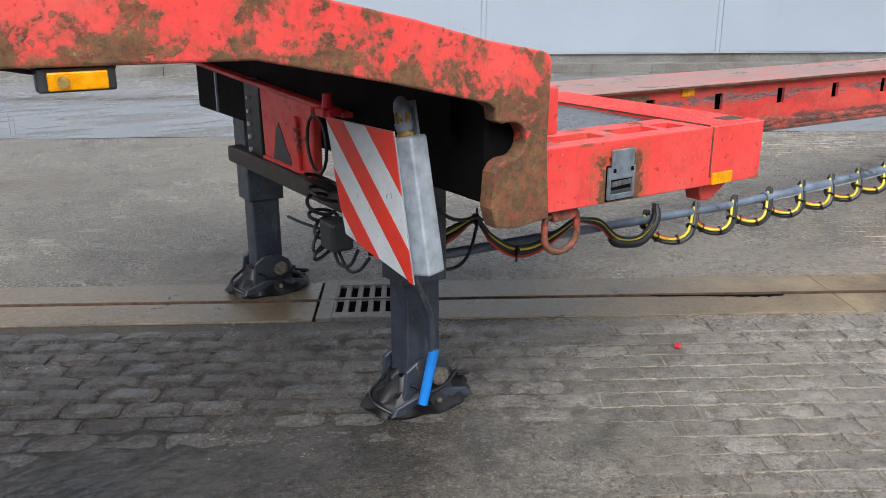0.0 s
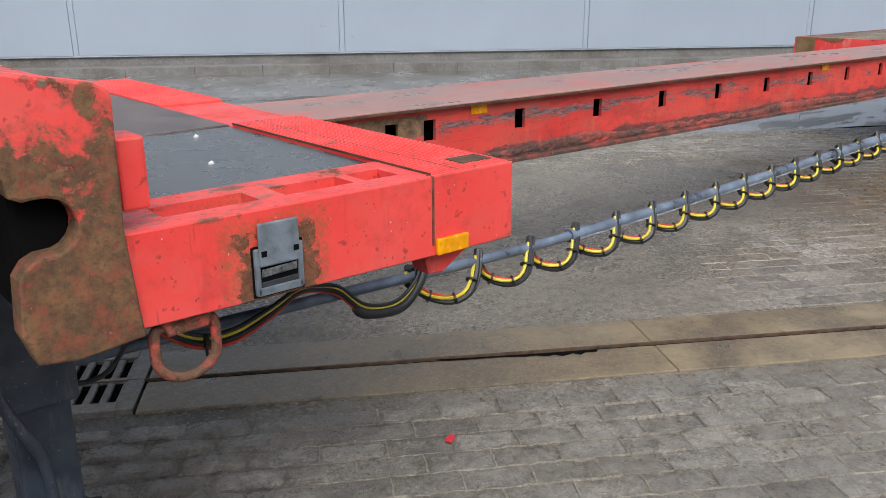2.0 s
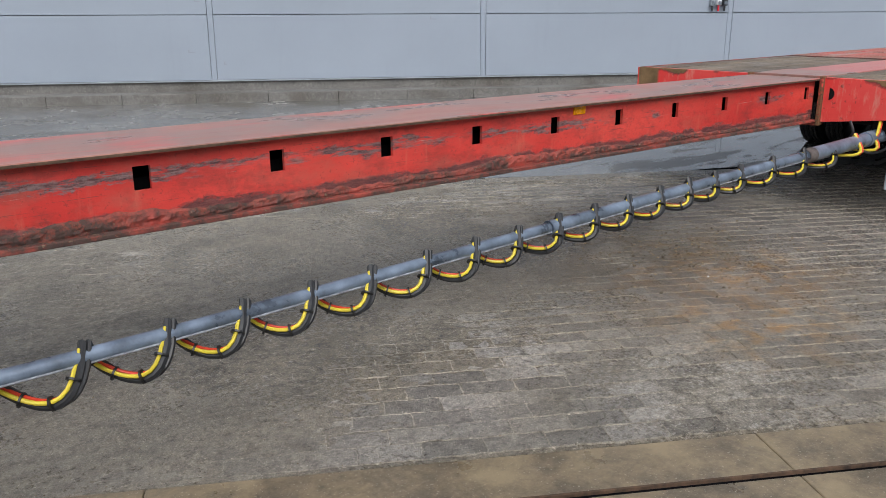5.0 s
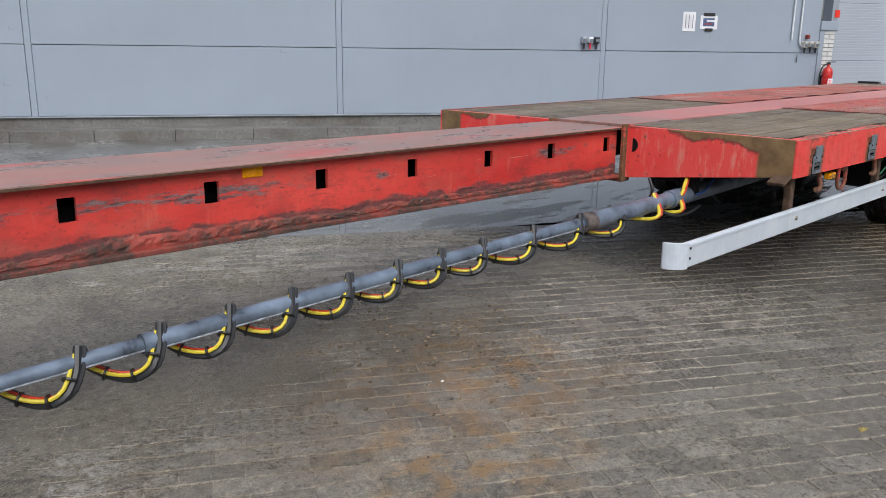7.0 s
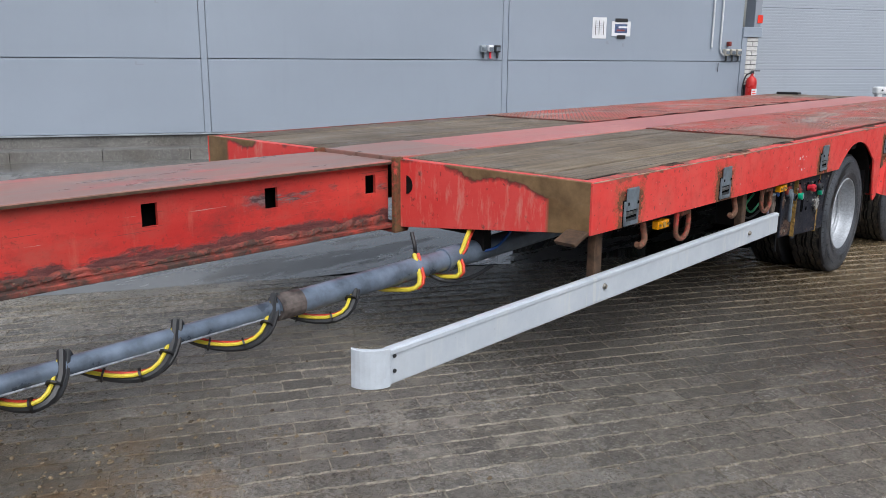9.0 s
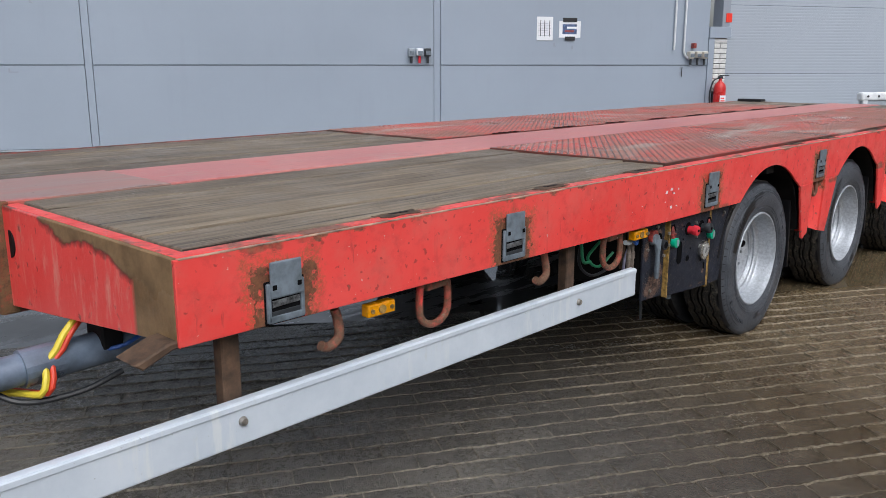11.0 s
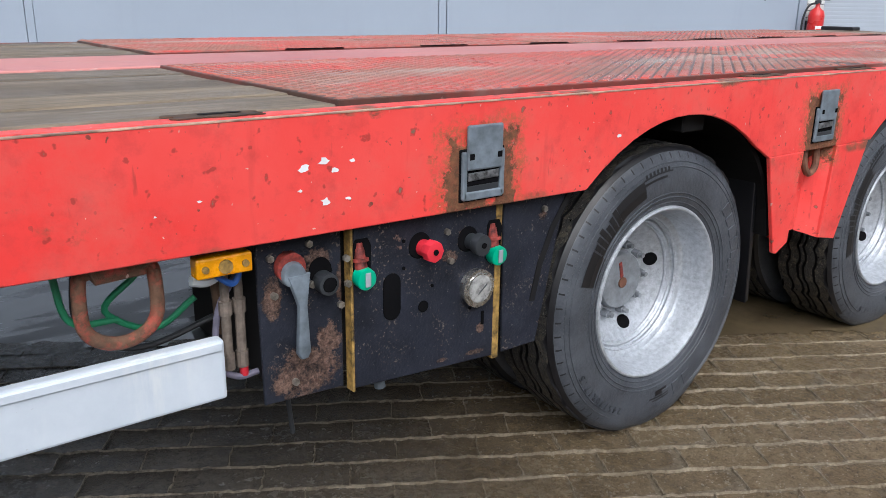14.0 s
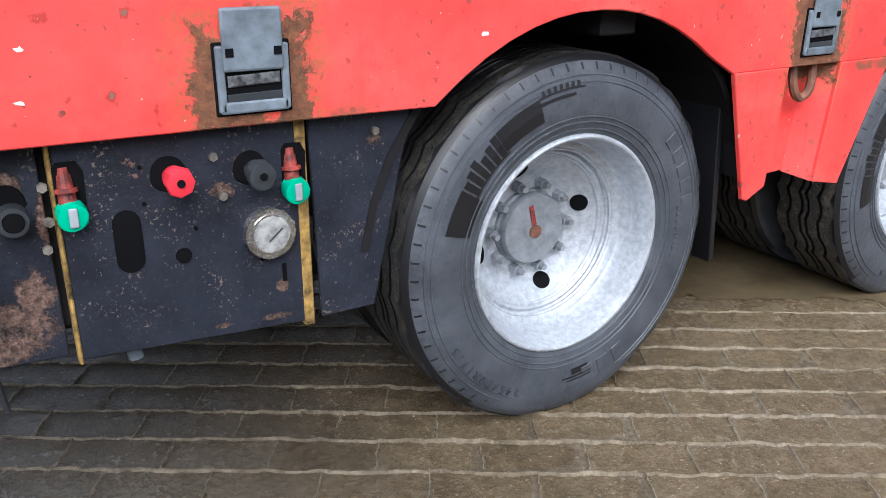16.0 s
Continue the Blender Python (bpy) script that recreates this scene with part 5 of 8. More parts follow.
    box(bm, x0, x1 - .014, SIDE + .012, FAR - .012, z0 + .02, z0 + .04)
    part("platform_bottom", bm, M_DARK, trailer)
    bm = BM()
    box(bm, x1 - .014, x1 - .002, SIDE + .012, FAR - .012, z0 + .002, z1 - .052)
    part("platform_rear", bm, M_PLAT, trailer)
    bm = BM()
    box(bm, 2.488, 2.494, SIDE - .002, SIDE + .02, z0 + .03, z1)
    part("weld_line", bm, M_RUST, trailer)
    bm = BM()
    prism(bm, [(2.50, .785), (2.66, .79), (2.62, .765), (2.555, .728), (2.515, .732)], SIDE + .04, SIDE + .11, .006)
    part("platform_foot", bm, M_PLAT, trailer)


build_platform()

# lashing ring under the platform
def ring(x, y, z, w, h, r, name="lashing_ring"):
    """A worn D-ring hanging from a welded tab under the side skirt."""
    bm = BM()
    pts = [Vector((-w * .30, 0, -.004)), Vector((-w * .46, 0, -.010)), Vector((-w * .50, 0, -h * .30))]
    for i in range(9):
        a = math.pi + math.pi * i / 8
        pts.append(Vector((w / 2 * math.cos(a), 0, -h + w * .42 + w * .42 * math.sin(a))))
    pts += [Vector((w * .50, 0, -h * .30)), Vector((w * .46, 0, -.010)), Vector((w * .30, 0, -.004))]
    R = Matrix.Translation((x, y, z))
    tube(bm, [R @ p for p in smooth_curve(pts, 4)], r, 10)
    ob = part(name, bm, M_RING, trailer, smooth=True)
    bm = BM()
    prism(bm, [(x - w * .46, z + .022), (x + w * .46, z + .022), (x + w * .36, z - .020), (x - w * .30, z - .024)], y - .016, y + .02, .005, seg=2)
    part("ring_tab", bm, M_RING, ob)
    return ob


M_RING = red_steel("ring_paint", rust=0.40, patch=14.0, soft=0.10, chips=0.66, brown=(0.12, 0.06, 0.035), worn=(0.22, 0.12, 0.075), grime=0.9)
ring(1.905, SIDE + .04, .785, .122, .118, .0105)


def hook(x, y, z):
    bm = BM()
    tube(bm, smooth_curve([(x, y, z), (x + .01, y, z - .03), (x + .005, y - .01, z - .075), (x - .03, y - .01, z - .095), (x - .055, y - .01, z - .085)], 5), .013, 10)
    return part("rope_hook", bm, M_RING, trailer, smooth=True)


# ---- lashing pockets: hinged grey plastic lids in the side skirts ----
def build_pocket(x, z, w=.090, h=.143):
    """x is the left edge, z the top."""
    y = SIDE
    bm = BM()
    box(bm, x - .009, x + .003, y - .009, y + .004, z - h - .004, z - h * .36, .003, 2)
    box(bm, x + w - .003, x + w + .009, y - .009, y + .004, z - h - .004, z - h * .36, .003, 2)
    box(bm, x - .006, x + w + .006, y - .009, y + .004, z - h - .006, z - h * .92, .003, 2)
    pocket = part("lashing_pocket", bm, M_PLASTIC, trailer, "grey plastic lashing pocket with a hinged lid")
    # flat black surround painted as the shadow gap round the frame
    bm = BM()
    box(bm, x - .0125, x + w + .0125, y - .0028, y + .002, z - h - .0095, z - h * .33, .002, 1)
    part("pocket_gap_shade", bm, M_BLACKHOLE, pocket)
    bm = BM()
    box(bm, x, x + w, y - .013, y - .0055, z - h * .62, z, .004, 2)
    part("lid", bm, M_PLASTIC, pocket)
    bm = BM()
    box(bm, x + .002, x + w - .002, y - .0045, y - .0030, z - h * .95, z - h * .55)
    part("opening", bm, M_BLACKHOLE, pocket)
    bm = BM()
    prism(bm, [(x + .006, z - h * .775), (x + w - .006, z - h * .755), (x + w - .006, z - h * .64), (x + .006, z - h * .66)], y - .009, y - .0047, .002)
    part("latch_bar", bm, M_SPECKLE, pocket)
    bm = BM()
    prism(bm, [(x + .004, z - h * .925), (x + w - .004, z - h * .925), (x + w - .004, z - h * .835), (x + .004, z - h * .845)], y - .0065, y - .0047, .001)
    part("pocket_floor", bm, M_PLASTICD, pocket)
    for dx in (.0035, w - .0155):
        bm = BM()
        box(bm, x + dx, x + dx + .012, y - .0145, y - .0135, z - h * .47, z - h * .385, .0004)
        part("screw_hole", bm, M_BLACKHOLE, pocket)
    return pocket


build_pocket(2.046, .957)
for x in (9.33, 10.195, 11.552, 12.85, 14.12):
    build_pocket(x, .884)


# ---- extension beam ----
def build_beam():
    x0, x1 = 2.74, 9.08
    def top(x):
        return .960 - .006 * (x - 2.7)
    def foot(x):
        return .708 - .0107 * (x - 2.7)
    holes = [(c, .03) for c in (2.925, 3.169, 3.353, 3.85, 4.362, 4.868, 5.376, 5.882, 6.403, 6.905, 7.416, 7.935, 8.447, 8.974)]
    for y0, y1, ys in ((2.925, 2.94, "near"), (3.35, 3.365, "far")):
        bm = BM()
        xs = x0
        hz = .078
        segs = []
        for c, hw in holes:
            segs.append((xs, c - hw, None))
            segs.append((c - hw, c + hw, 1))
            xs = c + hw
        segs.append((xs, x1, None))
        for a, b, hole in segs:
            for lo, hi in (((0, None),) if hole is None else ((0, -.137), (-.055, None))):
                zt0, zt1 = top(a), top(b)
                if hole is None:
                    q = [(a, foot(a)), (b, foot(b)), (b, zt1 - .012), (a, zt0 - .012)]
                elif lo == 0:
                    q = [(a, foot(a)), (b, foot(b)), (b, zt1 - .14), (a, zt0 - .14)]
                else:
                    q = [(a, zt0 - .058), (b, zt1 - .058), (b, zt1 - .012), (a, zt0 - .012)]
                prism(bm, q, y0, y1)
        bmesh.ops.remove_doubles(bm, verts=bm.verts, dist=1e-5)
        part("beam_web", bm, M_BEAM, trailer, "scraped red beam web with square pin holes")
    bm = BM()
    prism(bm, [(x0 - .2, top(x0) - .014), (x1, top(x1) - .014), (x1, top(x1)), (x0 - .2, top(x0))], 2.885, 3.405, .003)
    part("beam_top_flange", bm, M_BEAMTOP, trailer, "flat red-brown top flange, wet")
    bm = BM()
    prism(bm, [(x0, foot(x0) - .018), (x1, foot(x1) - .018), (x1, foot(x1)), (x0, foot(x0))], 2.885, 3.405, .003)
    part("beam_bottom_flange", bm, M_GRIME, trailer, "grimy bottom flange")
    # black block added inside the hollow beam, so its holes look dark
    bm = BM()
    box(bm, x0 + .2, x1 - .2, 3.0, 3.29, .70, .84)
    part("beam_dark_fill", bm, M_BLACKHOLE, trailer)
    # crust of old grease along the foot of the web, thick and broken
    verts, faces = [], []
    n = int((x1 - x0 - .02) / .012)
    for i in range(n):
        x = x0 + .01 + .012 * i
        tall = .020 + .034 * max(0.0, noise.fractal(Vector((x * 1.3, 4.2, 0)), 1.0, 2.0, 3) + .45) + .014 * noise.noise(Vector((x * 17, 1.0, 0))) + .006 * noise.noise(Vector((x * 55, 3.0, 0)))
        tall = max(.008, tall)
        for k in range(6):
            u = k / 5
            bulge = .004 + .010 * math.sin(math.pi * min(1.0, u * .8 + .2)) * (.6 + .8 * noise.noise(Vector((x * 38, u * 3.0, 9.0)))) if k < 5 else .0
            verts.append((x, 2.9246 - max(0.0, bulge), foot(x) + .0005 + tall * u))
    for i in range(n - 1):
        for k in range(5):
            a = i * 6 + k
            faces.append((a, a + 6, a + 7, a + 1))
    me = bpy.data.meshes.new("grease_crust")
    me.from_pydata(verts, [], faces)
    me.materials.append(M_GRIME)
    part("grease_crust", me, None, trailer, "dark flaking grease crust", kind="stuff")
    bm = BM()
    prism(bm, [(x0 - .19, top(x0) - .0125), (x1, top(x1) - .0125), (x1, top(x1) - .0035), (x0 - .19, top(x0) - .0035)], 2.8825, 2.8849)
    part("flange_edge", bm, M_RUSTD, trailer, "dark rusty edge of the top flange")
    for x in (3.565, 6.532):
        bm = BM()
        box(bm, x, x + .088, 2.917, 2.9245, top(x) - .058, top(x) - .018, .002, 1)
        part("side_reflector", bm, M_AMBER, trailer, "amber rectangular reflector")


build_beam()

# amber reflector on the platform
bm = BM()
box(bm, 2.497, 2.592, SIDE - .012, SIDE - .001, .796, .835, .003, 2)
part("side_reflector", bm, M_AMBER, trailer, "amber rectangular reflector")

# side marker lamp below the neck
bm = BM()
box(bm, .585, .725, SIDE + .0, SIDE + .035, 1.212, 1.258, .005, 2)
lamp = part("side_marker_lamp", bm, M_PLASTICD, trailer, "amber marker lamp in a black housing")
bm = BM()
box(bm, .602, .708, SIDE - .012, SIDE - .001, 1.216, 1.250, .003, 2)
part("lens", bm, M_AMBER, lamp)
bm = BM()
cyl(bm, (.628, SIDE - .016, 1.232), (.628, SIDE - .012, 1.232), .011, seg=16)
part("bulb_window", bm, M_YELWORN, lamp)
for x in (.592, .716):
    bm = BM()
    box(bm, x - .012, x + .012, SIDE + .005, SIDE + .03, 1.25, 1.275, .003)
    part("lamp_strap", bm, M_PLASTICD, lamp)
bm = BM()
tube(bm, smooth_curve([(.585, SIDE + .02, 1.25), (.5, SIDE + .03, 1.262), (.3, SIDE + .03, 1.258)]), .005, 6)
part("lamp_cable", bm, M_CABK, lamp)


# ---- deck ----
D0, D1, DZ = 9.10, 17.5, .926
PZ = DZ + .012          # top of the tread plates, above the skirt's lip
AXLES = (12.255, 13.55, 14.85)


def build_deck():
    for y0, y1, yi in ((SIDE, SIDE + .012, 1), (FAR - .012, FAR, -1)):
        out = [(D0, DZ), (D0, .732)]
        for c in AXLES:
            out += [(c - .35, .712)]
            out += [(c - .35 + .70 * i / 14, .712 + .142 * (1 - abs(2 * i / 14 - 1) ** 2.1)) for i in range(1, 14)]
            out += [(c + .372, .712)]
        out += [(D1, .715), (D1, DZ)]
        bm = BM()
        prism(bm, out, y0, y1, .002)
        part("side_skirt", bm, M_RAIL, trailer, "bright red side skirt with wheel arches, chipped")
        bm = BM()
        a, b = (y0 + .0121, y0 + .06) if yi > 0 else (y1 - .06, y1 - .0121)
        box(bm, D0 + .012, D1, a, b, DZ - .02, DZ + .003, .003)
        part("skirt_top_flange", bm, M_RAIL if yi > 0 else M_GRIME, trailer)
        if yi > 0:
            bm = BM()
            box(bm, D0 + .01, D1, y0 - .0010, y0 + .0122, DZ - .0012, DZ + .0014, .0005)
            part("worn_corner", bm, M_BARE, trailer, "corner worn to pale bare metal")
    # front face in two halves beside the beam
    for y0, y1 in ((SIDE + .012, 2.885), (3.405, FAR - .012)):
        bm = BM()
        if y0 < 2:
            q = [(y0, .742), (y0 + .05, .732), (y1 - .06, .628), (y1, .622), (y1, DZ + .002), (y0, DZ + .002)]
        else:
            q = [(y0, .622), (y0 + .06, .628), (y1 - .05, .732), (y1, .742), (y1, DZ + .002), (y0, DZ + .002)]
        prism(bm, q, D0, D0 + .014, .002, axis='x')
        part("deck_front_plate", bm, M_DECKFRONT, trailer, "front plate with red paint worn to brown primer")
    for y0, y1 in ((2.865, 2.888), (3.402, 3.425)):
        bm = BM()
        box(bm, D0 - .035, D0 + .02, y0, y1, .60, DZ + .012, .004, 2)
        part("beam_guide_post", bm, M_NECKRUST, trailer)
    bm = BM()
    box(bm, D0 - .03, D0 + .06, 2.87, 3.42, .597, .632, .006)
    part("beam_guide_sill", bm, M_GRIME, trailer)
    bm = BM()
    prism(bm, arc(2.832, .82, .042, 100, 260, 10), D0 - .004, D0 + .001, axis='x')
    part("guide_opening", bm, M_DARK, trailer)
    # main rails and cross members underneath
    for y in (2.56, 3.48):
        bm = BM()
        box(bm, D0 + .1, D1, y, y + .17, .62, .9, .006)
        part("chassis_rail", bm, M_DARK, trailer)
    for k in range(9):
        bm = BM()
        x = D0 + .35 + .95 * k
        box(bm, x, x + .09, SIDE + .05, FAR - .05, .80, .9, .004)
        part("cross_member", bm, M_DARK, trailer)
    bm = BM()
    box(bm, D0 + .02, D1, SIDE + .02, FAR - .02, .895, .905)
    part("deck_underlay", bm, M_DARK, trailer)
    # centre strip
    bm = BM()
    box(bm, D0 + .014, D0 + .55, 2.885, 3.405, DZ - .02, DZ + .009, .003)
    part("deck_cover_plate", bm, M_BEAMTOP, trailer)
    bm = BM()
    box(bm, D0 + .55, D1, 2.905, 3.375, DZ - .02, DZ + .008, .003)
    part("deck_centre_strip", bm, M_STRIP, trailer, "pinkish red steel strip")
    for y in (2.895, 3.385):
        bm = BM()
        box(bm, D0 + .55, D1, y - .008, y + .008, DZ - .03, DZ - .004)
        part("strip_gap", bm, M_DARK, trailer)
    # red steel lip round the planks
    for y0, y1 in ((SIDE + .062, SIDE + .075), (FAR - .075, FAR - .062)):
        bm = BM()
        box(bm, D0 + .014, D1, y0, y1, DZ - .03, DZ - .006)
        part("plank_seat", bm, M_DARK, trailer)
    for y0, y1 in ((SIDE + .012, 2.885), (3.405, FAR - .012)):
        bm = BM()
        box(bm, D0 + .0145, D0 + .055, y0, y1, DZ - .02, DZ + .0015, .002)
        part("deck_front_lip", bm, M_RAIL, trailer)
    rnd = random.Random(11)
    for (ya, yb), xe in (((SIDE + .078, 2.884), 11.32), ((3.394, FAR - .078), 11.48)):
        n = 5
        w = (yb - ya) / n
        for x0, x1 in ((D0 + .06, xe), (16.55, D1 - .05)):
            for i in range(n):
                bm = BM()
                dz = rnd.uniform(-.004, .002)
                box(bm, x0 + rnd.uniform(0, .008), x1, ya + w * i + .0045, ya + w * (i + 1) - .0045, DZ - .05, DZ + .005 + dz, .005, 2)
                part("deck_plank", bm, M_WOODL if ya < 2.5 and i == 1 else M_WOOD, trailer)
        # chequered plates
        k = 0
        for x0, x1 in ((xe, 13.25), (13.256, 14.9), (14.906, 16.545)):
            bm = BM()
            box(bm, x0, x1, ya, yb, DZ - .03, PZ, .002)
            plate = part("tread_plate", bm, M_TREADBASE, trailer, "worn red raised-tread steel plate")
            verts, faces = [], []
            px, py = .050, .0175
            nx, ny = int((x1 - x0 - .03) / px), int((yb - ya - .02) / py)
            for i in range(nx):
                for j in range(ny):
                    cx, cy = x0 + .02 + px * i + (px / 2 if j % 2 else 0), ya + .016 + py * j
                    b = len(verts)
                    a, c, t = .0205, .0130, .0036
                    verts += [(cx - a, cy, PZ), (cx, cy - c, PZ), (cx + a, cy, PZ), (cx, cy + c, PZ)]
                    verts += [(cx - a * .6, cy, PZ + t), (cx, cy - c * .6, PZ + t), (cx + a * .6, cy, PZ + t), (cx, cy + c * .6, PZ + t)]
                    faces += [(b + 4, b + 5, b + 6, b + 7)] + [(b + q, b + (q + 1) % 4, b + 4 + (q + 1) % 4, b + 4 + q) for q in range(4)]
            me = bpy.data.meshes.new("tread_studs")
            me.from_pydata(verts, [], faces)
            me.materials.append(M_TREADTOP)
            part("tread_studs", me, None, plate, kind="stuff")
            k += 1
    # lashing slots as flat sheets: shade-black along the strip, rusty along the skirt
    for k in range(9):
        bm = BM()
        x = 11.95 + .6 * k
        box(bm, x, x + .24, 3.39, 3.415, PZ + .0005, PZ + .003)
        part("lashing_slot", bm, M_BLACKHOLE, trailer)
    rnd = random.Random(31)
    for x in (9.72, 10.42, 11.0, 12.55, 13.05, 13.9, 14.6):
        bm = BM()
        n = 22
        out = []
        for i in range(n):
            a = 2 * math.pi * i / n
            k = rnd.uniform(.72, 1.12)
            out.append((x + .08 + .085 * k * max(-1, min(1, 1.3 * math.cos(a))), SIDE + .050 + .026 * k * max(-1, min(1, 1.3 * math.sin(a)))))
        prism(bm, out, DZ + .0035, DZ + .0055, axis='z')
        sl = part("lashing_slot", bm, M_RUSTD, trailer, "rusted lashing slot")
        bm = BM()
        box(bm, x + .05, x + .12, SIDE + .050, SIDE + .062, DZ + .006, DZ + .0072)
        part("slot_opening", bm, M_DARK, sl)
    bm = BM()
    box(bm, D1 - .012, D1, SIDE + .012, FAR - .012, .62, DZ)
    part("rear_plate", bm, M_RAIL, trailer)
    bm = BM()
    box(bm, 17.30, 17.42, 4.05, 4.32, DZ + .004, DZ + .035, .006)
    part("rear_stop", bm, M_RUBBERB, trailer, "black rubber stop")


build_deck()


# flared guards between the wheels
def build_guards(c):
    bm = BM()
    prism(bm, [(c + .375, .712), (c + .55, .712), (c + .525, .445), (c + .47, .418), (c + .455, .425)], SIDE - .003, SIDE + .010, .002)
    a = part("wheel_guard", bm, M_RAIL, trailer)
    bm = BM()
    prism(bm, [(c + .55, .712), (c + .72, .712), (c + .70, .455), (c + .525, .445)], SIDE + .055, SIDE + .065, .002)
    part("guard_recess", bm, M_RAIL, a)
    bm = BM()
    A = [(c + .55, SIDE + .008, .712), (c + .55, SIDE + .056, .712), (c + .525, SIDE + .056, .445), (c + .525, SIDE + .008, .445)]
    B = [(c + .685, SIDE + .056, .712), (c + .735, SIDE + .008, .712), (c + .705, SIDE + .008, .43), (c + .655, SIDE + .056, .45)]
    for q in (A, B):
        vs = [bm.verts.new(p) for p in q]
        ws = [bm.verts.new((p[0] + .006, p[1], p[2])) for p in q]
        bm.faces.new(vs)
        bm.faces.new(ws[::-1])
        for i in range(4):
            bm.faces.new((vs[i], ws[i], ws[(i + 1) % 4], vs[(i + 1) % 4]))
    bmesh.ops.recalc_face_normals(bm, faces=bm.faces)
    part("guard_fold", bm, M_RAIL, a)
    bm = BM()
    prism(bm, [(c + .735, .712), (c + .925, .712), (c + .80, .412), (c + .705, .43)], SIDE - .003, SIDE + .010, .002)
    part("guard_wing", bm, M_RAIL, a)
    bm = BM()
    tube(bm, smooth_curve([(c + .60, SIDE + .03, .735), (c + .605, SIDE + .02, .66), (c + .635, SIDE + .02, .635), (c + .665, SIDE + .02, .66), (c + .67, SIDE + .03, .735)], 5), .010, 8)
    part("rope_ring", bm, M_RUST, a, smooth=True)
    # mudflap and inner arch
    bm = BM()
    prism(bm, [(c + .405, .70), (c + .42, .70), (c + .455, .26), (c + .44, .255)], SIDE + .055, SIDE + .60, .002)
    part("mudflap", bm, M_RUBBERB, trailer)
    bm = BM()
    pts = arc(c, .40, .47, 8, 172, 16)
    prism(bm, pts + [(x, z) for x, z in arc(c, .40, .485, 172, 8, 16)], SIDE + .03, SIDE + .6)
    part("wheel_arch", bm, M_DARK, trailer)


for c in AXLES:
    build_guards(c)


M_LETTER = paint("raised_rubber", (0.040, 0.045, 0.053), 0.5)


# ---- wheels: twin tyres on deep dished rims ----
def build_wheel_meshes():
    R, W = .393, .235
    bm = BM()
    # one tyre, y from 0 (outer face) to W; ribs cut by grooves in the tread
    prof = [(.222, .030), (.236, .014), (.256, .006), (.285, .002), (.31, .0), (.335, .002), (.352, .007), (.366, .012), (.378, .019), (.388, .030)]
    ribs = []
    for k, (a, b) in enumerate(((.034, .066), (.074, .104), (.112, .124), (.132, .162), (.170, .202))):
        ribs += [(R - .014, a - .001), (R, a + .0006), (R, b - .0006), (R - .014, b + .001)]
    prof = prof + ribs + [(r, W - y) for r, y in prof[::-1]]
    lathe(bm, prof, 96, True)
    for v in bm.verts:
        if v.co.z < -.30:
            k = min(1.0, (-.30 - v.co.z) / .07)
            v.co.y += (-.010 if v.co.y < W / 2 else .010) * k
        v.co.z = max(v.co.z, -.3785)
    for v in bm.verts:
        r = math.hypot(v.co.x, v.co.z)
        if r > .380 and .03 < v.co.y < W - .03:
            q = math.atan2(v.co.z, v.co.x) / (2 * math.pi) * 48
            v.co.y += .0058 * (1 if int(q + 96.5) % 2 else -1)
    tread = [f.index for f in bm.faces if min(math.hypot(v.co.x, v.co.z) for v in f.verts) > .369 and f.calc_center_median().y > .024]
    tyre = mesh_of(bm, "tyre", M_RUBBER, True)
    tyre.materials.append(M_TREADDIRT)
    tyre.materials.append(M_RUBBERB)
    # groove floors get blacker rubber, with their shade put into the colour
    for i in tread:
        low = min(math.hypot(tyre.vertices[k].co.x, tyre.vertices[k].co.z) for k in tyre.polygons[i].vertices)
        tyre.polygons[i].material_index = 2 if low < R - .006 else 1
    # shoulder notches, drawn as flat black strips in place of their shade
    bm = BM()
    for k in range(64):
        a = 2 * math.pi * k / 64
        m = Matrix.Rotation(-a, 4, 'Y')
        ws = [bm.verts.new(m @ Vector((dx, yy - .0007, rr))) for rr, yy in ((.362, .0100), (.370, .0140), (.384, .0250)) for dx in (-.0021, .0021)]
        bm.faces.new((ws[0], ws[1], ws[3], ws[2]))
        bm.faces.new((ws[2], ws[3], ws[5], ws[4]))
    marks = mesh_of(bm, "shoulder_tread", M_RUBBERB)
    bm = BM()
    prof = [(.235, .034), (.2365, .014), (.234, .009), (.230, .0075), (.2265, .009), (.224, .016), (.220, .032), (.216, .050), (.212, .080), (.206, .090), (.194, .094), (.190, .099), (.189, .110), (.185, .115), (.178, .113), (.173, .118), (.171, .128), (.164, .133), (.156, .136), (.118, .166), (.110, .168), (.104, .168), (.07, .168), (.07, .20), (.15, .19), (.21, .16), (.222, .10)]
    lathe(bm, prof, 64, False)
    rim = mesh_of(bm, "rim", M_RIM, True)
    bm = BM()
    lathe(bm, [(.001, .134), (.068, .134), (.077, .136), (.081, .142), (.081, .156), (.085, .160), (.087, .18)], 32)
    hub = mesh_of(bm, "hub", M_HUB, True)
    bm = BM()
    cyl(bm, (0, 0, 0), (0, -.022, 0), .013, .012, 6)
    cyl(bm, (0, -.02, 0), (0, -.036, 0), .0075, .007, 10)
    nut = mesh_of(bm, "wheel_nut", M_HUB)
    bm = BM()
    cyl(bm, (0, -.002, 0), (0, .004, 0), .0185, seg=18)
    hole = mesh_of(bm, "hand_hole", M_BLACKHOLE)
    bm = BM()
    cyl(bm, (0, -.002, 0), (0, .002, 0), .015, seg=18)
    cap = mesh_of(bm, "hub_mark", M_RUST)
    patches = []

    def wall_y(r):
        return .0025 * abs((r - .31) / .025) ** 1.5 - .0013

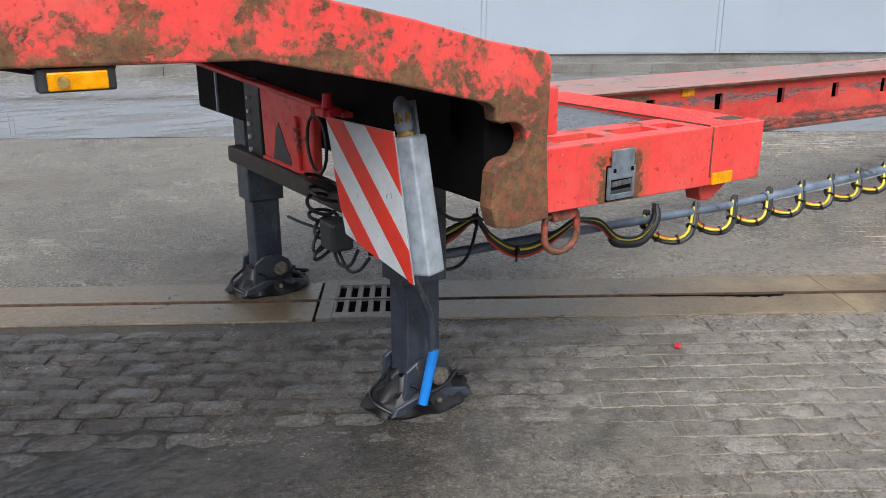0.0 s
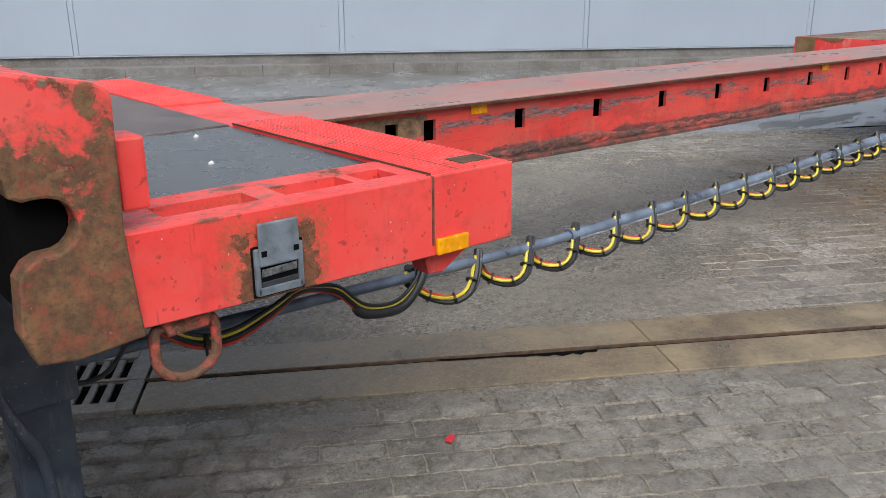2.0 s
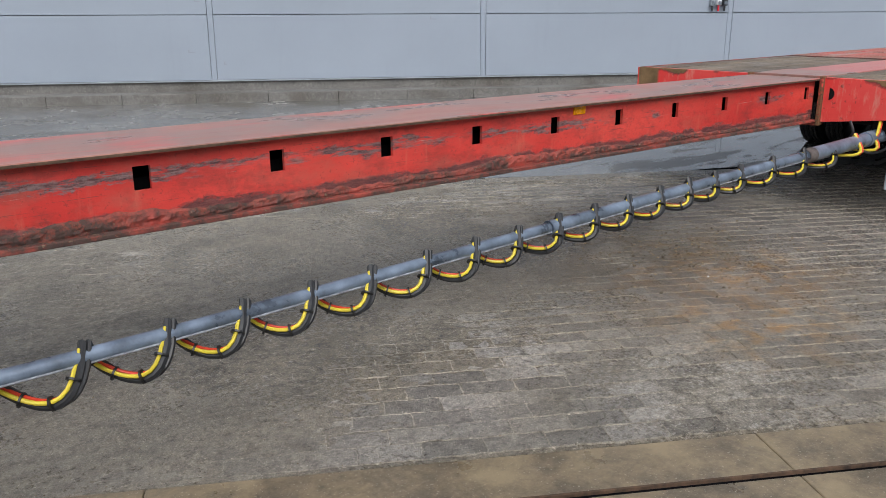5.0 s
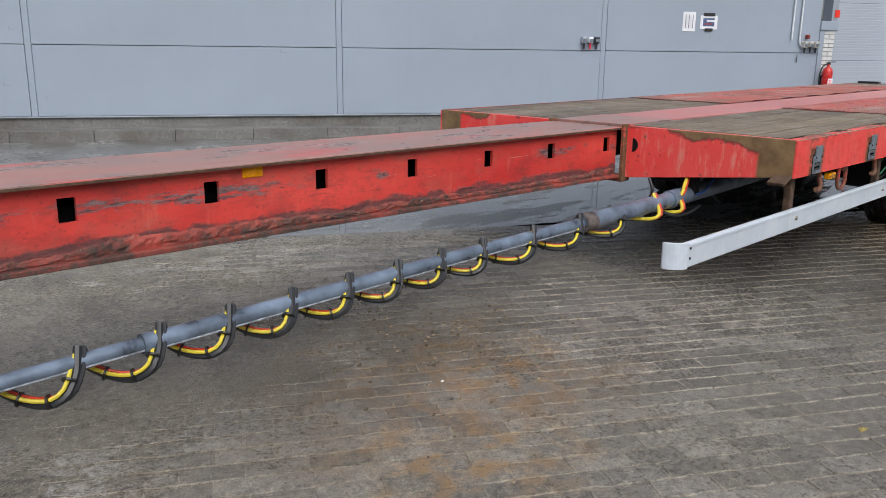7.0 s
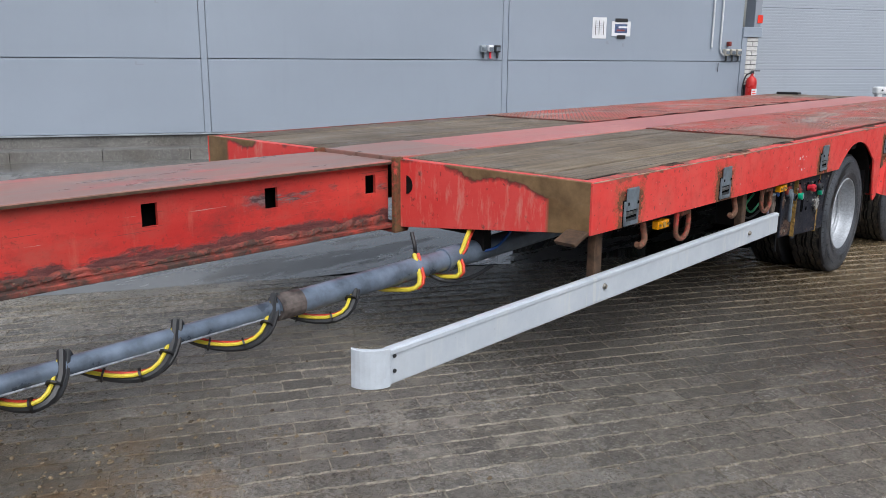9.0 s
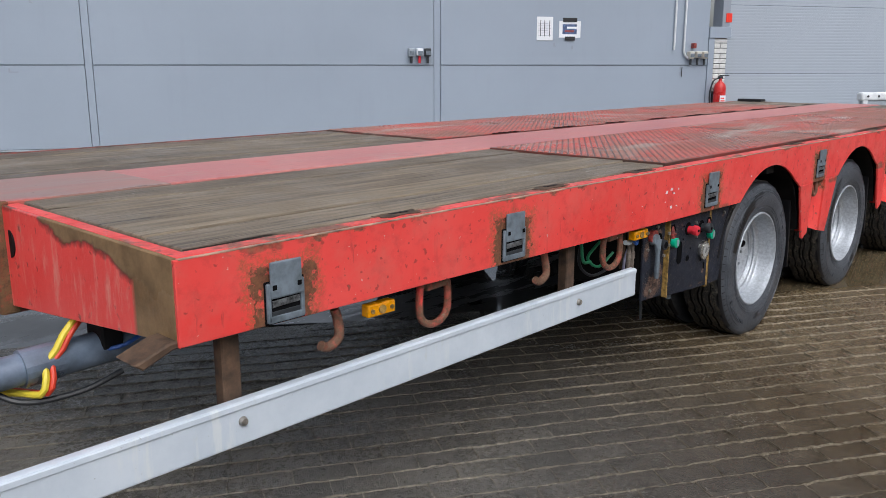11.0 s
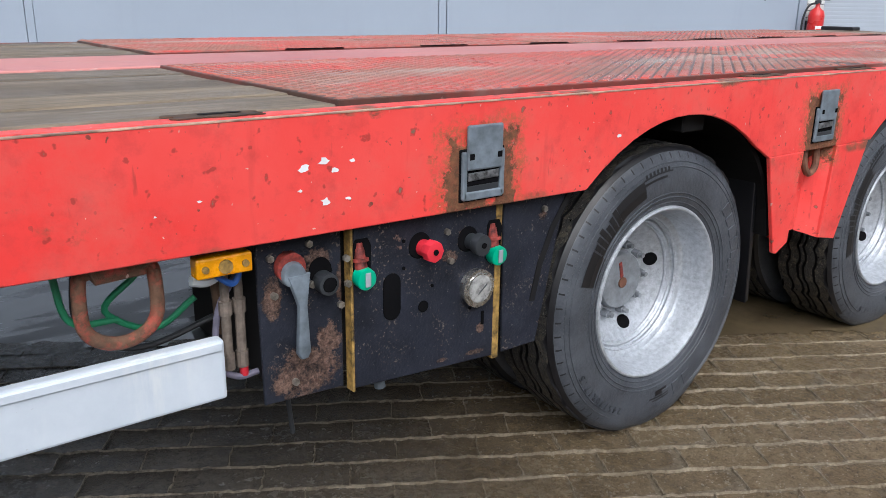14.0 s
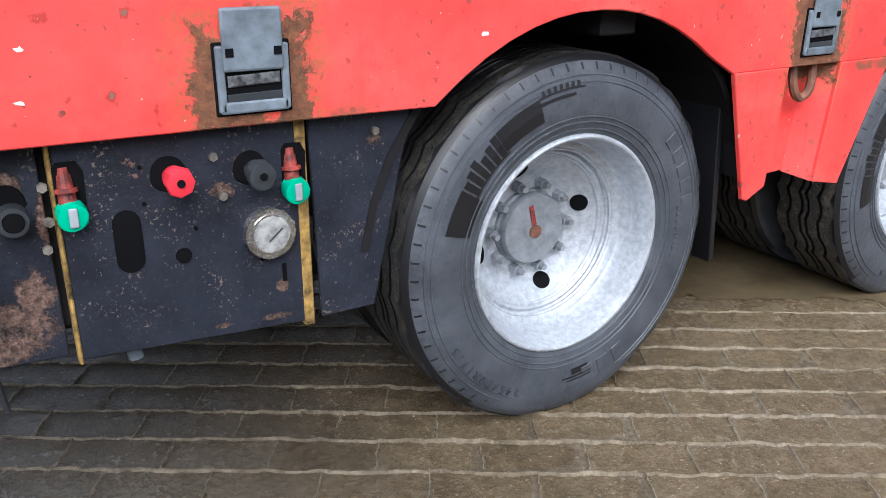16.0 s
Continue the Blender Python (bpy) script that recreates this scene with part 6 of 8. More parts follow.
    def band(a0, a1, r0, r1, n):
        bm = BM()
        vs = []
        for i in range(n + 1):
            a = radians(a0 + (a1 - a0) * i / n)
            vs.append([bm.verts.new((r * math.cos(a), wall_y(r) - d, r * math.sin(a))) for r in (r0, (r0 + r1) / 2, r1) for d in (0, .0006)])
        for i in range(n):
            for p, q in ((1, 3), (3, 5), (0, 1), (5, 4)):
                bm.faces.new((vs[i][p], vs[i][q], vs[i + 1][q], vs[i + 1][p]))
        for e in (vs[0], vs[-1]):
            bm.faces.new((e[0], e[1], e[3], e[2]))
            bm.faces.new((e[2], e[3], e[5], e[4]))
        bmesh.ops.recalc_face_normals(bm, faces=bm.faces)
        return mesh_of(bm, "black_patch", M_RUBBERB)
    patches.append(band(149, 165, .264, .322, 4))
    patches.append(band(109, 128.2, .287, .333, 6))
    for q in range(6):
        patches.append(band(128.5 + 3.4 * q, 131.1 + 3.4 * q, .285 - .004 * (q % 2), .333 - .006 * (q % 3), 1))
    patches.append(band(94, 111, .318, .324, 6))
    patches.append(band(90, 109, .331, .335, 6))
    for q in range(7):
        patches.append(band(92 + 2.4 * q, 93.2 + 2.4 * q, .334, .345, 1))
    patches.append(band(127, 149, .280, .284, 6))
    patches.append(band(273, 282, .286, .300, 3))
    patches.append(band(268, 283, .303, .307, 5))
    patches.append(band(270, 283, .311, .3145, 5))
    return tyre, marks, rim, hub, nut, hole, cap, patches


TYRE, MARKS, RIMM, HUBM, NUT, HOLE, CAP, PATCH = build_wheel_meshes()


def arc_text(body, r, a_mid, size, parent, material):
    """Raised letters along the sidewall."""
    step = size * .80 / r
    a = a_mid + step * (len(body) - 1) / 2
    for ch in body:
        if ch != " ":
            m = Matrix.Rotation(-(a - math.pi / 2), 4, 'Y') @ Matrix.Translation((0, .0005, r)) @ Matrix.Rotation(radians(90), 4, 'X')
            text(ch, size, m, material, "raised_letter", parent, .0018)
        a -= step




def build_wheel(x, y, flip, twist, detail):
    at = Matrix.Translation((x, y, .380)) @ (Matrix.Rotation(math.pi, 4, 'Z') if flip else Matrix.Identity(4))
    w = part("wheel", RIMM, None, trailer, "silver dished truck wheel with twin black tyres", at=at)
    part("tyre", TYRE, None, w)
    part("inner_tyre", TYRE, None, w, at=Matrix.Translation((0, .275, 0)))
    bm = BM()
    cyl(bm, (0, .21, 0), (0, .5, 0), .2, seg=32)
    part("brake_drum", bm, M_DARK, w)
    h = part("hub", HUBM, None, w)
    if detail:
        part("shoulder_tread", MARKS, None, w, kind="stuff")
        for rr, yy in ((.353, .0070), (.340, .0032), (.272, .0035), (.261, .0048), (.247, .0095)):
            bm = BM()
            tube(bm, [(rr * math.cos(q * math.pi / 32), yy, rr * math.sin(q * math.pi / 32)) for q in range(64)], .0019, 6, True)
            part("sidewall_ring", bm, M_RUBBER, w, smooth=True)
        for rr, yy, th in ((.189, .103, .0050), (.172, .124, .0042)):
            bm = BM()
            tube(bm, [(rr * math.cos(q * math.pi / 32), yy, rr * math.sin(q * math.pi / 32)) for q in range(64)], th, 6, True)
            part("rim_bead", bm, M_RIM, w, smooth=True)
        part("hub_mark", CAP, None, w, at=Matrix.Translation((0, .132, -.004)))
        bm = BM()
        box(bm, -.006, .006, .1315, .1345, .012, .058, .001, 1, Matrix.Rotation(-.25, 4, 'Y'))
        part("hub_stripe", bm, M_RUSTRED, w)
        for k in range(10):
            part("wheel_nut", NUT, None, w, at=Matrix.Translation((.100 * math.cos(k * math.pi / 5 + twist), .168, .100 * math.sin(k * math.pi / 5 + twist))))
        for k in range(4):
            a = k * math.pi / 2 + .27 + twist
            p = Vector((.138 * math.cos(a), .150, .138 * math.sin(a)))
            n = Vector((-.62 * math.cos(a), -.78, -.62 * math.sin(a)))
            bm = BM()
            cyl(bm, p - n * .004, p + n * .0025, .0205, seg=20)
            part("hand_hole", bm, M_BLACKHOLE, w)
        for q in PATCH:
            part("black_patch", q, None, w, at=Matrix.Rotation(-twist, 4, 'Y'))
    return w


for i, x in enumerate(AXLES):
    w = build_wheel(x + .003, SIDE + .035, False, (0, .5, 1.1)[i], True)
    arc_text("245/70R17.5", .327, radians((228, 262, 297)[i]), .026, w, M_LETTER)
    for a0, n, size, r in ((38, 5, .034, .318), (298, 3, .040, .312), (8, 8, .014, .296)):
        for q in range(n):
            ang = radians(a0 - q * size * 1.15 / r * 57.3)
            bm = BM()
            box(bm, -size * .38, size * .38, -.0016, .004, -size * .5, size * .5, .001, 1)
            part("raised_mark", bm, M_RUBBER, w, at=Matrix.Rotation(-(ang - math.pi / 2) - 0.0, 4, 'Y') @ Matrix.Translation((0, .0, r)))
    build_wheel(x - .006, mirror_y(SIDE + .035), True, .3 * i, False)
    bm = BM()
    cyl(bm, (x, SIDE + .4, .373), (x, FAR - .4, .373), .06, seg=16)
    part("axle", bm, M_DARK, trailer)


# ---- aluminium side guard rail ----
def build_side_guard():
    y = SIDE + .03
    bm = BM()
    box(bm, 8.10, 11.058, y, y + .03, .441, .552, .006, 2)
    g = part("side_guard", bm, M_ALU, trailer, "pale aluminium side guard rail")
    bm = BM()
    box(bm, 8.10, 11.053, y - .004, y + .001, .533, .549, .002)
    part("guard_ridge", bm, M_ALU, g)
    bm = BM()
    out = []
    for i in range(9):
        a = radians(90 * i / 8)
        out.append((8.098 - .080 * math.sin(a), y - .004 + .080 * (1 - math.cos(a))))
    inn = [(px + .012 * (1 if i > 0 else 0), py + .012) for i, (px, py) in enumerate(out)]
    prism(bm, out + inn[::-1], .438, .557, .002, axis='z')
    part("end_cap", bm, M_CAP, g, "bent pale grey end cap")
    for x, z in ((8.117, .528), (8.117, .482), (9.262, .502), (10.662, .498)):
        bm = BM()
        cyl(bm, (x, y + .002, z), (x, y - (.010 if x > 9 else .004), z), .013 if x > 9 else .006, .009 if x > 9 else .006, seg=14)
        part("bolt", bm, M_BOLT if x > 9 else M_PLASTICD, g)
    for x in (9.235, 10.625):
        bm = BM()
        box(bm, x, x + .05, y + .031, y + .07, .47, .76, .004)
        part("guard_stay", bm, M_RUSTD, g, "rusty upright stay")


build_side_guard()
bm = BM()
prism(bm, [(9.02, .70), (9.09, .728), (9.20, .738), (9.20, .752), (9.08, .745), (9.0, .716)], SIDE + .01, SIDE + .10, .004)
part("rope_cleat", bm, M_RUSTD, trailer)
ring(9.935, SIDE + .05, .715, .118, .132, .0115)
ring(10.898, SIDE + .05, .71, .118, .130, .0115)
hook(9.555, SIDE + .04, .715)
hook(10.455, SIDE + .04, .715)
for x in (9.655, 11.015):
    bm = BM()
    box(bm, x, x + .098, SIDE + .02, SIDE + .05, .668, .703, .004, 2)
    lm = part("side_marker_lamp", bm, M_AMBER, trailer, "amber side marker lamp")
    for dx in (.014, .049, .084):
        bm = BM()
        cyl(bm, (x + dx, SIDE + .015, .685), (x + dx, SIDE + .021, .685), .006 if dx != .049 else .012, seg=12)
        part("lens_detail", bm, M_YELWORN, lm)


# ---- steering and brake line pipe with coiled hoses ----
PIPE = [(1.74, 2.52, .500), (2.6, 2.5, .484), (3.4, 2.5, .458), (4.2, 2.5, .460), (5.2, 2.5, .478), (6.2, 2.5, .500), (7.2, 2.5, .522), (8.2, 2.5, .538), (9.0, 2.5, .552), (10.6, 2.5, .60)]


def pipe_at(x):
    for a, b in zip(PIPE, PIPE[1:]):
        if x <= b[0]:
            t = (x - a[0]) / (b[0] - a[0])
            return Vector((x, a[1] + (b[1] - a[1]) * t, a[2] + (b[2] - a[2]) * t))
    return Vector((x, PIPE[-1][1], PIPE[-1][2]))


def pipe_radius(x):
    return .0185 if x < 3.7 else .0235 if x < 5.9 else .029 if x < 8.15 else .043 if x < 9.0 else .048


M_IRONPIPE = paint("rusty_collar", (0.15, 0.125, 0.115), 0.6, 0.1, 0.42, 18, 0.3, 60)


def build_pipe():
    first = None
    for a, b in ((1.74, 3.72), (3.7, 5.92), (5.9, 8.16), (8.14, 9.0), (8.98, 10.6)):
        bm = BM()
        n = max(4, int((b - a) / .25))
        tube(bm, [pipe_at(a + (b - a) * i / n) for i in range(n + 1)], pipe_radius((a + b) / 2), 20)
        ob = part("telescopic_pipe", bm, M_PIPE, trailer, "blue-grey telescopic line pipe", smooth=True)
        if 3.8 < b < 8.5:
            # rib along the outer side, its pale colour standing in for a highlight
            r_ = pipe_radius((a + b) / 2)
            bm = BM()
            tube(bm, [pipe_at(a + .05 + (b - a - .06) * i / n) + Vector((0, -r_ * .80, -r_ * .62)) for i in range(n + 1)], .0042, 6)
            part("pipe_rib", bm, M_PIPELINE, ob)
        bm = BM()
        e = pipe_at(a)
        cyl(bm, e, pipe_at(a + (.10 if a > 8 else .03)), pipe_radius(a + .1) + .003, seg=20)
        part("pipe_collar", bm, M_IRONPIPE if 8 < a < 8.5 else M_PIPE, ob, "brown rusty collar" if 8 < a < 8.5 else "")
    bm = BM()
    box(bm, 9.18, 9.24, 2.45, 2.55, .56, .70, .006)
    part("pipe_bracket", bm, M_DARK, trailer)


build_pipe()
COILS = [2.90, 3.21, 3.475, 3.73, 3.985, 4.23, 4.475, 4.725, 4.97, 5.225, 5.47, 5.71, 5.955, 6.195, 6.44, 6.69, 6.93, 7.17, 7.42, 7.765, 8.13, 8.49]


def loop_point(k, s, lag=0.0):
    """One hanging turn of the hose bundle: it crosses over the pipe at each coil and sags between."""
    x0, x1 = COILS[k], COILS[k + 1]
    ang = 2 * math.pi * (s + lag)
    p = pipe_at(x0 + (x1 - x0) * s)
    r = pipe_radius(p.x)
    drop = .108 - .036 * max(0.0, min(1.0, (p.x - 3.6) / 3.4)) + r + .012 + .12 * max(0, (x1 - x0) - .26)
    u = math.sin(math.pi * s ** 1.12) ** 0.66
    return Vector((p.x, p.y + (r + .020) * math.sin(ang), p.z + r + .012 - drop * u))


def build_hoses():
    kinds = (("black_hose", M_CABK, .0125, 0.0, (.004, -.006)), ("yellow_hose", M_CABY, .0064, 0.0, (-.008, .010)), ("red_hose", M_CABR, .0055, .0, (.006, .012)), ("black_cable", M_CABK, .0095, .0, (.021, -.004)))
    bundle = thing_part = None
    for name, m, r, lag, (dx, dz) in kinds:
        pts = []
        for k in range(len(COILS) - 1):
            for i in range(14):
                s = i / 14
                p = loop_point(k, s, lag)
                c = pipe_at(p.x)
                out = Vector((0, p.y - c.y, p.z - c.z))
                out = out.normalized() if out.length > 1e-6 else Vector((0, 0, 1))
                pts.append(p + Vector((dx, -.006 if name == "yellow_hose" else 0, 0)) - out * dz)
        bm = BM()
        tube(bm, pts, r, 7)
        ob = part(name, bm, m, trailer if bundle is None else bundle, "spiral bundle of black, yellow and red air hoses" if bundle is None else "", smooth=True)
        bundle = bundle or ob
    for k in range(len(COILS) - 1):
        for s in (.13, .38, .62, .86):
            p = loop_point(k, s)
            q = loop_point(k, s + .03)
            bm = BM()
            d = (q - p).normalized() * .003
            cyl(bm, p - d - Vector((.004, 0, -.004)), p + d - Vector((.004, 0, -.004)), .0225, seg=10)
            part("cable_tie", bm, M_TIE, bundle)
    # last two turns without the black sleeve, then up into the deck
    for name, m, r, dy, dx in (("yellow_hose", M_CABY, .0095, 0, 0), ("red_hose", M_CABR, .008, -.004, .017)):
        pts = []
        for x0, x1 in ((COILS[-1], 8.815), (8.815, 9.04)):
            for i in range(12):
                q = i / 12
                if x1 < 8.9 and q < .25:
                    continue
                p = pipe_at(x0 + (x1 - x0) * (1.5 * q if q < .5 else .5 + .5 * q))
                rr = pipe_radius(p.x) + .012
                pts.append(Vector((p.x + dx, p.y + dy + (rr + .01) * math.sin(2 * math.pi * q), p.z + rr - (2 * rr + .014) * math.sin(math.pi * q) ** .7)))
        e = pts[-1]
        pts += smooth_curve([e + Vector((.03, -.005, .035)), e + Vector((.055, 0, .07)), e + Vector((.09, .01, .10)), e + Vector((.13, .03, .12))], 4)
        bm = BM()
        tube(bm, pts, r, 8)
        part(name, bm, m, bundle, smooth=True)
    bm = BM()
    tube(bm, smooth_curve([(8.86, 2.56, .68), (8.85, 2.53, .62), (8.88, 2.55, .54), (8.96, 2.47, .475), (9.1, 2.44, .47), (9.22, 2.43, .50)], 6), .0085, 8)
    part("black_cable", bm, M_CABK, bundle, smooth=True)
    bm = BM()
    tube(bm, smooth_curve([(9.42, 2.44, .69), (9.33, 2.43, .62), (9.24, 2.43, .575), (9.18, 2.47, .56)], 6), .006, 7)
    part("blue_hose", bm, M_CABB, bundle, smooth=True)
    # slack at the front, under the platform
    for name, m, r, dz in (("black_hose", M_CABK, .0085, 0), ("yellow_hose", M_CABY, .0058, .011), ("red_hose", M_CABR, .0055, -.010), ("black_cable", M_CABK, .0065, .018)):
        bm = BM()
        tube(bm, smooth_curve([(2.95, 2.5, .52 + dz), (2.91, 2.46, .465 + dz), (2.81, 2.44, .415 + dz), (2.69, 2.44, .43 + dz * 1.2), (2.61, 2.46, .505 + dz), (2.545, 2.47, .530 + dz * .6), (2.46, 2.45, .545 + dz * .6), (2.37, 2.44, .510 + dz), (2.25, 2.44, .470 + dz * 1.3), (2.145, 2.44, .483 + dz * 1.3), (2.05, 2.44, .548 + dz), (1.985, 2.44, .628 + dz * .3), (1.90, 2.445, .594 + dz * 1.4), (1.81, 2.46, .556 + dz * 1.6), (1.72, 2.50, .53 + dz), (1.62, 2.56, .54)], 6), r, 8)
        part(name, bm, m, bundle, smooth=True)
    bm = BM()
    tube(bm, smooth_curve([(2.955, 2.49, .535), (2.925, 2.46, .470), (2.83, 2.44, .408), (2.70, 2.44, .418), (2.655, 2.45, .445)], 6), [.012] * 2 + [.017] * 21 + [.013] * 2, 10)
    part("hose_sleeve", bm, M_CABK, bundle, "thick black sleeve", smooth=True)
    for pts in ([(1.99, 2.43, .645), (1.975, 2.425, .60), (1.93, 2.40, .53), (1.875, 2.39, .492), (1.80, 2.39, .50), (1.72, 2.42, .56), (1.64, 2.5, .60)], [(2.01, 2.43, .628), (1.965, 2.42, .645), (1.90, 2.40, .650), (1.83, 2.38, .675), (1.775, 2.37, .72), (1.72, 2.38, .78), (1.66, 2.42, .80)]):
        bm = BM()
        tube(bm, smooth_curve(pts, 6), .0065, 8)
        part("black_cable", bm, M_CABK, bundle, smooth=True)
    for x, z in ((1.985, .632), (2.165, .484)):
        bm = BM()
        cyl(bm, (x - .006, 2.44, z), (x + .006, 2.44, z), .021, seg=10)
        box(bm, x - .003, x + .003, 2.43, 2.437, z - .042 if z < .5 else z + .01, z - .01 if z < .5 else z + .042)
        part("cable_tie", bm, M_TIE, bundle)


build_hoses()


M_MOUNT = red_steel("mount_paint", rust=0.635, patch=6.0, soft=0.02, brown=(0.07, 0.045, 0.04), worn=(0.15, 0.08, 0.06), chips=0.64, grime=0.5)


# ---- landing gear ----
def build_leg(y, near):
    x = 1.735
    bm = BM()
    box(bm, x - .085, x + .085, y - .075, y + .075, .46, 1.12, .008, 2)
    leg = part("landing_leg", bm, M_BLACKSTEEL, trailer, "blue-black steel landing leg on a rubber-wrapped foot")
    bm = BM()
    box(bm, x - .066, x + .066, y - .058, y + .058, .10, .47, .008, 2)
    part("inner_leg", bm, M_BLACKSTEEL, leg)
    for c0, c1 in ((y - .085, y - .068), (y + .068, y + .085)):
        bm = BM()
        prism(bm, [(x - .10, .05), (x + .10, .05), (x + .085, .16), (x + .04, .19), (x - .04, .19), (x - .085, .16)], c0, c1, .004)
        part("foot_cheek", bm, M_BLACKSTEEL, leg)
    bm = BM()
    cyl(bm, (x + .03, y - .11, .13), (x + .03, y + .11, .13), .020, seg=18)
    cyl(bm, (x + .03, y - .118, .13), (x + .03, y - .108, .13), .032, seg=18)
    part("foot_pin", bm, M_BOLT, leg)
    # worn rubber wrapped round the shoe
    rnd = random.Random(5 if near else 8)
    bm = BM()
    n = 44
    rings = []
    for j, (rr, z) in enumerate(((.070, .125), (.098, .120), (.115, .085), (.150, .055), (.178, .036), (.188, .016), (.184, .004))):
        row = []
        for i in range(n):
            a = 2 * math.pi * i / n
            fold = .05 * math.sin(5 * a + j * 1.3) + .035 * math.sin(11 * a - j)
            k = 1 + (fold + rnd.uniform(-.02, .02)) * min(1, .3 + .2 * j)
            row.append(bm.verts.new((x + .01 + rr * k * 1.08 * math.cos(a), y + rr * k * .74 * math.sin(a), max(.003, z + .014 * math.sin(7 * a + j * 2) * (j < 5) + rnd.uniform(-.003, .003) * (j < 5)))))
        rings.append(row)
    for A, B in zip(rings, rings[1:]):
        for i in range(n):
            bm.faces.new((A[i], A[(i + 1) % n], B[(i + 1) % n], B[i]))
    part("foot_cover", bm, M_RUBBERB, leg, "torn black rubber foot cover", smooth=True)
    bm = BM()
    prism(bm, [(x - .16, .02), (x + .17, .02), (x + .15, .05), (x + .06, .075), (x - .05, .075), (x - .14, .05)], y - .11, y - .095, .004)
    part("shoe_plate", bm, M_BLACKSTEEL, leg)
    for pts in ([(-.15, -.09, .03), (-.185, -.04, .055), (-.17, .02, .07), (-.10, .04, .11)], [(.12, -.08, .10), (.19, -.05, .075), (.215, .02, .045), (.15, .06, .03)], [(-.08, -.10, .12), (-.02, -.125, .09), (.05, -.12, .10), (.11, -.09, .12)]):
        bm = BM()
        tube(bm, smooth_curve([(x + a, y + b, c) for a, b, c in pts], 5), .007, 7)
        part("rubber_strap", bm, M_RUBBERB, leg, smooth=True)
    bm = BM()
    cyl(bm, (x + .02, y - .128, .045), (x + .02, y - .118, .045), .010, seg=10)
    part("shoe_bolt", bm, M_BOLT, leg)
    return leg


LEGN = build_leg(2.45, True)
LEGF = build_leg(3.84, False)
bm = BM()
box(bm, 1.57, 1.64, 2.5, 3.78, .665, .735, .006)
part("leg_cross_brace", bm, M_BROWNBAR, trailer)
bm = BM()
prism(bm, [(2.93, .735), (3.40, .735), (3.42, 1.03), (2.92, 1.01)], 1.60, 1.64, .006, axis='x')
gearbox = part("leg_mount", bm, M_MOUNT, trailer, "chipped red landing gear mount")
bm = BM()
prism(bm, [(3.02, .736), (3.10, .736), (3.06, .95), (3.04, .95)], 1.585, 1.5995, .003, axis='x')
part("mount_rib", bm, M_MOUNT, gearbox)
bm = BM()
prism(bm, [(3.12, .752), (3.30, .752), (3.285, .80), (3.262, .872), (3.232, .905), (3.205, .868), (3.17, .815), (3.14, .79)], 1.5972, 1.5995, axis='x')
part("bare_patch", bm, M_BARETRI, gearbox, "patch of bare grey steel")
bm = BM()
box(bm, 1.588, 1.5995, 2.935, 3.395, .736, .752, .003)
part("mount_foot", bm, M_MOUNT, gearbox)
bm = BM()
box(bm, 1.60, 1.66, 3.43, 3.60, .70, 1.06, .005)
part("leg_channel", bm, M_BLACKCHANNEL, trailer)
for k in range(5):
    bm = BM()
    cyl(bm, (1.590, 3.55, .75 + .055 * k), (1.601, 3.55, .75 + .055 * k), .0105, seg=6)
    part("channel_bolt", bm, M_CAP, trailer)
# crank rod with its blue sleeve
bm = BM()
tube(bm, [(1.694, 2.30, .985), (1.664, 2.30, .87), (1.633, 2.30, .745), (1.626, 2.30, .60)], .011, 10)
crank = part("crank_rod", bm, M_BLACKSTEEL, trailer, "black crank rod with a blue grip", smooth=True)
bm = BM()
tube(bm, smooth_curve([(1.624, 2.30, .62), (1.645, 2.30, .52), (1.70, 2.30, .38), (1.712, 2.30, .25)], 6), .013, 10)
part("crank_arm", bm, M_BLACKSTEEL, crank, smooth=True)
bm = BM()
tube(bm, [(1.718, 2.30, .255), (1.668, 2.295, .07)], .017, 14)
part("grip", bm, M_BLUE, crank, "bright blue sleeve", smooth=True)
for dx in (-.014, .020):
    bm = BM()
    tube(bm, smooth_curve([(1.690 + dx, 2.30, 1.035), (1.680 + dx, 2.30, 1.005), (1.688 + dx, 2.30, .962), (1.702 + dx, 2.30, .962), (1.712 + dx, 2.30, 1.0), (1.704 + dx, 2.30, 1.035)], 4), .0055, 8)
    part("shackle", bm, M_BROWNBAR, crank, "dark steel shackle", smooth=True)
    bm = BM()
    cyl(bm, (1.680 + dx, 2.30, 1.037), (1.714 + dx, 2.30, 1.037), .0085, seg=10)
    part("shackle_pin", bm, M_BROWNBAR, crank)
bm = BM()
cyl(bm, (1.694, 2.30, .955), (1.690, 2.30, .99), .017, seg=14)
part("crank_joint", bm, M_BLACKSTEEL, crank)
bm = BM()
box(bm, 1.664, 1.730, 2.369, 2.3735, .764, .865, .001)
tp = part("type_plate", bm, M_BLUEPL, LEGN, "small blue and white type plate")
for z, x0 in ((.772, 1.674), (.793, 1.69), (.814, 1.674), (.842, 1.70)):
    bm = BM()
    box(bm, x0, 1.722, 2.366, 2.3685, z, z + .008)
    part("print_bar", bm, M_PAPER, tp)
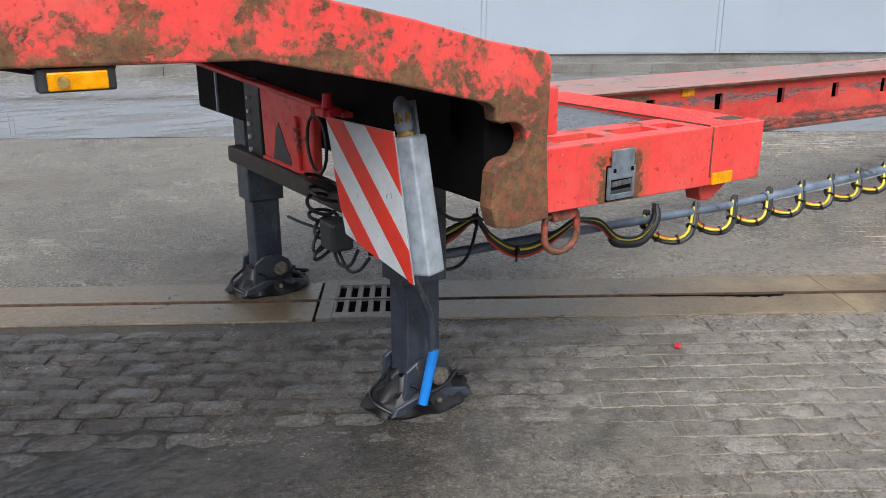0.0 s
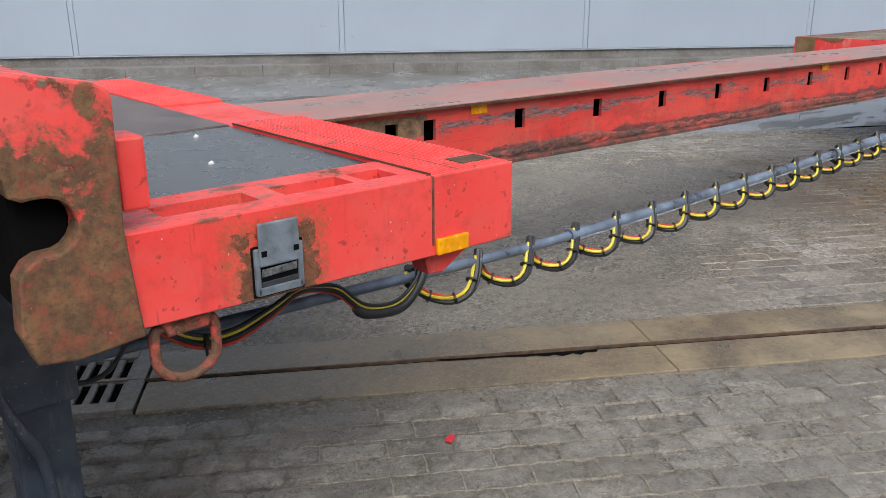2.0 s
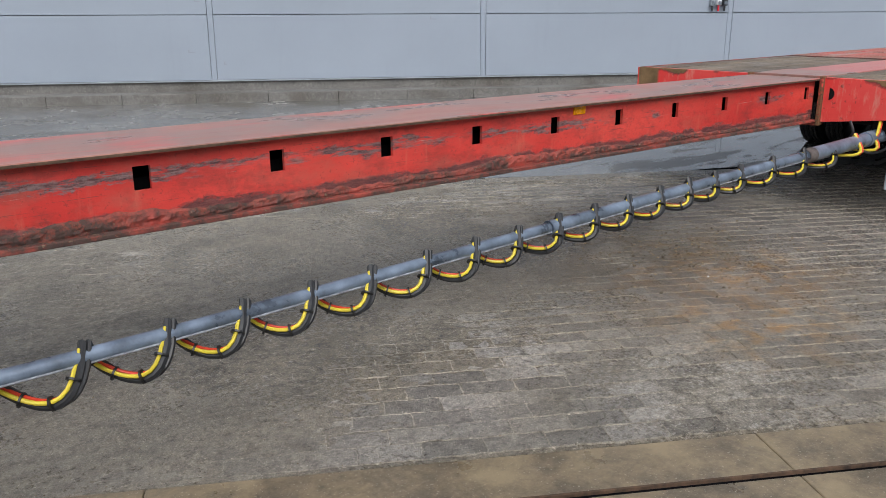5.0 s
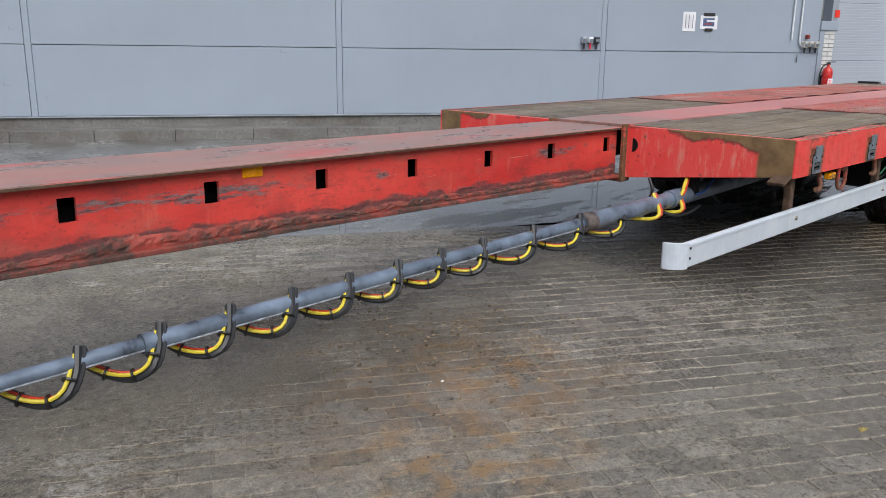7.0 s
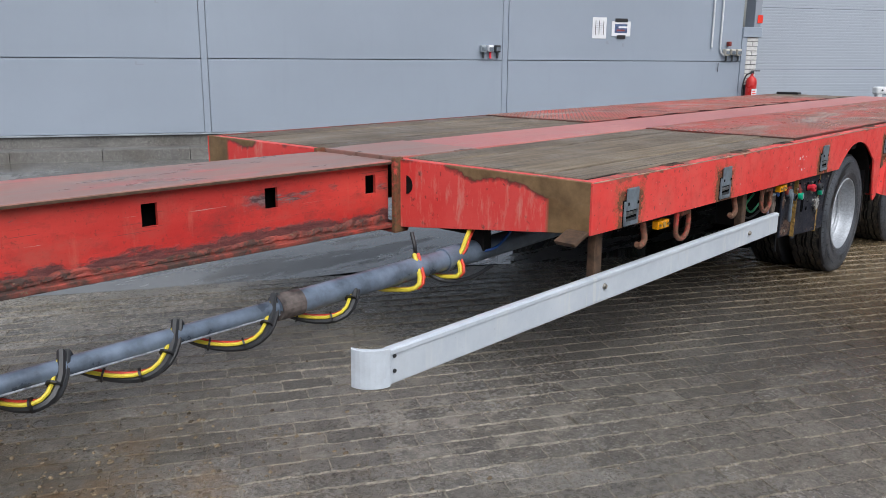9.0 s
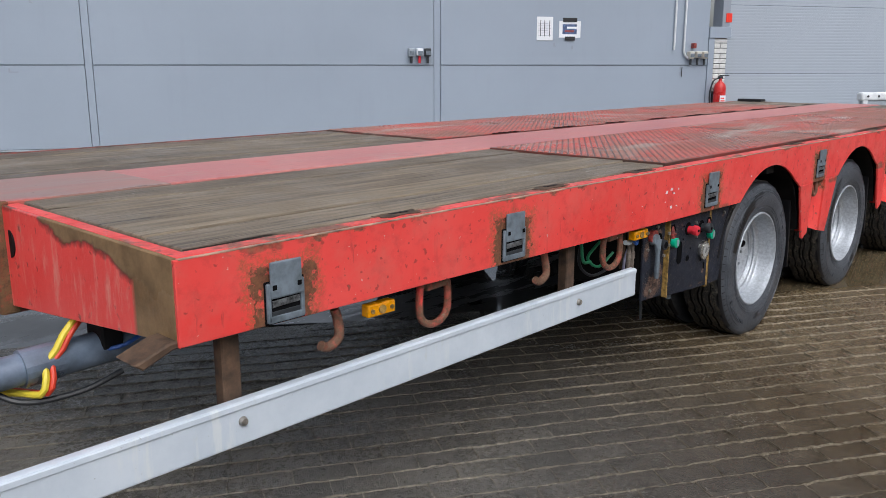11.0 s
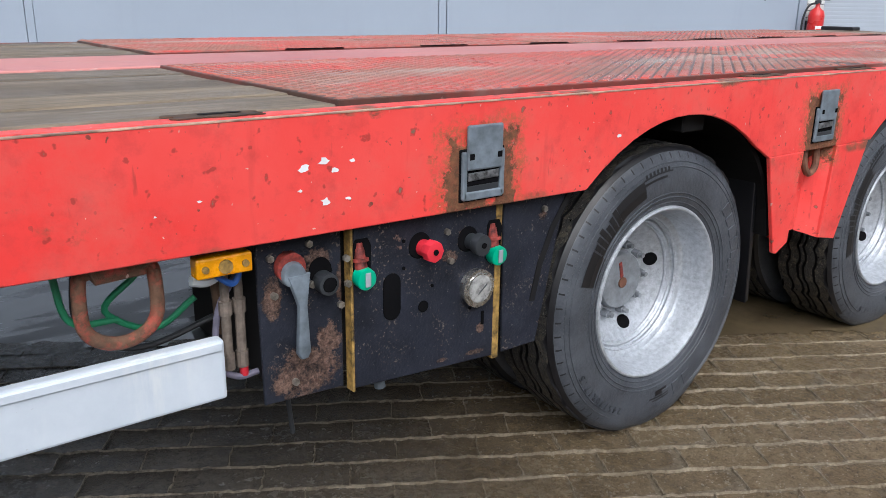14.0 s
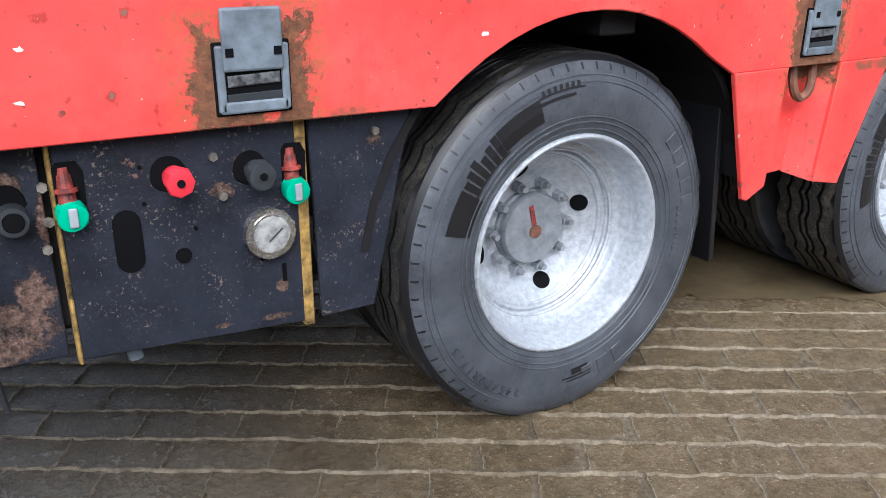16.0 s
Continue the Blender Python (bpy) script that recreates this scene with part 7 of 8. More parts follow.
# valve block and coiled spare cable at the near side of the gear
bm = BM()
box(bm, 1.46, 1.54, 2.50, 2.60, .58, .68, .012, 2)
part("valve_block", bm, M_PLASTICD, trailer)
rnd = random.Random(9)
for k in range(7):
    bm = BM()
    cz, cy, rr = .53 + .040 * k, 2.72 + .012 * math.sin(2.1 * k), .052 + .012 * rnd.random()
    ty = rnd.uniform(-.5, .5)
    pts = [(1.535 + rr * math.cos(a * math.pi / 8 + .3 * k), cy + .030 * math.cos(a * math.pi / 8), cz + .030 * math.sin(a * math.pi / 8 + .8) + ty * .04 * math.cos(a * math.pi / 8)) for a in range(16)]
    tube(bm, pts, .0065, 7, True)
    part("cable_coil", bm, M_CABK, trailer, smooth=True)
bm = BM()
tube(bm, [(1.55 + .01 * math.cos(a * math.pi / 8), 2.78 + .10 * math.cos(a * math.pi / 8), .89 + .10 * math.sin(a * math.pi / 8)) for a in range(16)], .006, 7, True)
part("cable_loop", bm, M_CABK, trailer, smooth=True)
for p in ([(1.50, 2.95, .60), (1.50, 2.82, .605), (1.52, 2.66, .61)], [(1.50, 2.58, .58), (1.50, 2.54, .53), (1.51, 2.48, .54), (1.52, 2.44, .6)], [(1.50, 2.55, .58), (1.51, 2.50, .52), (1.52, 2.44, .53), (1.54, 2.4, .58)]):
    bm = BM()
    tube(bm, smooth_curve(p, 6), .006, 6)
    part("loose_cable", bm, M_CABK, trailer, smooth=True)
bm = BM()
cyl(bm, (1.54, 2.66, 1.03), (1.54, 2.66, 1.075), .020, .016, 14)
box(bm, 1.51, 1.58, 2.63, 2.70, 1.0, 1.03, .005)
cyl(bm, (1.53, 2.60, 1.015), (1.53, 2.68, 1.015), .012, seg=10)
part("air_coupling", bm, M_REDCAP, trailer, "red air coupling")


# ---- folding width marker board ----
def build_board():
    # corners: outer bottom, inner bottom, inner top, outer top
    P = [Vector(p) for p in ((1.425, 1.935, .652), (1.41, 2.295, .708), (1.395, 2.365, 1.047), (1.405, 1.99, 1.052))]
    n = (P[1] - P[0]).cross(P[3] - P[0]).normalized()
    if n.x > 0:
        n = -n

    def at(u, v):
        a = P[0].lerp(P[1], u)
        b = P[3].lerp(P[2], u)
        return a.lerp(b, v)

    def slab(poly, d0, d1):
        bm = BM()
        A = [bm.verts.new(at(u, v) + n * d0) for u, v in poly]
        B = [bm.verts.new(at(u, v) + n * d1) for u, v in poly]
        bm.faces.new(A)
        bm.faces.new(B[::-1])
        m = len(A)
        for i in range(m):
            bm.faces.new((A[i], B[i], B[(i + 1) % m], A[(i + 1) % m]))
        bmesh.ops.recalc_face_normals(bm, faces=bm.faces)
        return bm
    board = part("warning_board", slab([(0, 0), (1, 0), (1, 1), (0, 1)], 0, .0030), M_LIGHTSTEEL, trailer, "red and white striped width marker board, scuffed")

    part("white_film", slab([(.006, .006), (.994, .006), (.994, .994), (.006, .994)], .0031, .0040), M_WHITE, board)
    # diagonal red bands: clip the strip c0 < v - u*1 < c1 to the square
    def clip(poly, f):
        out = []
        for a, b in zip(poly, poly[1:] + poly[:1]):
            fa, fb = f(*a), f(*b)
            if fa >= 0:
                out.append(a)
            if fa * fb < 0:
                t = fa / (fa - fb)
                out.append((a[0] + (b[0] - a[0]) * t, a[1] + (b[1] - a[1]) * t))
        return out
    for c0, c1 in ((-.85, -.49), (-.07, .23), (.59, 1.0)):
        poly = [(0, 0), (1, 0), (1, 1), (0, 1)]
        poly = clip(poly, lambda u, v: (v - u * 1.07) - c0)
        poly = clip(poly, lambda u, v: c1 - (v - u * 1.07))
        if len(poly) > 2:
            part("red_stripe", slab(poly, .0045, .0055), M_SIGNRED, board)
    bm = BM()
    # galvanised hollow post that carries the board
    bot, top = Vector((1.468, 1.945, .672)), Vector((1.448, 2.000, 1.035))
    ax = (top - bot).normalized()
    q = ax.to_track_quat('Z', 'Y').to_matrix().to_4x4()
    box(bm, -.038, .032, -.036, .036, 0, (top - bot).length, .008, 3, Matrix.Translation(bot) @ q)
    post = part("board_post", bm, M_GALV, trailer, "galvanised steel marker post")
    for z in (.05, .12, .20, .28):
        bm = BM()
        box(bm, -.0405, -.038, -.010, .010, z, z + .035, .001, 1, Matrix.Translation(bot) @ q)
        part("slot", bm, M_BLACKHOLE, post)
    bm = BM()
    box(bm, -.039, -.024, -.0378, -.0355, .006, (top - bot).length - .02, .0005, 1, Matrix.Translation(bot) @ q)
    edge = part("slotted_edge", bm, M_BLACKSTEEL, post, "dark slotted edge strip")
    for z, h in ((.03, .045), (.10, .014), (.135, .05), (.21, .012), (.245, .05), (.315, .012)):
        bm = BM()
        box(bm, -.0365, -.0275, -.0386, -.0379, z, z + h, .0003, 1, Matrix.Translation(bot) @ q)
        part("slot", bm, M_CAP if h < .02 else M_GALV, edge)
    L = Matrix.Translation(top + Vector((-.002, .006, 0))) @ q @ Matrix.Scale(.84, 4)
    bm = BM()
    cyl(bm, L @ Vector((0, 0, -.004)), L @ Vector((0, 0, .012)), .024, .020, 16, .002)
    cyl(bm, L @ Vector((0, 0, .010)), L @ Vector((0, 0, .020)), .017, .017, 6)
    lampn = part("lamp_neck", bm, M_YELWORN, trailer, "small marker lamp in a grey rubber guard on a brass neck")
    bm = BM()
    cyl(bm, L @ Vector((0, 0, .036)), L @ Vector((0, 0, .074)), .0185, .0175, 16, .002)
    part("lens", bm, M_YELWORN, lampn, "dirty amber lens")
    bm = BM()
    cyl(bm, L @ Vector((0, 0, .019)), L @ Vector((0, 0, .038)), .021, .0265, 18, .003)
    for k_ in range(4):
        box(bm, .0195, .0260, -.0050, .0050, .034, .080, .002, 1, L @ Matrix.Rotation(radians(45 + 90 * k_), 4, 'Z'))
    prof = [(.0175, .072), (.0265, .072), (.0265, .088), (.0235, .104), (.0150, .116), (.0060, .121), (.0005, .1215)]
    rings = [[bm.verts.new(L @ Vector((r * math.cos(2 * math.pi * k / 18), r * math.sin(2 * math.pi * k / 18), z))) for k in range(18)] for r, z in prof]
    for A, B in zip(rings, rings[1:]):
        for k in range(18):
            bm.faces.new((A[k], A[(k + 1) % 18], B[(k + 1) % 18], B[k]))
    part("lamp_guard", bm, M_PLASTIC, lampn, smooth=True)
    bm = BM()
    box(bm, -.048, -.036, -.008, .022, -.02, .105, .003, 1, L)
    box(bm, -.046, -.018, -.006, .018, .086, .105, .003, 1, L)
    part("lamp_bracket", bm, M_PLASTIC, lampn)


build_board()


# ---- valve panel in front of the wheels ----
M_FITTING = paint("dull_fitting", (0.22, 0.18, 0.15), 0.6, 0.1, 0.3, 40)
M_VIOLET = paint("violet_grey_hose", (0.19, 0.18, 0.25), 0.5, 0, 0.15, 30)


def build_panel():
    Y = SIDE + .035
    bm = BM()
    prism(bm, [(11.135, .395), (11.30, .388), (11.30, .715), (11.13, .715)], Y + .012, Y + .022, .002)
    pnl = part("valve_panel", bm, M_PANEL, trailer, "black steel valve panel, rusty and scratched")
    bm = BM()
    prism(bm, [(11.315, .384), (11.675, .362), (11.672, .715), (11.318, .715)], Y - .004, Y + .006, .002)
    mainp = part("panel_face", bm, M_PANEL, pnl)
    bm = BM()
    prism(bm, [(11.700, .362), (11.80, .362), (11.875, .70), (11.87, .715), (11.69, .715)], Y - .002, Y + .008, .002)
    part("panel_wing", bm, M_PANEL, pnl)
    for x in (11.310, 11.666):
        bm = BM()
        z0 = .383 if x < 11.5 else .36
        box(bm, x, x + (.006 if x < 11.5 else .018), Y - .006, Y + .02, z0 - .006, .715, .002)
        part("worn_edge", bm, M_YELWORN, pnl, "edge worn to yellow")

    def disc(name, x, z, r, d0, d1, m, parent=pnl, seg=24, r1=None):
        bm = BM()
        cyl(bm, (x, Y - d0, z), (x, Y - d1, z), r, r1 or r, seg, .002 if r > .012 else 0)
        return part(name, bm, m, parent, smooth=True)
    # gauge
    g = disc("pressure_gauge", 11.613, .535, .0415, -.0, .020, M_CHROME)
    g["label"] = "round chrome pressure gauge with a white dial"
    disc("dial", 11.613, .535, .030, .0222, .0235, M_GAUGE, g, 32)
    disc("dial_ring", 11.613, .535, .034, .0195, .0225, M_CHROME, g, 32)
    for q in (20, 140, 260):
        disc("gauge_screw", 11.613 + .0385 * math.cos(radians(q)), .535 + .0385 * math.sin(radians(q)), .0035, .019, .0222, M_BOLT, g, 8)
    bm = BM()
    box(bm, -.017, .013, -.0008, .0008, -.001, .001, 0, 1, Matrix.Translation((11.620, Y - .0245, .535)) @ Matrix.Rotation(radians(-40), 4, 'Y'))
    part("needle", bm, M_INK, g)
    # red and black push knobs
    for x, z, m in ((11.488, .645, M_REDCAP), (11.610, .638, M_PLASTICD)):
        bm = BM()
        cyl(bm, (x - .012, Y + .01, z), (x - .012, Y - .03, z), .017, seg=20)
        k = part("push_knob", bm, m, pnl, smooth=True)
        bm = BM()
        cyl(bm, (x - .012, Y - .028, z), (x - .012, Y - .048, z), .0225, .0215, 20 if m is M_PLASTICD else 8, .003)
        part("knob_cap", bm, m, k, smooth=True)
        bm = BM()
        cyl(bm, (x - .012, Y - .0485, z), (x - .012, Y - .0505, z), .006, seg=12)
        part("knob_mark", bm, M_BLACKHOLE, k)
        disc("knob_hole", x - .019, z + .005, .027, -.003, .0055, M_BLACKHOLE)
    # green caps on red couplings
    for x, z in ((11.335, .610), (11.662, .598)):
        bm = BM()
        cyl(bm, (x - .004, Y - .008, z + .003), (x - .004, Y - .031, z + .003), .0215, .0205, 20, .003)
        k = part("green_cap", bm, M_GREEN, pnl, "green coupling cap", smooth=True)
        bm = BM()
        box(bm, x - .010, x + .002, Y - .035, Y - .0315, z - .011, z + .017, .002, 2)
        part("cap_grip", bm, M_LIGHTSTEEL, k)
        bm = BM()
        cyl(bm, (x - .006, Y - .012, z + .018), (x - .006, Y - .003, z + .058), .0125, .0100, 12)
        cyl(bm, (x - .006, Y - .006, z + .046), (x - .006, Y - .002, z + .068), .0085, .008, 10)
        cyl(bm, (x - .0055, Y - .010, z + .034), (x - .0055, Y - .009, z + .040), .0155, seg=12)
        part("coupling", bm, M_RUSTRED, k)
        bm = BM()
        prism(bm, [(x - .020, z + .0), (x + .018, z + .0), (x + .020, z + .06), (x + .012, z + .076), (x - .014, z + .076), (x - .020, z + .066)], Y - .0065, Y - .0045)
        part("coupling_hole", bm, M_BLACKHOLE, pnl)
    # openings
    out = arc(11.402, .585, .020, 0, 180, 8) + arc(11.402, .528, .020, 180, 360, 8)
    bm = BM()
    prism(bm, out, Y - .0065, Y - .0045)
    part("oval_opening", bm, M_BLACKHOLE, pnl)
    disc("round_opening", 11.478, .520, .012, -.004, .0065, M_BLACKHOLE)
    bm = BM()
    box(bm, 11.632, 11.639, Y - .0065, Y - .0045, .445, .475)
    part("slit_opening", bm, M_BLACKHOLE, pnl)
    disc("socket_hole", 11.255, .636, .024, -.016, -.0105, M_BLACKHOLE)
    s = disc("socket", 11.258, .614, .0205, -.012, .018, M_PLASTICD)
    disc("socket_face", 11.258, .614, .014, .0182, .0192, M_BLACKHOLE, s)
    # grey lever on a red boss
    disc("lever_boss", 11.190, .655, .028, -.012, .006, M_RUSTRED)
    bm = BM()
    cyl(bm, (11.190, Y + .008, .645), (11.190, Y - .018, .645), .025, .022, 20, .004)
    lev = part("lever_head", bm, M_PLASTIC, pnl, "grey plastic lever", smooth=True)
    bm = BM()
    prism(bm, [(11.174, .645), (11.220, .645), (11.212, .585), (11.216, .495), (11.209, .482), (11.196, .482), (11.188, .495), (11.194, .585)], Y - .0215, Y - .006, .006, seg=2)
    part("lever_arm", bm, M_PLASTIC, lev, smooth=True)
    for x, z in ((11.155, .675), (11.232, .690), (11.160, .605), (11.236, .612), (11.195, .428), (11.300, .655), (11.302, .605), (11.535, .668), (11.545, .605), (11.805, .678), (11.295, .56)):
        bm = BM()
        d = -.012 if x < 11.297 else .004
        cyl(bm, (x, Y - d, z), (x, Y - d - .008, z), .0072, seg=6)
        part("bolt_head", bm, M_BOLT, pnl)
    for x, z in ((11.43, .665), (11.43, .61), (11.50, .56), (11.60, .49)):
        disc("small_hole", x, z, .0035, .0, .0066, M_BLACKHOLE, pnl, 8)
    # stubs and hoses beside and below
    bm = BM()
    cyl(bm, (11.39, Y + .03, .385), (11.395, Y + .03, .352), .012, seg=8)
    part("drain_plug", bm, M_PLASTIC, pnl)
    bm = BM()
    tube(bm, [(11.195, Y + .05, .40), (11.205, Y + .05, .30)], .005, 6)
    part("wire_end", bm, M_CABK, pnl)
    for pts, r, m in (([(11.12, Y + .05, .66), (11.075, Y + .06, .58), (11.07, Y + .06, .48), (11.10, Y + .05, .45), (11.14, Y + .05, .45)], .0062, M_VIOLET),
                      ([(11.08, Y + .08, .70), (11.085, Y + .08, .62), (11.09, Y + .08, .53)], .013, M_RUSTD),
                      ([(11.02, Y + .03, .655), (11.05, Y + .03, .65), (11.08, Y + .04, .66)], .010, M_WHITE),
                      ([(10.95, Y + .1, .66), (10.9, Y + .12, .60), (10.98, Y + .12, .55), (11.05, Y + .1, .60)], .006, M_CABG),
                      ([(10.82, Y + .1, .69), (10.84, Y + .1, .60), (10.92, Y + .12, .58)], .006, M_CABG),
                      ([(10.86, Y + .12, .70), (10.86, Y + .13, .58), (10.95, Y + .12, .52), (11.1, Y + .1, .56)], .006, M_CABK),
                      ([(11.06, Y + .02, .66), (11.09, Y + .02, .64), (11.11, Y + .03, .665)], .006, M_CABB)):
        bm = BM()
        tube(bm, smooth_curve(pts, 6), r, 8)
        part("panel_hose", bm, m, pnl, smooth=True)
    for dx in (0, .026):
        bm = BM()
        for z0, z1, r in ((.70, .60, .008), (.60, .575, .012), (.575, .50, .009), (.50, .47, .0115)):
            cyl(bm, (11.085 + dx, Y + .05, z0), (11.085 + dx, Y + .05, z1 - .001), r, seg=10)
        part("pipe_fitting", bm, M_FITTING, pnl, "grey-brown pipe fitting")
    bm = BM()
    cyl(bm, (11.113, Y + .05, .469), (11.113, Y + .05, .45), .008, seg=10)
    part("red_ferrule", bm, M_REDCAP, pnl)
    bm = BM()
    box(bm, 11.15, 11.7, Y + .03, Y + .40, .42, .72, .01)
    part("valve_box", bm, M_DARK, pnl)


build_panel()

# peeled scraps of old lettering film on the skirt
rnd = random.Random(21)
for x, z, s in ((11.205, .838, .018), (11.245, .846, .022), (11.262, .828, .012), (11.30, .842, .010), (11.245, .776, .016), (11.195, .80, .007), (11.29, .775, .010), (11.02, .805, .006), (10.95, .79, .005), (12.0, .826, .010)):
    bm = BM()
    n = 9
    vs = []
    for i in range(n):
        a = 2 * math.pi * i / n
        k = rnd.uniform(.30, .85)
        vs.append(bm.verts.new((x + s * k * math.cos(a), SIDE - .0015, z + s * .6 * k * math.sin(a))))
    bm.faces.new(vs)
    part("film_scrap", bm, M_PAPER, trailer, "torn white film scrap")


# ---- loose bits on the ground ----
bm = BM()
box(bm, -.02, .02, -.012, .012, 0, .012, .004, 1, Matrix.Translation((2.856, 2.233, .004)) @ Matrix.Rotation(.5, 4, 'Z'))
solid("paint_chip", bm, M_REDCAP, "small red plastic chip lying on the pavers", "debris")


def scrap(name, x, y, z, size, material, label, category, seed):
    """A small crumpled bit lying flat."""
    r = random.Random(seed)
    bm = BM()
    n = 8
    top = [bm.verts.new((x + size * r.uniform(.5, 1) * math.cos(2 * math.pi * i / n), y + .55 * size * r.uniform(.5, 1) * math.sin(2 * math.pi * i / n), z + r.uniform(.001, .006))) for i in range(n)]
    mid = bm.verts.new((x, y, z + .009))
    for i in range(n):
        bm.faces.new((top[i], top[(i + 1) % n], mid))
    low = [bm.verts.new((v.co.x, v.co.y, z)) for v in top]
    for i in range(n):
        bm.faces.new((low[i], low[(i + 1) % n], top[(i + 1) % n], top[i]))
    solid(name, bm, material, label, category)


M_LEAF = paint("dry_leaf", (0.38, 0.30, 0.10), 0.6, 0, 0.3, 60)
scrap("fallen_leaf", 7.989, 1.08, .002, .035, M_LEAF, "dry yellow leaf lying on the pavers", "leaf", 1)
scrap("paper_scrap", 7.173, 2.482, .002, .012, M_PAPER, "small white scrap lying on the paving", "debris", 2)
scrap("paper_scrap", 2.195, 2.361, .9742, .010, M_PAPER, "small pale scrap lying on the grey platform sheet", "debris", 3)
scrap("paper_scrap", 2.327, 2.745, .9742, .012, M_PAPER, "small pale scrap lying on the grey platform sheet", "debris", 4)


def build_gravel():
    rnd = random.Random(17)
    verts, faces = [], []
    def pebble(x, y, s):
        b = len(verts)
        for dx, dy, dz in ((-1, 0, 0), (0, -1, 0), (1, 0, 0), (0, 1, 0), (0, 0, .9)):
            verts.append((x + s * dx * rnd.uniform(.6, 1.2), y + s * dy * rnd.uniform(.6, 1.2), .001 + s * dz))
        faces.extend([(b, b + 1, b + 4), (b + 1, b + 2, b + 4), (b + 2, b + 3, b + 4), (b + 3, b, b + 4)])
    for _ in range(900):
        pebble(rnd.gauss(7.4, .6), rnd.gauss(2.7, .5), rnd.uniform(.0015, .0050) + .006 * rnd.random() ** 9)
    for _ in range(500):
        pebble(rnd.gauss(8.6, .6), rnd.gauss(2.3, .4), rnd.uniform(.0015, .005))
    for _ in range(900):
        p = yard(rnd.uniform(-2, 14), rnd.uniform(1.5, 8.5))
        pebble(p.x, p.y, rnd.uniform(.0015, .0045))
    # crumbs of mortar and sand broken out along the courses
    for _ in range(9000):
        a, k = rnd.uniform(-.5, 12.0), rnd.randrange(10, 108)
        o = -3.0 + .1055 * k + rnd.gauss(0, .012)
        if 3.74 < o < 4.26 or noise.noise(Vector((a * .9, o * .9, 1.7))) < rnd.uniform(-.5, .35):
            continue
        p = yard(a, o)
        pebble(p.x, p.y, rnd.uniform(.0012, .0034) + .004 * rnd.random() ** 8)
    # larger tan pebbles
    for _ in range(260):
        x, y, s = rnd.gauss(7.58, .36), rnd.gauss(2.75, .34), rnd.uniform(.004, .0095)
        b, sx, sy, sz = len(verts), s * rnd.uniform(.8, 1.5), s * rnd.uniform(.7, 1.1), s * rnd.uniform(.6, 1.0)
        for k, zz in ((1.0, .0), (.92, .55), (.5, .95)):
            for q in range(7):
                w = 2 * math.pi * q / 7
                verts.append((x + sx * k * math.cos(w) * rnd.uniform(.85, 1.1), y + sy * k * math.sin(w) * rnd.uniform(.85, 1.1), .001 + sz * zz))
        for r_ in range(2):
            faces.extend([(b + 7 * r_ + q, b + 7 * r_ + (q + 1) % 7, b + 7 * r_ + 7 + (q + 1) % 7, b + 7 * r_ + 7 + q) for q in range(7)])
        faces.append(tuple(b + 14 + q for q in range(7)))
    me = bpy.data.meshes.new("gravel")
    me.from_pydata(verts, [], faces)
    g = G("gravel_grit")
    g.set("Base Color", g.mix(g.island(), (0.07, 0.052, 0.033), (0.34, 0.26, 0.165)))
    g.set("Roughness", .7)
    me.materials.append(g.m)
    tagged(new("gravel", me), "scattered grit and small stones on the paving", "gravel", kind="stuff")


build_gravel()


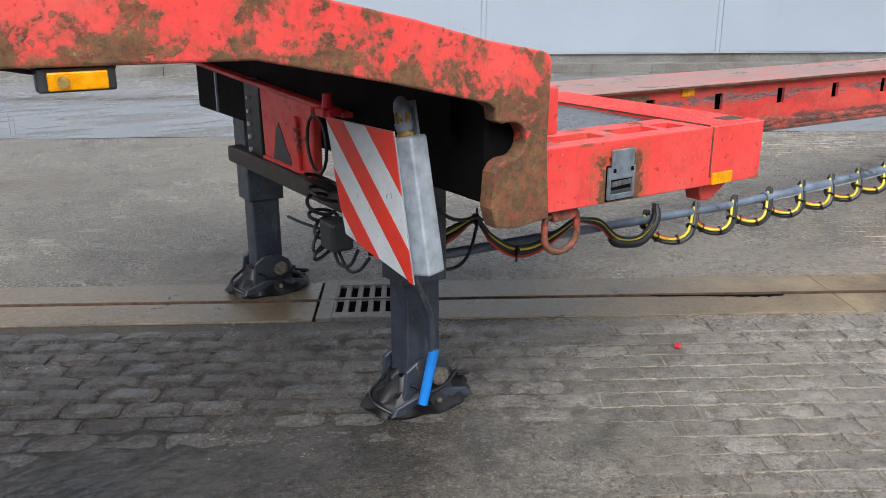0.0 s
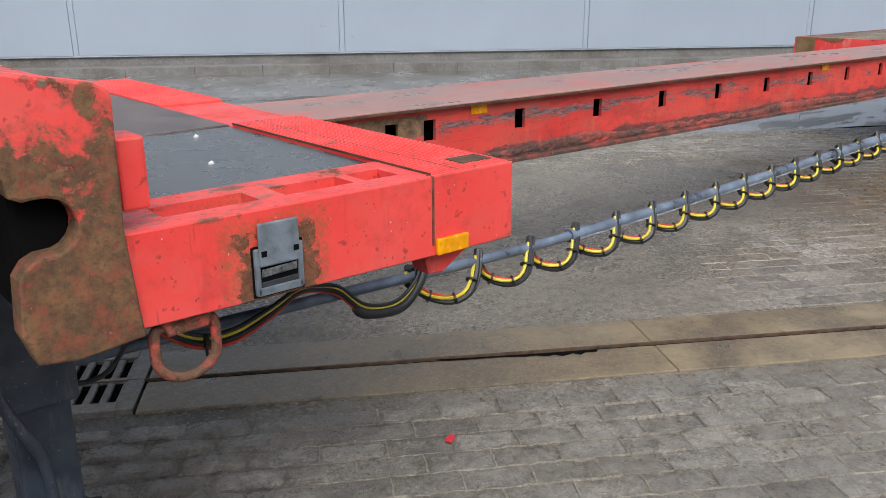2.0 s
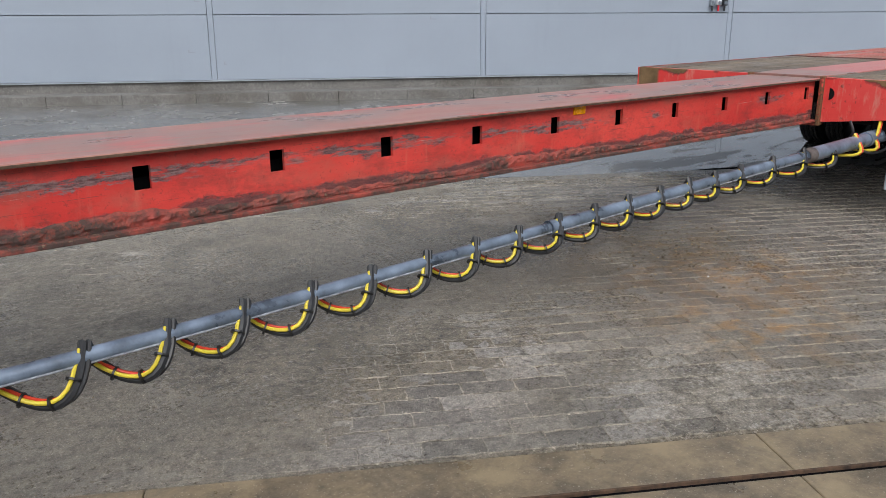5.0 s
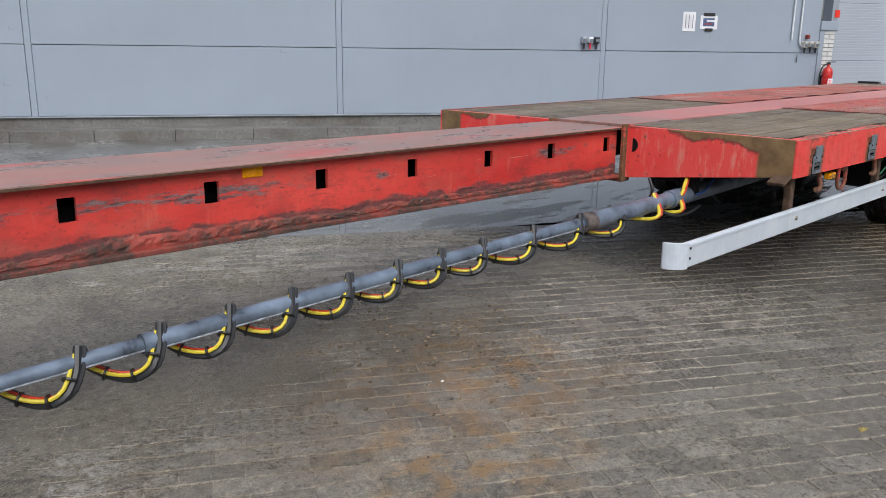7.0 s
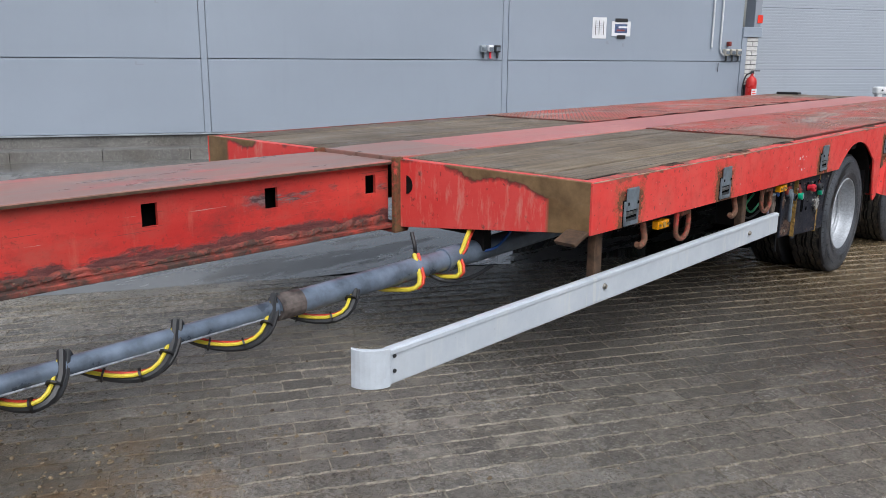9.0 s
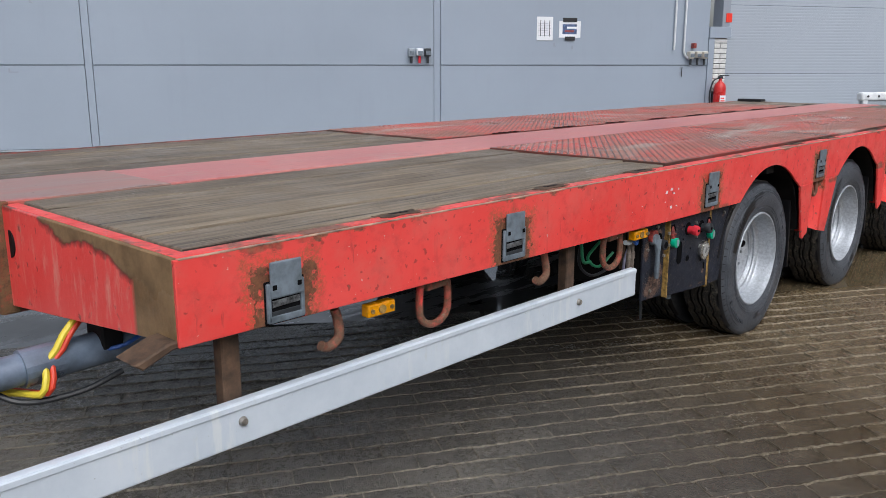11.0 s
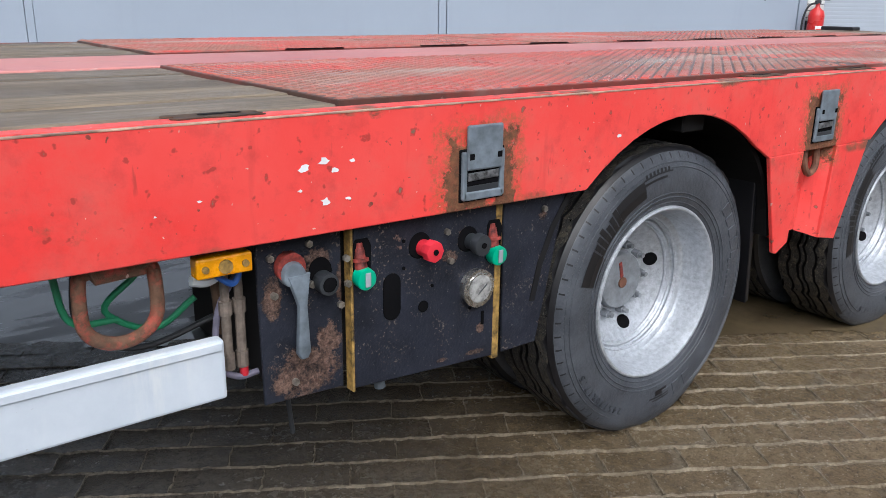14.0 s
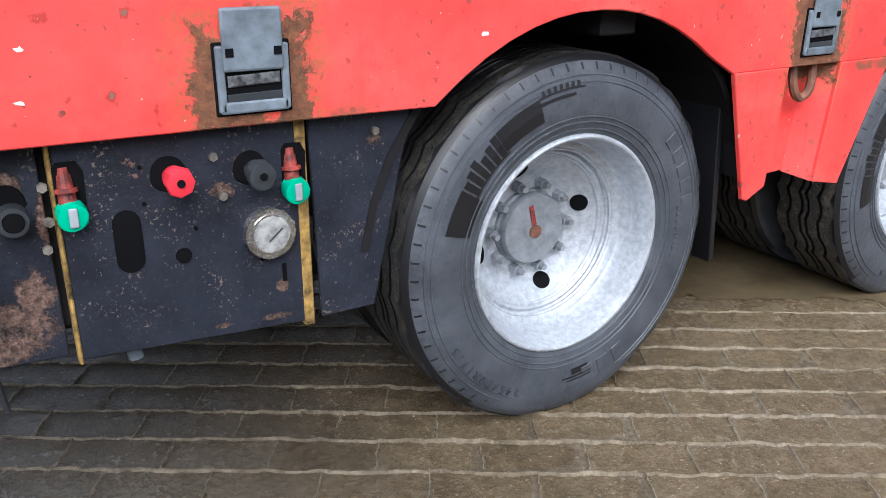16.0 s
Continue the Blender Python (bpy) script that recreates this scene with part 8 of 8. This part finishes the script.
# ---- concrete pavers, laid in running bond along the wall's line ----
def build_pavers():
    paving = thing("pavement", (7, 1.0, 0), "wet brown-grey concrete block paving, muddy and worn", "paving", kind="structure")
    L, B = .211, .1055
    rnd = random.Random(2)
    pieces = []
    rows = []
    o = -3.0
    while o < EDGE_OFF - B:
        if not (3.70 - B < o < 4.24):
            rows.append(o)
        elif 3.70 - B < o < 3.755 - .02:
            pass
        o += B
    for r, o in enumerate(rows):
        a = -8.0 + (L / 2 if r % 2 else 0) + rnd.uniform(-.01, .01)
        while a < 15.5:
            if o < 4.5 or a > -8:
                pieces.append((a, o))
            a += L

    def muddy(a, o):
        """How deep mud lies over the pavers, 0 to 1."""
        m = noise.fractal(Vector((a * .45, o * .45, 3.1)), 1.0, 2.0, 4) * .5 + .42
        m += .55 * math.exp(-((a - .15) / .75) ** 2 - ((o - 3.1) / .8) ** 2)
        if o < 3.75:
            m += .55 * max(0.0, min(1.0, (3.0 - o) / .4)) * max(0.0, min(1.0, (1.1 - a) / .7))
            m -= .12 * max(0.0, min(1.0, (a - .3) / 1.0))
        if o > 4.2:
            m += .50 * math.exp(-((a - 4.5) / .9) ** 2 - ((o - 6.5) / .8) ** 2)
            m += .30 * max(0.0, min(1.0, (3.6 - a) / 2.0)) + .22 * max(0.0, min(1.0, (o - 6.0) / 1.5)) * max(0.0, min(1.0, (7.0 - a) / 3.0)) - .36 * max(0.0, min(1.0, (a - 3.6) / 1.4))
        return max(0.0, min(1.0, m))

    GX, GY = 6, 4

    def shape(a, o, w=L, h=B, mud=0.3, lump=1.0, dome=.0015):
        """One paver: a worn, uneven top with rounded edges, on low sides."""
        g = .0036
        dz = rnd.uniform(-.0012, .0012) + .002 - .0085 * mud
        rot = rnd.uniform(-.008, .008)
        tx, ty = rnd.uniform(-.008, .008), rnd.uniform(-.012, .012)
        cx, cy = a + w / 2, o + h / 2
        out = []
        for j in range(GY):
            for i in range(GX):
                u, v = i / (GX - 1) * 2 - 1, j / (GY - 1) * 2 - 1
                edge = (abs(u) > .99) + (abs(v) > .99)
                uu = math.copysign(abs(u) ** .55, u) if abs(u) < .99 else u
                vv = math.copysign(abs(v) ** .45, v) if abs(v) < .99 else v
                lx = uu * (w / 2 - g / 2 * lump) + rnd.uniform(-.003, .003) * lump
                ly = vv * (h / 2 - g / 2 * lump) + rnd.uniform(-.003, .003) * lump
                z = dz + tx * lx + ty * ly + rnd.uniform(-.0007, .0007) * lump + dome * (1 - u * u) * (1 - v * v)
                if edge:
                    z -= (.0006 + rnd.uniform(0, .0014)) * (1.0 + 1.9 * max(0.0, lump - 1.0)) * edge
                out.append(tuple(yard(cx + lx - rot * ly, cy + ly + rot * lx, z)))
        rim = [(i, 0) for i in range(GX)] + [(GX - 1, j) for j in range(1, GY)] + [(i, GY - 1) for i in range(GX - 2, -1, -1)] + [(0, j) for j in range(GY - 2, 0, -1)]
        top = [out[j * GX + i] for i, j in rim]
        return out + top + [(x, y, -.03) for x, y, z in top]
    F = [(j * GX + i, j * GX + i + 1, (j + 1) * GX + i + 1, (j + 1) * GX + i) for j in range(GY - 1) for i in range(GX - 1)]
    N, B0 = 2 * (GX + GY) - 4, GX * GY
    for q in range(N):
        q2 = (q + 1) % N
        F.append((B0 + q, B0 + N + q, B0 + N + q2, B0 + q2))
    near, verts, faces = [], [], []
    for a, o in pieces:
        c = yard(a + L / 2, o + B / 2)
        single = 10.9 < c.x < 12.9 and .9 < c.y < 2.15
        if single and len(near) < 290:
            near.append((a, o))
        else:
            b = len(verts)
            rough_here = max(0.0, min(1.0, (1.0 - a + noise.noise(Vector((a, o, 5.0)))) / 1.2)) * max(0.0, min(1.0, (o - 2.55) / .4)) if o < 3.8 else 0.0
            edgy = max(0.0, min(1.0, (a - .6) / .8, (6.0 - a) / 1.5)) if o < 3.8 else 0.0
            verts += shape(a, o, mud=muddy(a, o) * (1 - .8 * rough_here) - .35 * rough_here, lump=.8 + 1.5 * rough_here + 1.0 * edgy, dome=.0004 + .009 * rough_here)
            faces += [tuple(b + i for i in f) for f in F]
    me = bpy.data.meshes.new("paver_field")
    me.from_pydata(verts, [], faces)
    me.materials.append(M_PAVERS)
    me.polygons.foreach_set("use_smooth", [True] * len(me.polygons))
    part("paver_field", me, None, paving, kind="stuff")
    # ragged pale ridges of sand and mortar standing along the courses and, lower, between the ends
    verts, faces = [], []

    def soak(a):
        return max(0.0, min(1.0, (a - 6.2) / 2.0))

    def high(a, o):
        k = noise.noise(Vector((a * 1.1, o * 3.0, 7.7)))
        return .0014 + .0010 * max(0.0, min(1.0, (a - 3.4) / 1.2)) + (.0018 if o < 3.8 and a > .8 else 0.0) + (.0050 * max(0.0, k + .38) * rnd.uniform(.5, 1.1)) * max(0.0, min(1.0, (a - .2) / 1.2)) - .005 * muddy(a, o) - .004 * max(0.0, min(1.0, (1.2 - a) / 1.2)) - (.0022 * max(0.0, min(1.0, (4.5 - a) / 2.0)) if o > 4.2 else 0.0)

    def strip(line, flat):
        prev = None
        for a, o, w, h in line:
            b = len(verts)
            for d, zz in ((-w, -.006), (-w * .3, h), (w * .4, h * .9), (w, -.006)):
                verts.append(tuple(yard(a, o + d, zz) if flat else yard(a + d, o, zz)))
            if prev is not None:
                faces.extend([(prev + i, b + i, b + i + 1, prev + i + 1) for i in range(3)])
            prev = b
    for r, o in enumerate(rows):
        if not (-1.0 < o < 8.6):
            continue
        line, a = [], -3.0
        while a < 14.5:
            wave = .006 * noise.noise(Vector((a * 11.0, o * 9.0, 2.2))) + .0085 * noise.noise(Vector((a * 37.0, o * 9.0, 4.2)))
            thick = max(.05, (.62 if o < 3.8 else 1.0) + 1.5 * noise.noise(Vector((a * 7.0, o * 13.0, 6.1))))
            line.append((a, o + wave + rnd.uniform(-.0018, .0018), (.0020 + .0040 * rnd.random()) * thick * (1 - .10 * soak(a)), high(a, o) + .0006 - .0016 * max(0.0, .7 - thick)))
            a += .011 + .008 * rnd.random()
        strip(line, True)
    for a, o in pieces:
        if -.5 < o < 8.5 and -.5 < a < 13.5:
            h = high(a, o) - .0006 - .0004 * soak(a) + rnd.uniform(-.001, .0006)
            strip([(a + rnd.uniform(-.003, .003), o + B * q, (.0030 + .0030 * rnd.random()) * (1 - .35 * soak(a)), h + .0009 + rnd.uniform(-.0008, .0008)) for q in (.04, .22, .40, .58, .76, .96)], False)
    me = bpy.data.meshes.new("joint_ridges")
    me.from_pydata(verts, [], faces)
    me.materials.append(M_RIDGE)
    part("joint_ridges", me, None, paving, kind="stuff")
    # mud washed over the blocks, thick in places and worn through in others
    for a0, a1, o0, o1, st in ((-2.0, 9.0, .2, 3.735, .024), (-1.0, 13.5, 4.262, 8.60, .034)):
        na, no = int((a1 - a0) / st) + 1, int((o1 - o0) / st) + 1
        verts = []
        for j in range(no):
            o = o0 + (o1 - o0) * j / (no - 1)
            for i in range(na):
                a = a0 + (a1 - a0) * i / (na - 1)
                rim = min(1.0, min(i, na - 1 - i, j, no - 1 - j) / 4)
                lift = -.0058 + .0078 * muddy(a, o) - .0022 * soak(a) - (.0028 * max(0.0, min(1.0, (a - 3.4) / 1.4)) if o > 4.2 else .0008)
                lift += .0042 * noise.noise(Vector((a * 4.3, o * 7.0, 8.8))) + .0034 * noise.noise(Vector((a * 14.0, o * 21.0, 3.3))) + .0016 * noise.noise(Vector((a * 41.0, o * 41.0, 1.3)))
                lift = max(-.009, min(.0032, lift)) - .012 * (1 - rim)
                verts.append(tuple(yard(a, o, lift)))
        me = bpy.data.meshes.new("mud_film")
        me.from_pydata(verts, [], [(j * na + i, j * na + i + 1, (j + 1) * na + i + 1, (j + 1) * na + i) for j in range(no - 1) for i in range(na - 1)])
        me.polygons.foreach_set("use_smooth", [True] * len(me.polygons))
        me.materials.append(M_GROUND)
        part("mud_film", me, None, paving, kind="stuff")
    variants = []
    for k in range(8):
        me = bpy.data.meshes.new("paver")
        me.from_pydata(shape(-L / 2, -B / 2, mud=.42, lump=.7, dome=.0), [], F)
        me.polygons.foreach_set("use_smooth", [True] * len(me.polygons))
        me.materials.append(M_PAVER)
        variants.append(me)
    for i, (a, o) in enumerate(near):
        part("paver", variants[i % 8], None, paving, at=Matrix.Translation(yard(a + L / 2, o + B / 2)))


build_pavers()
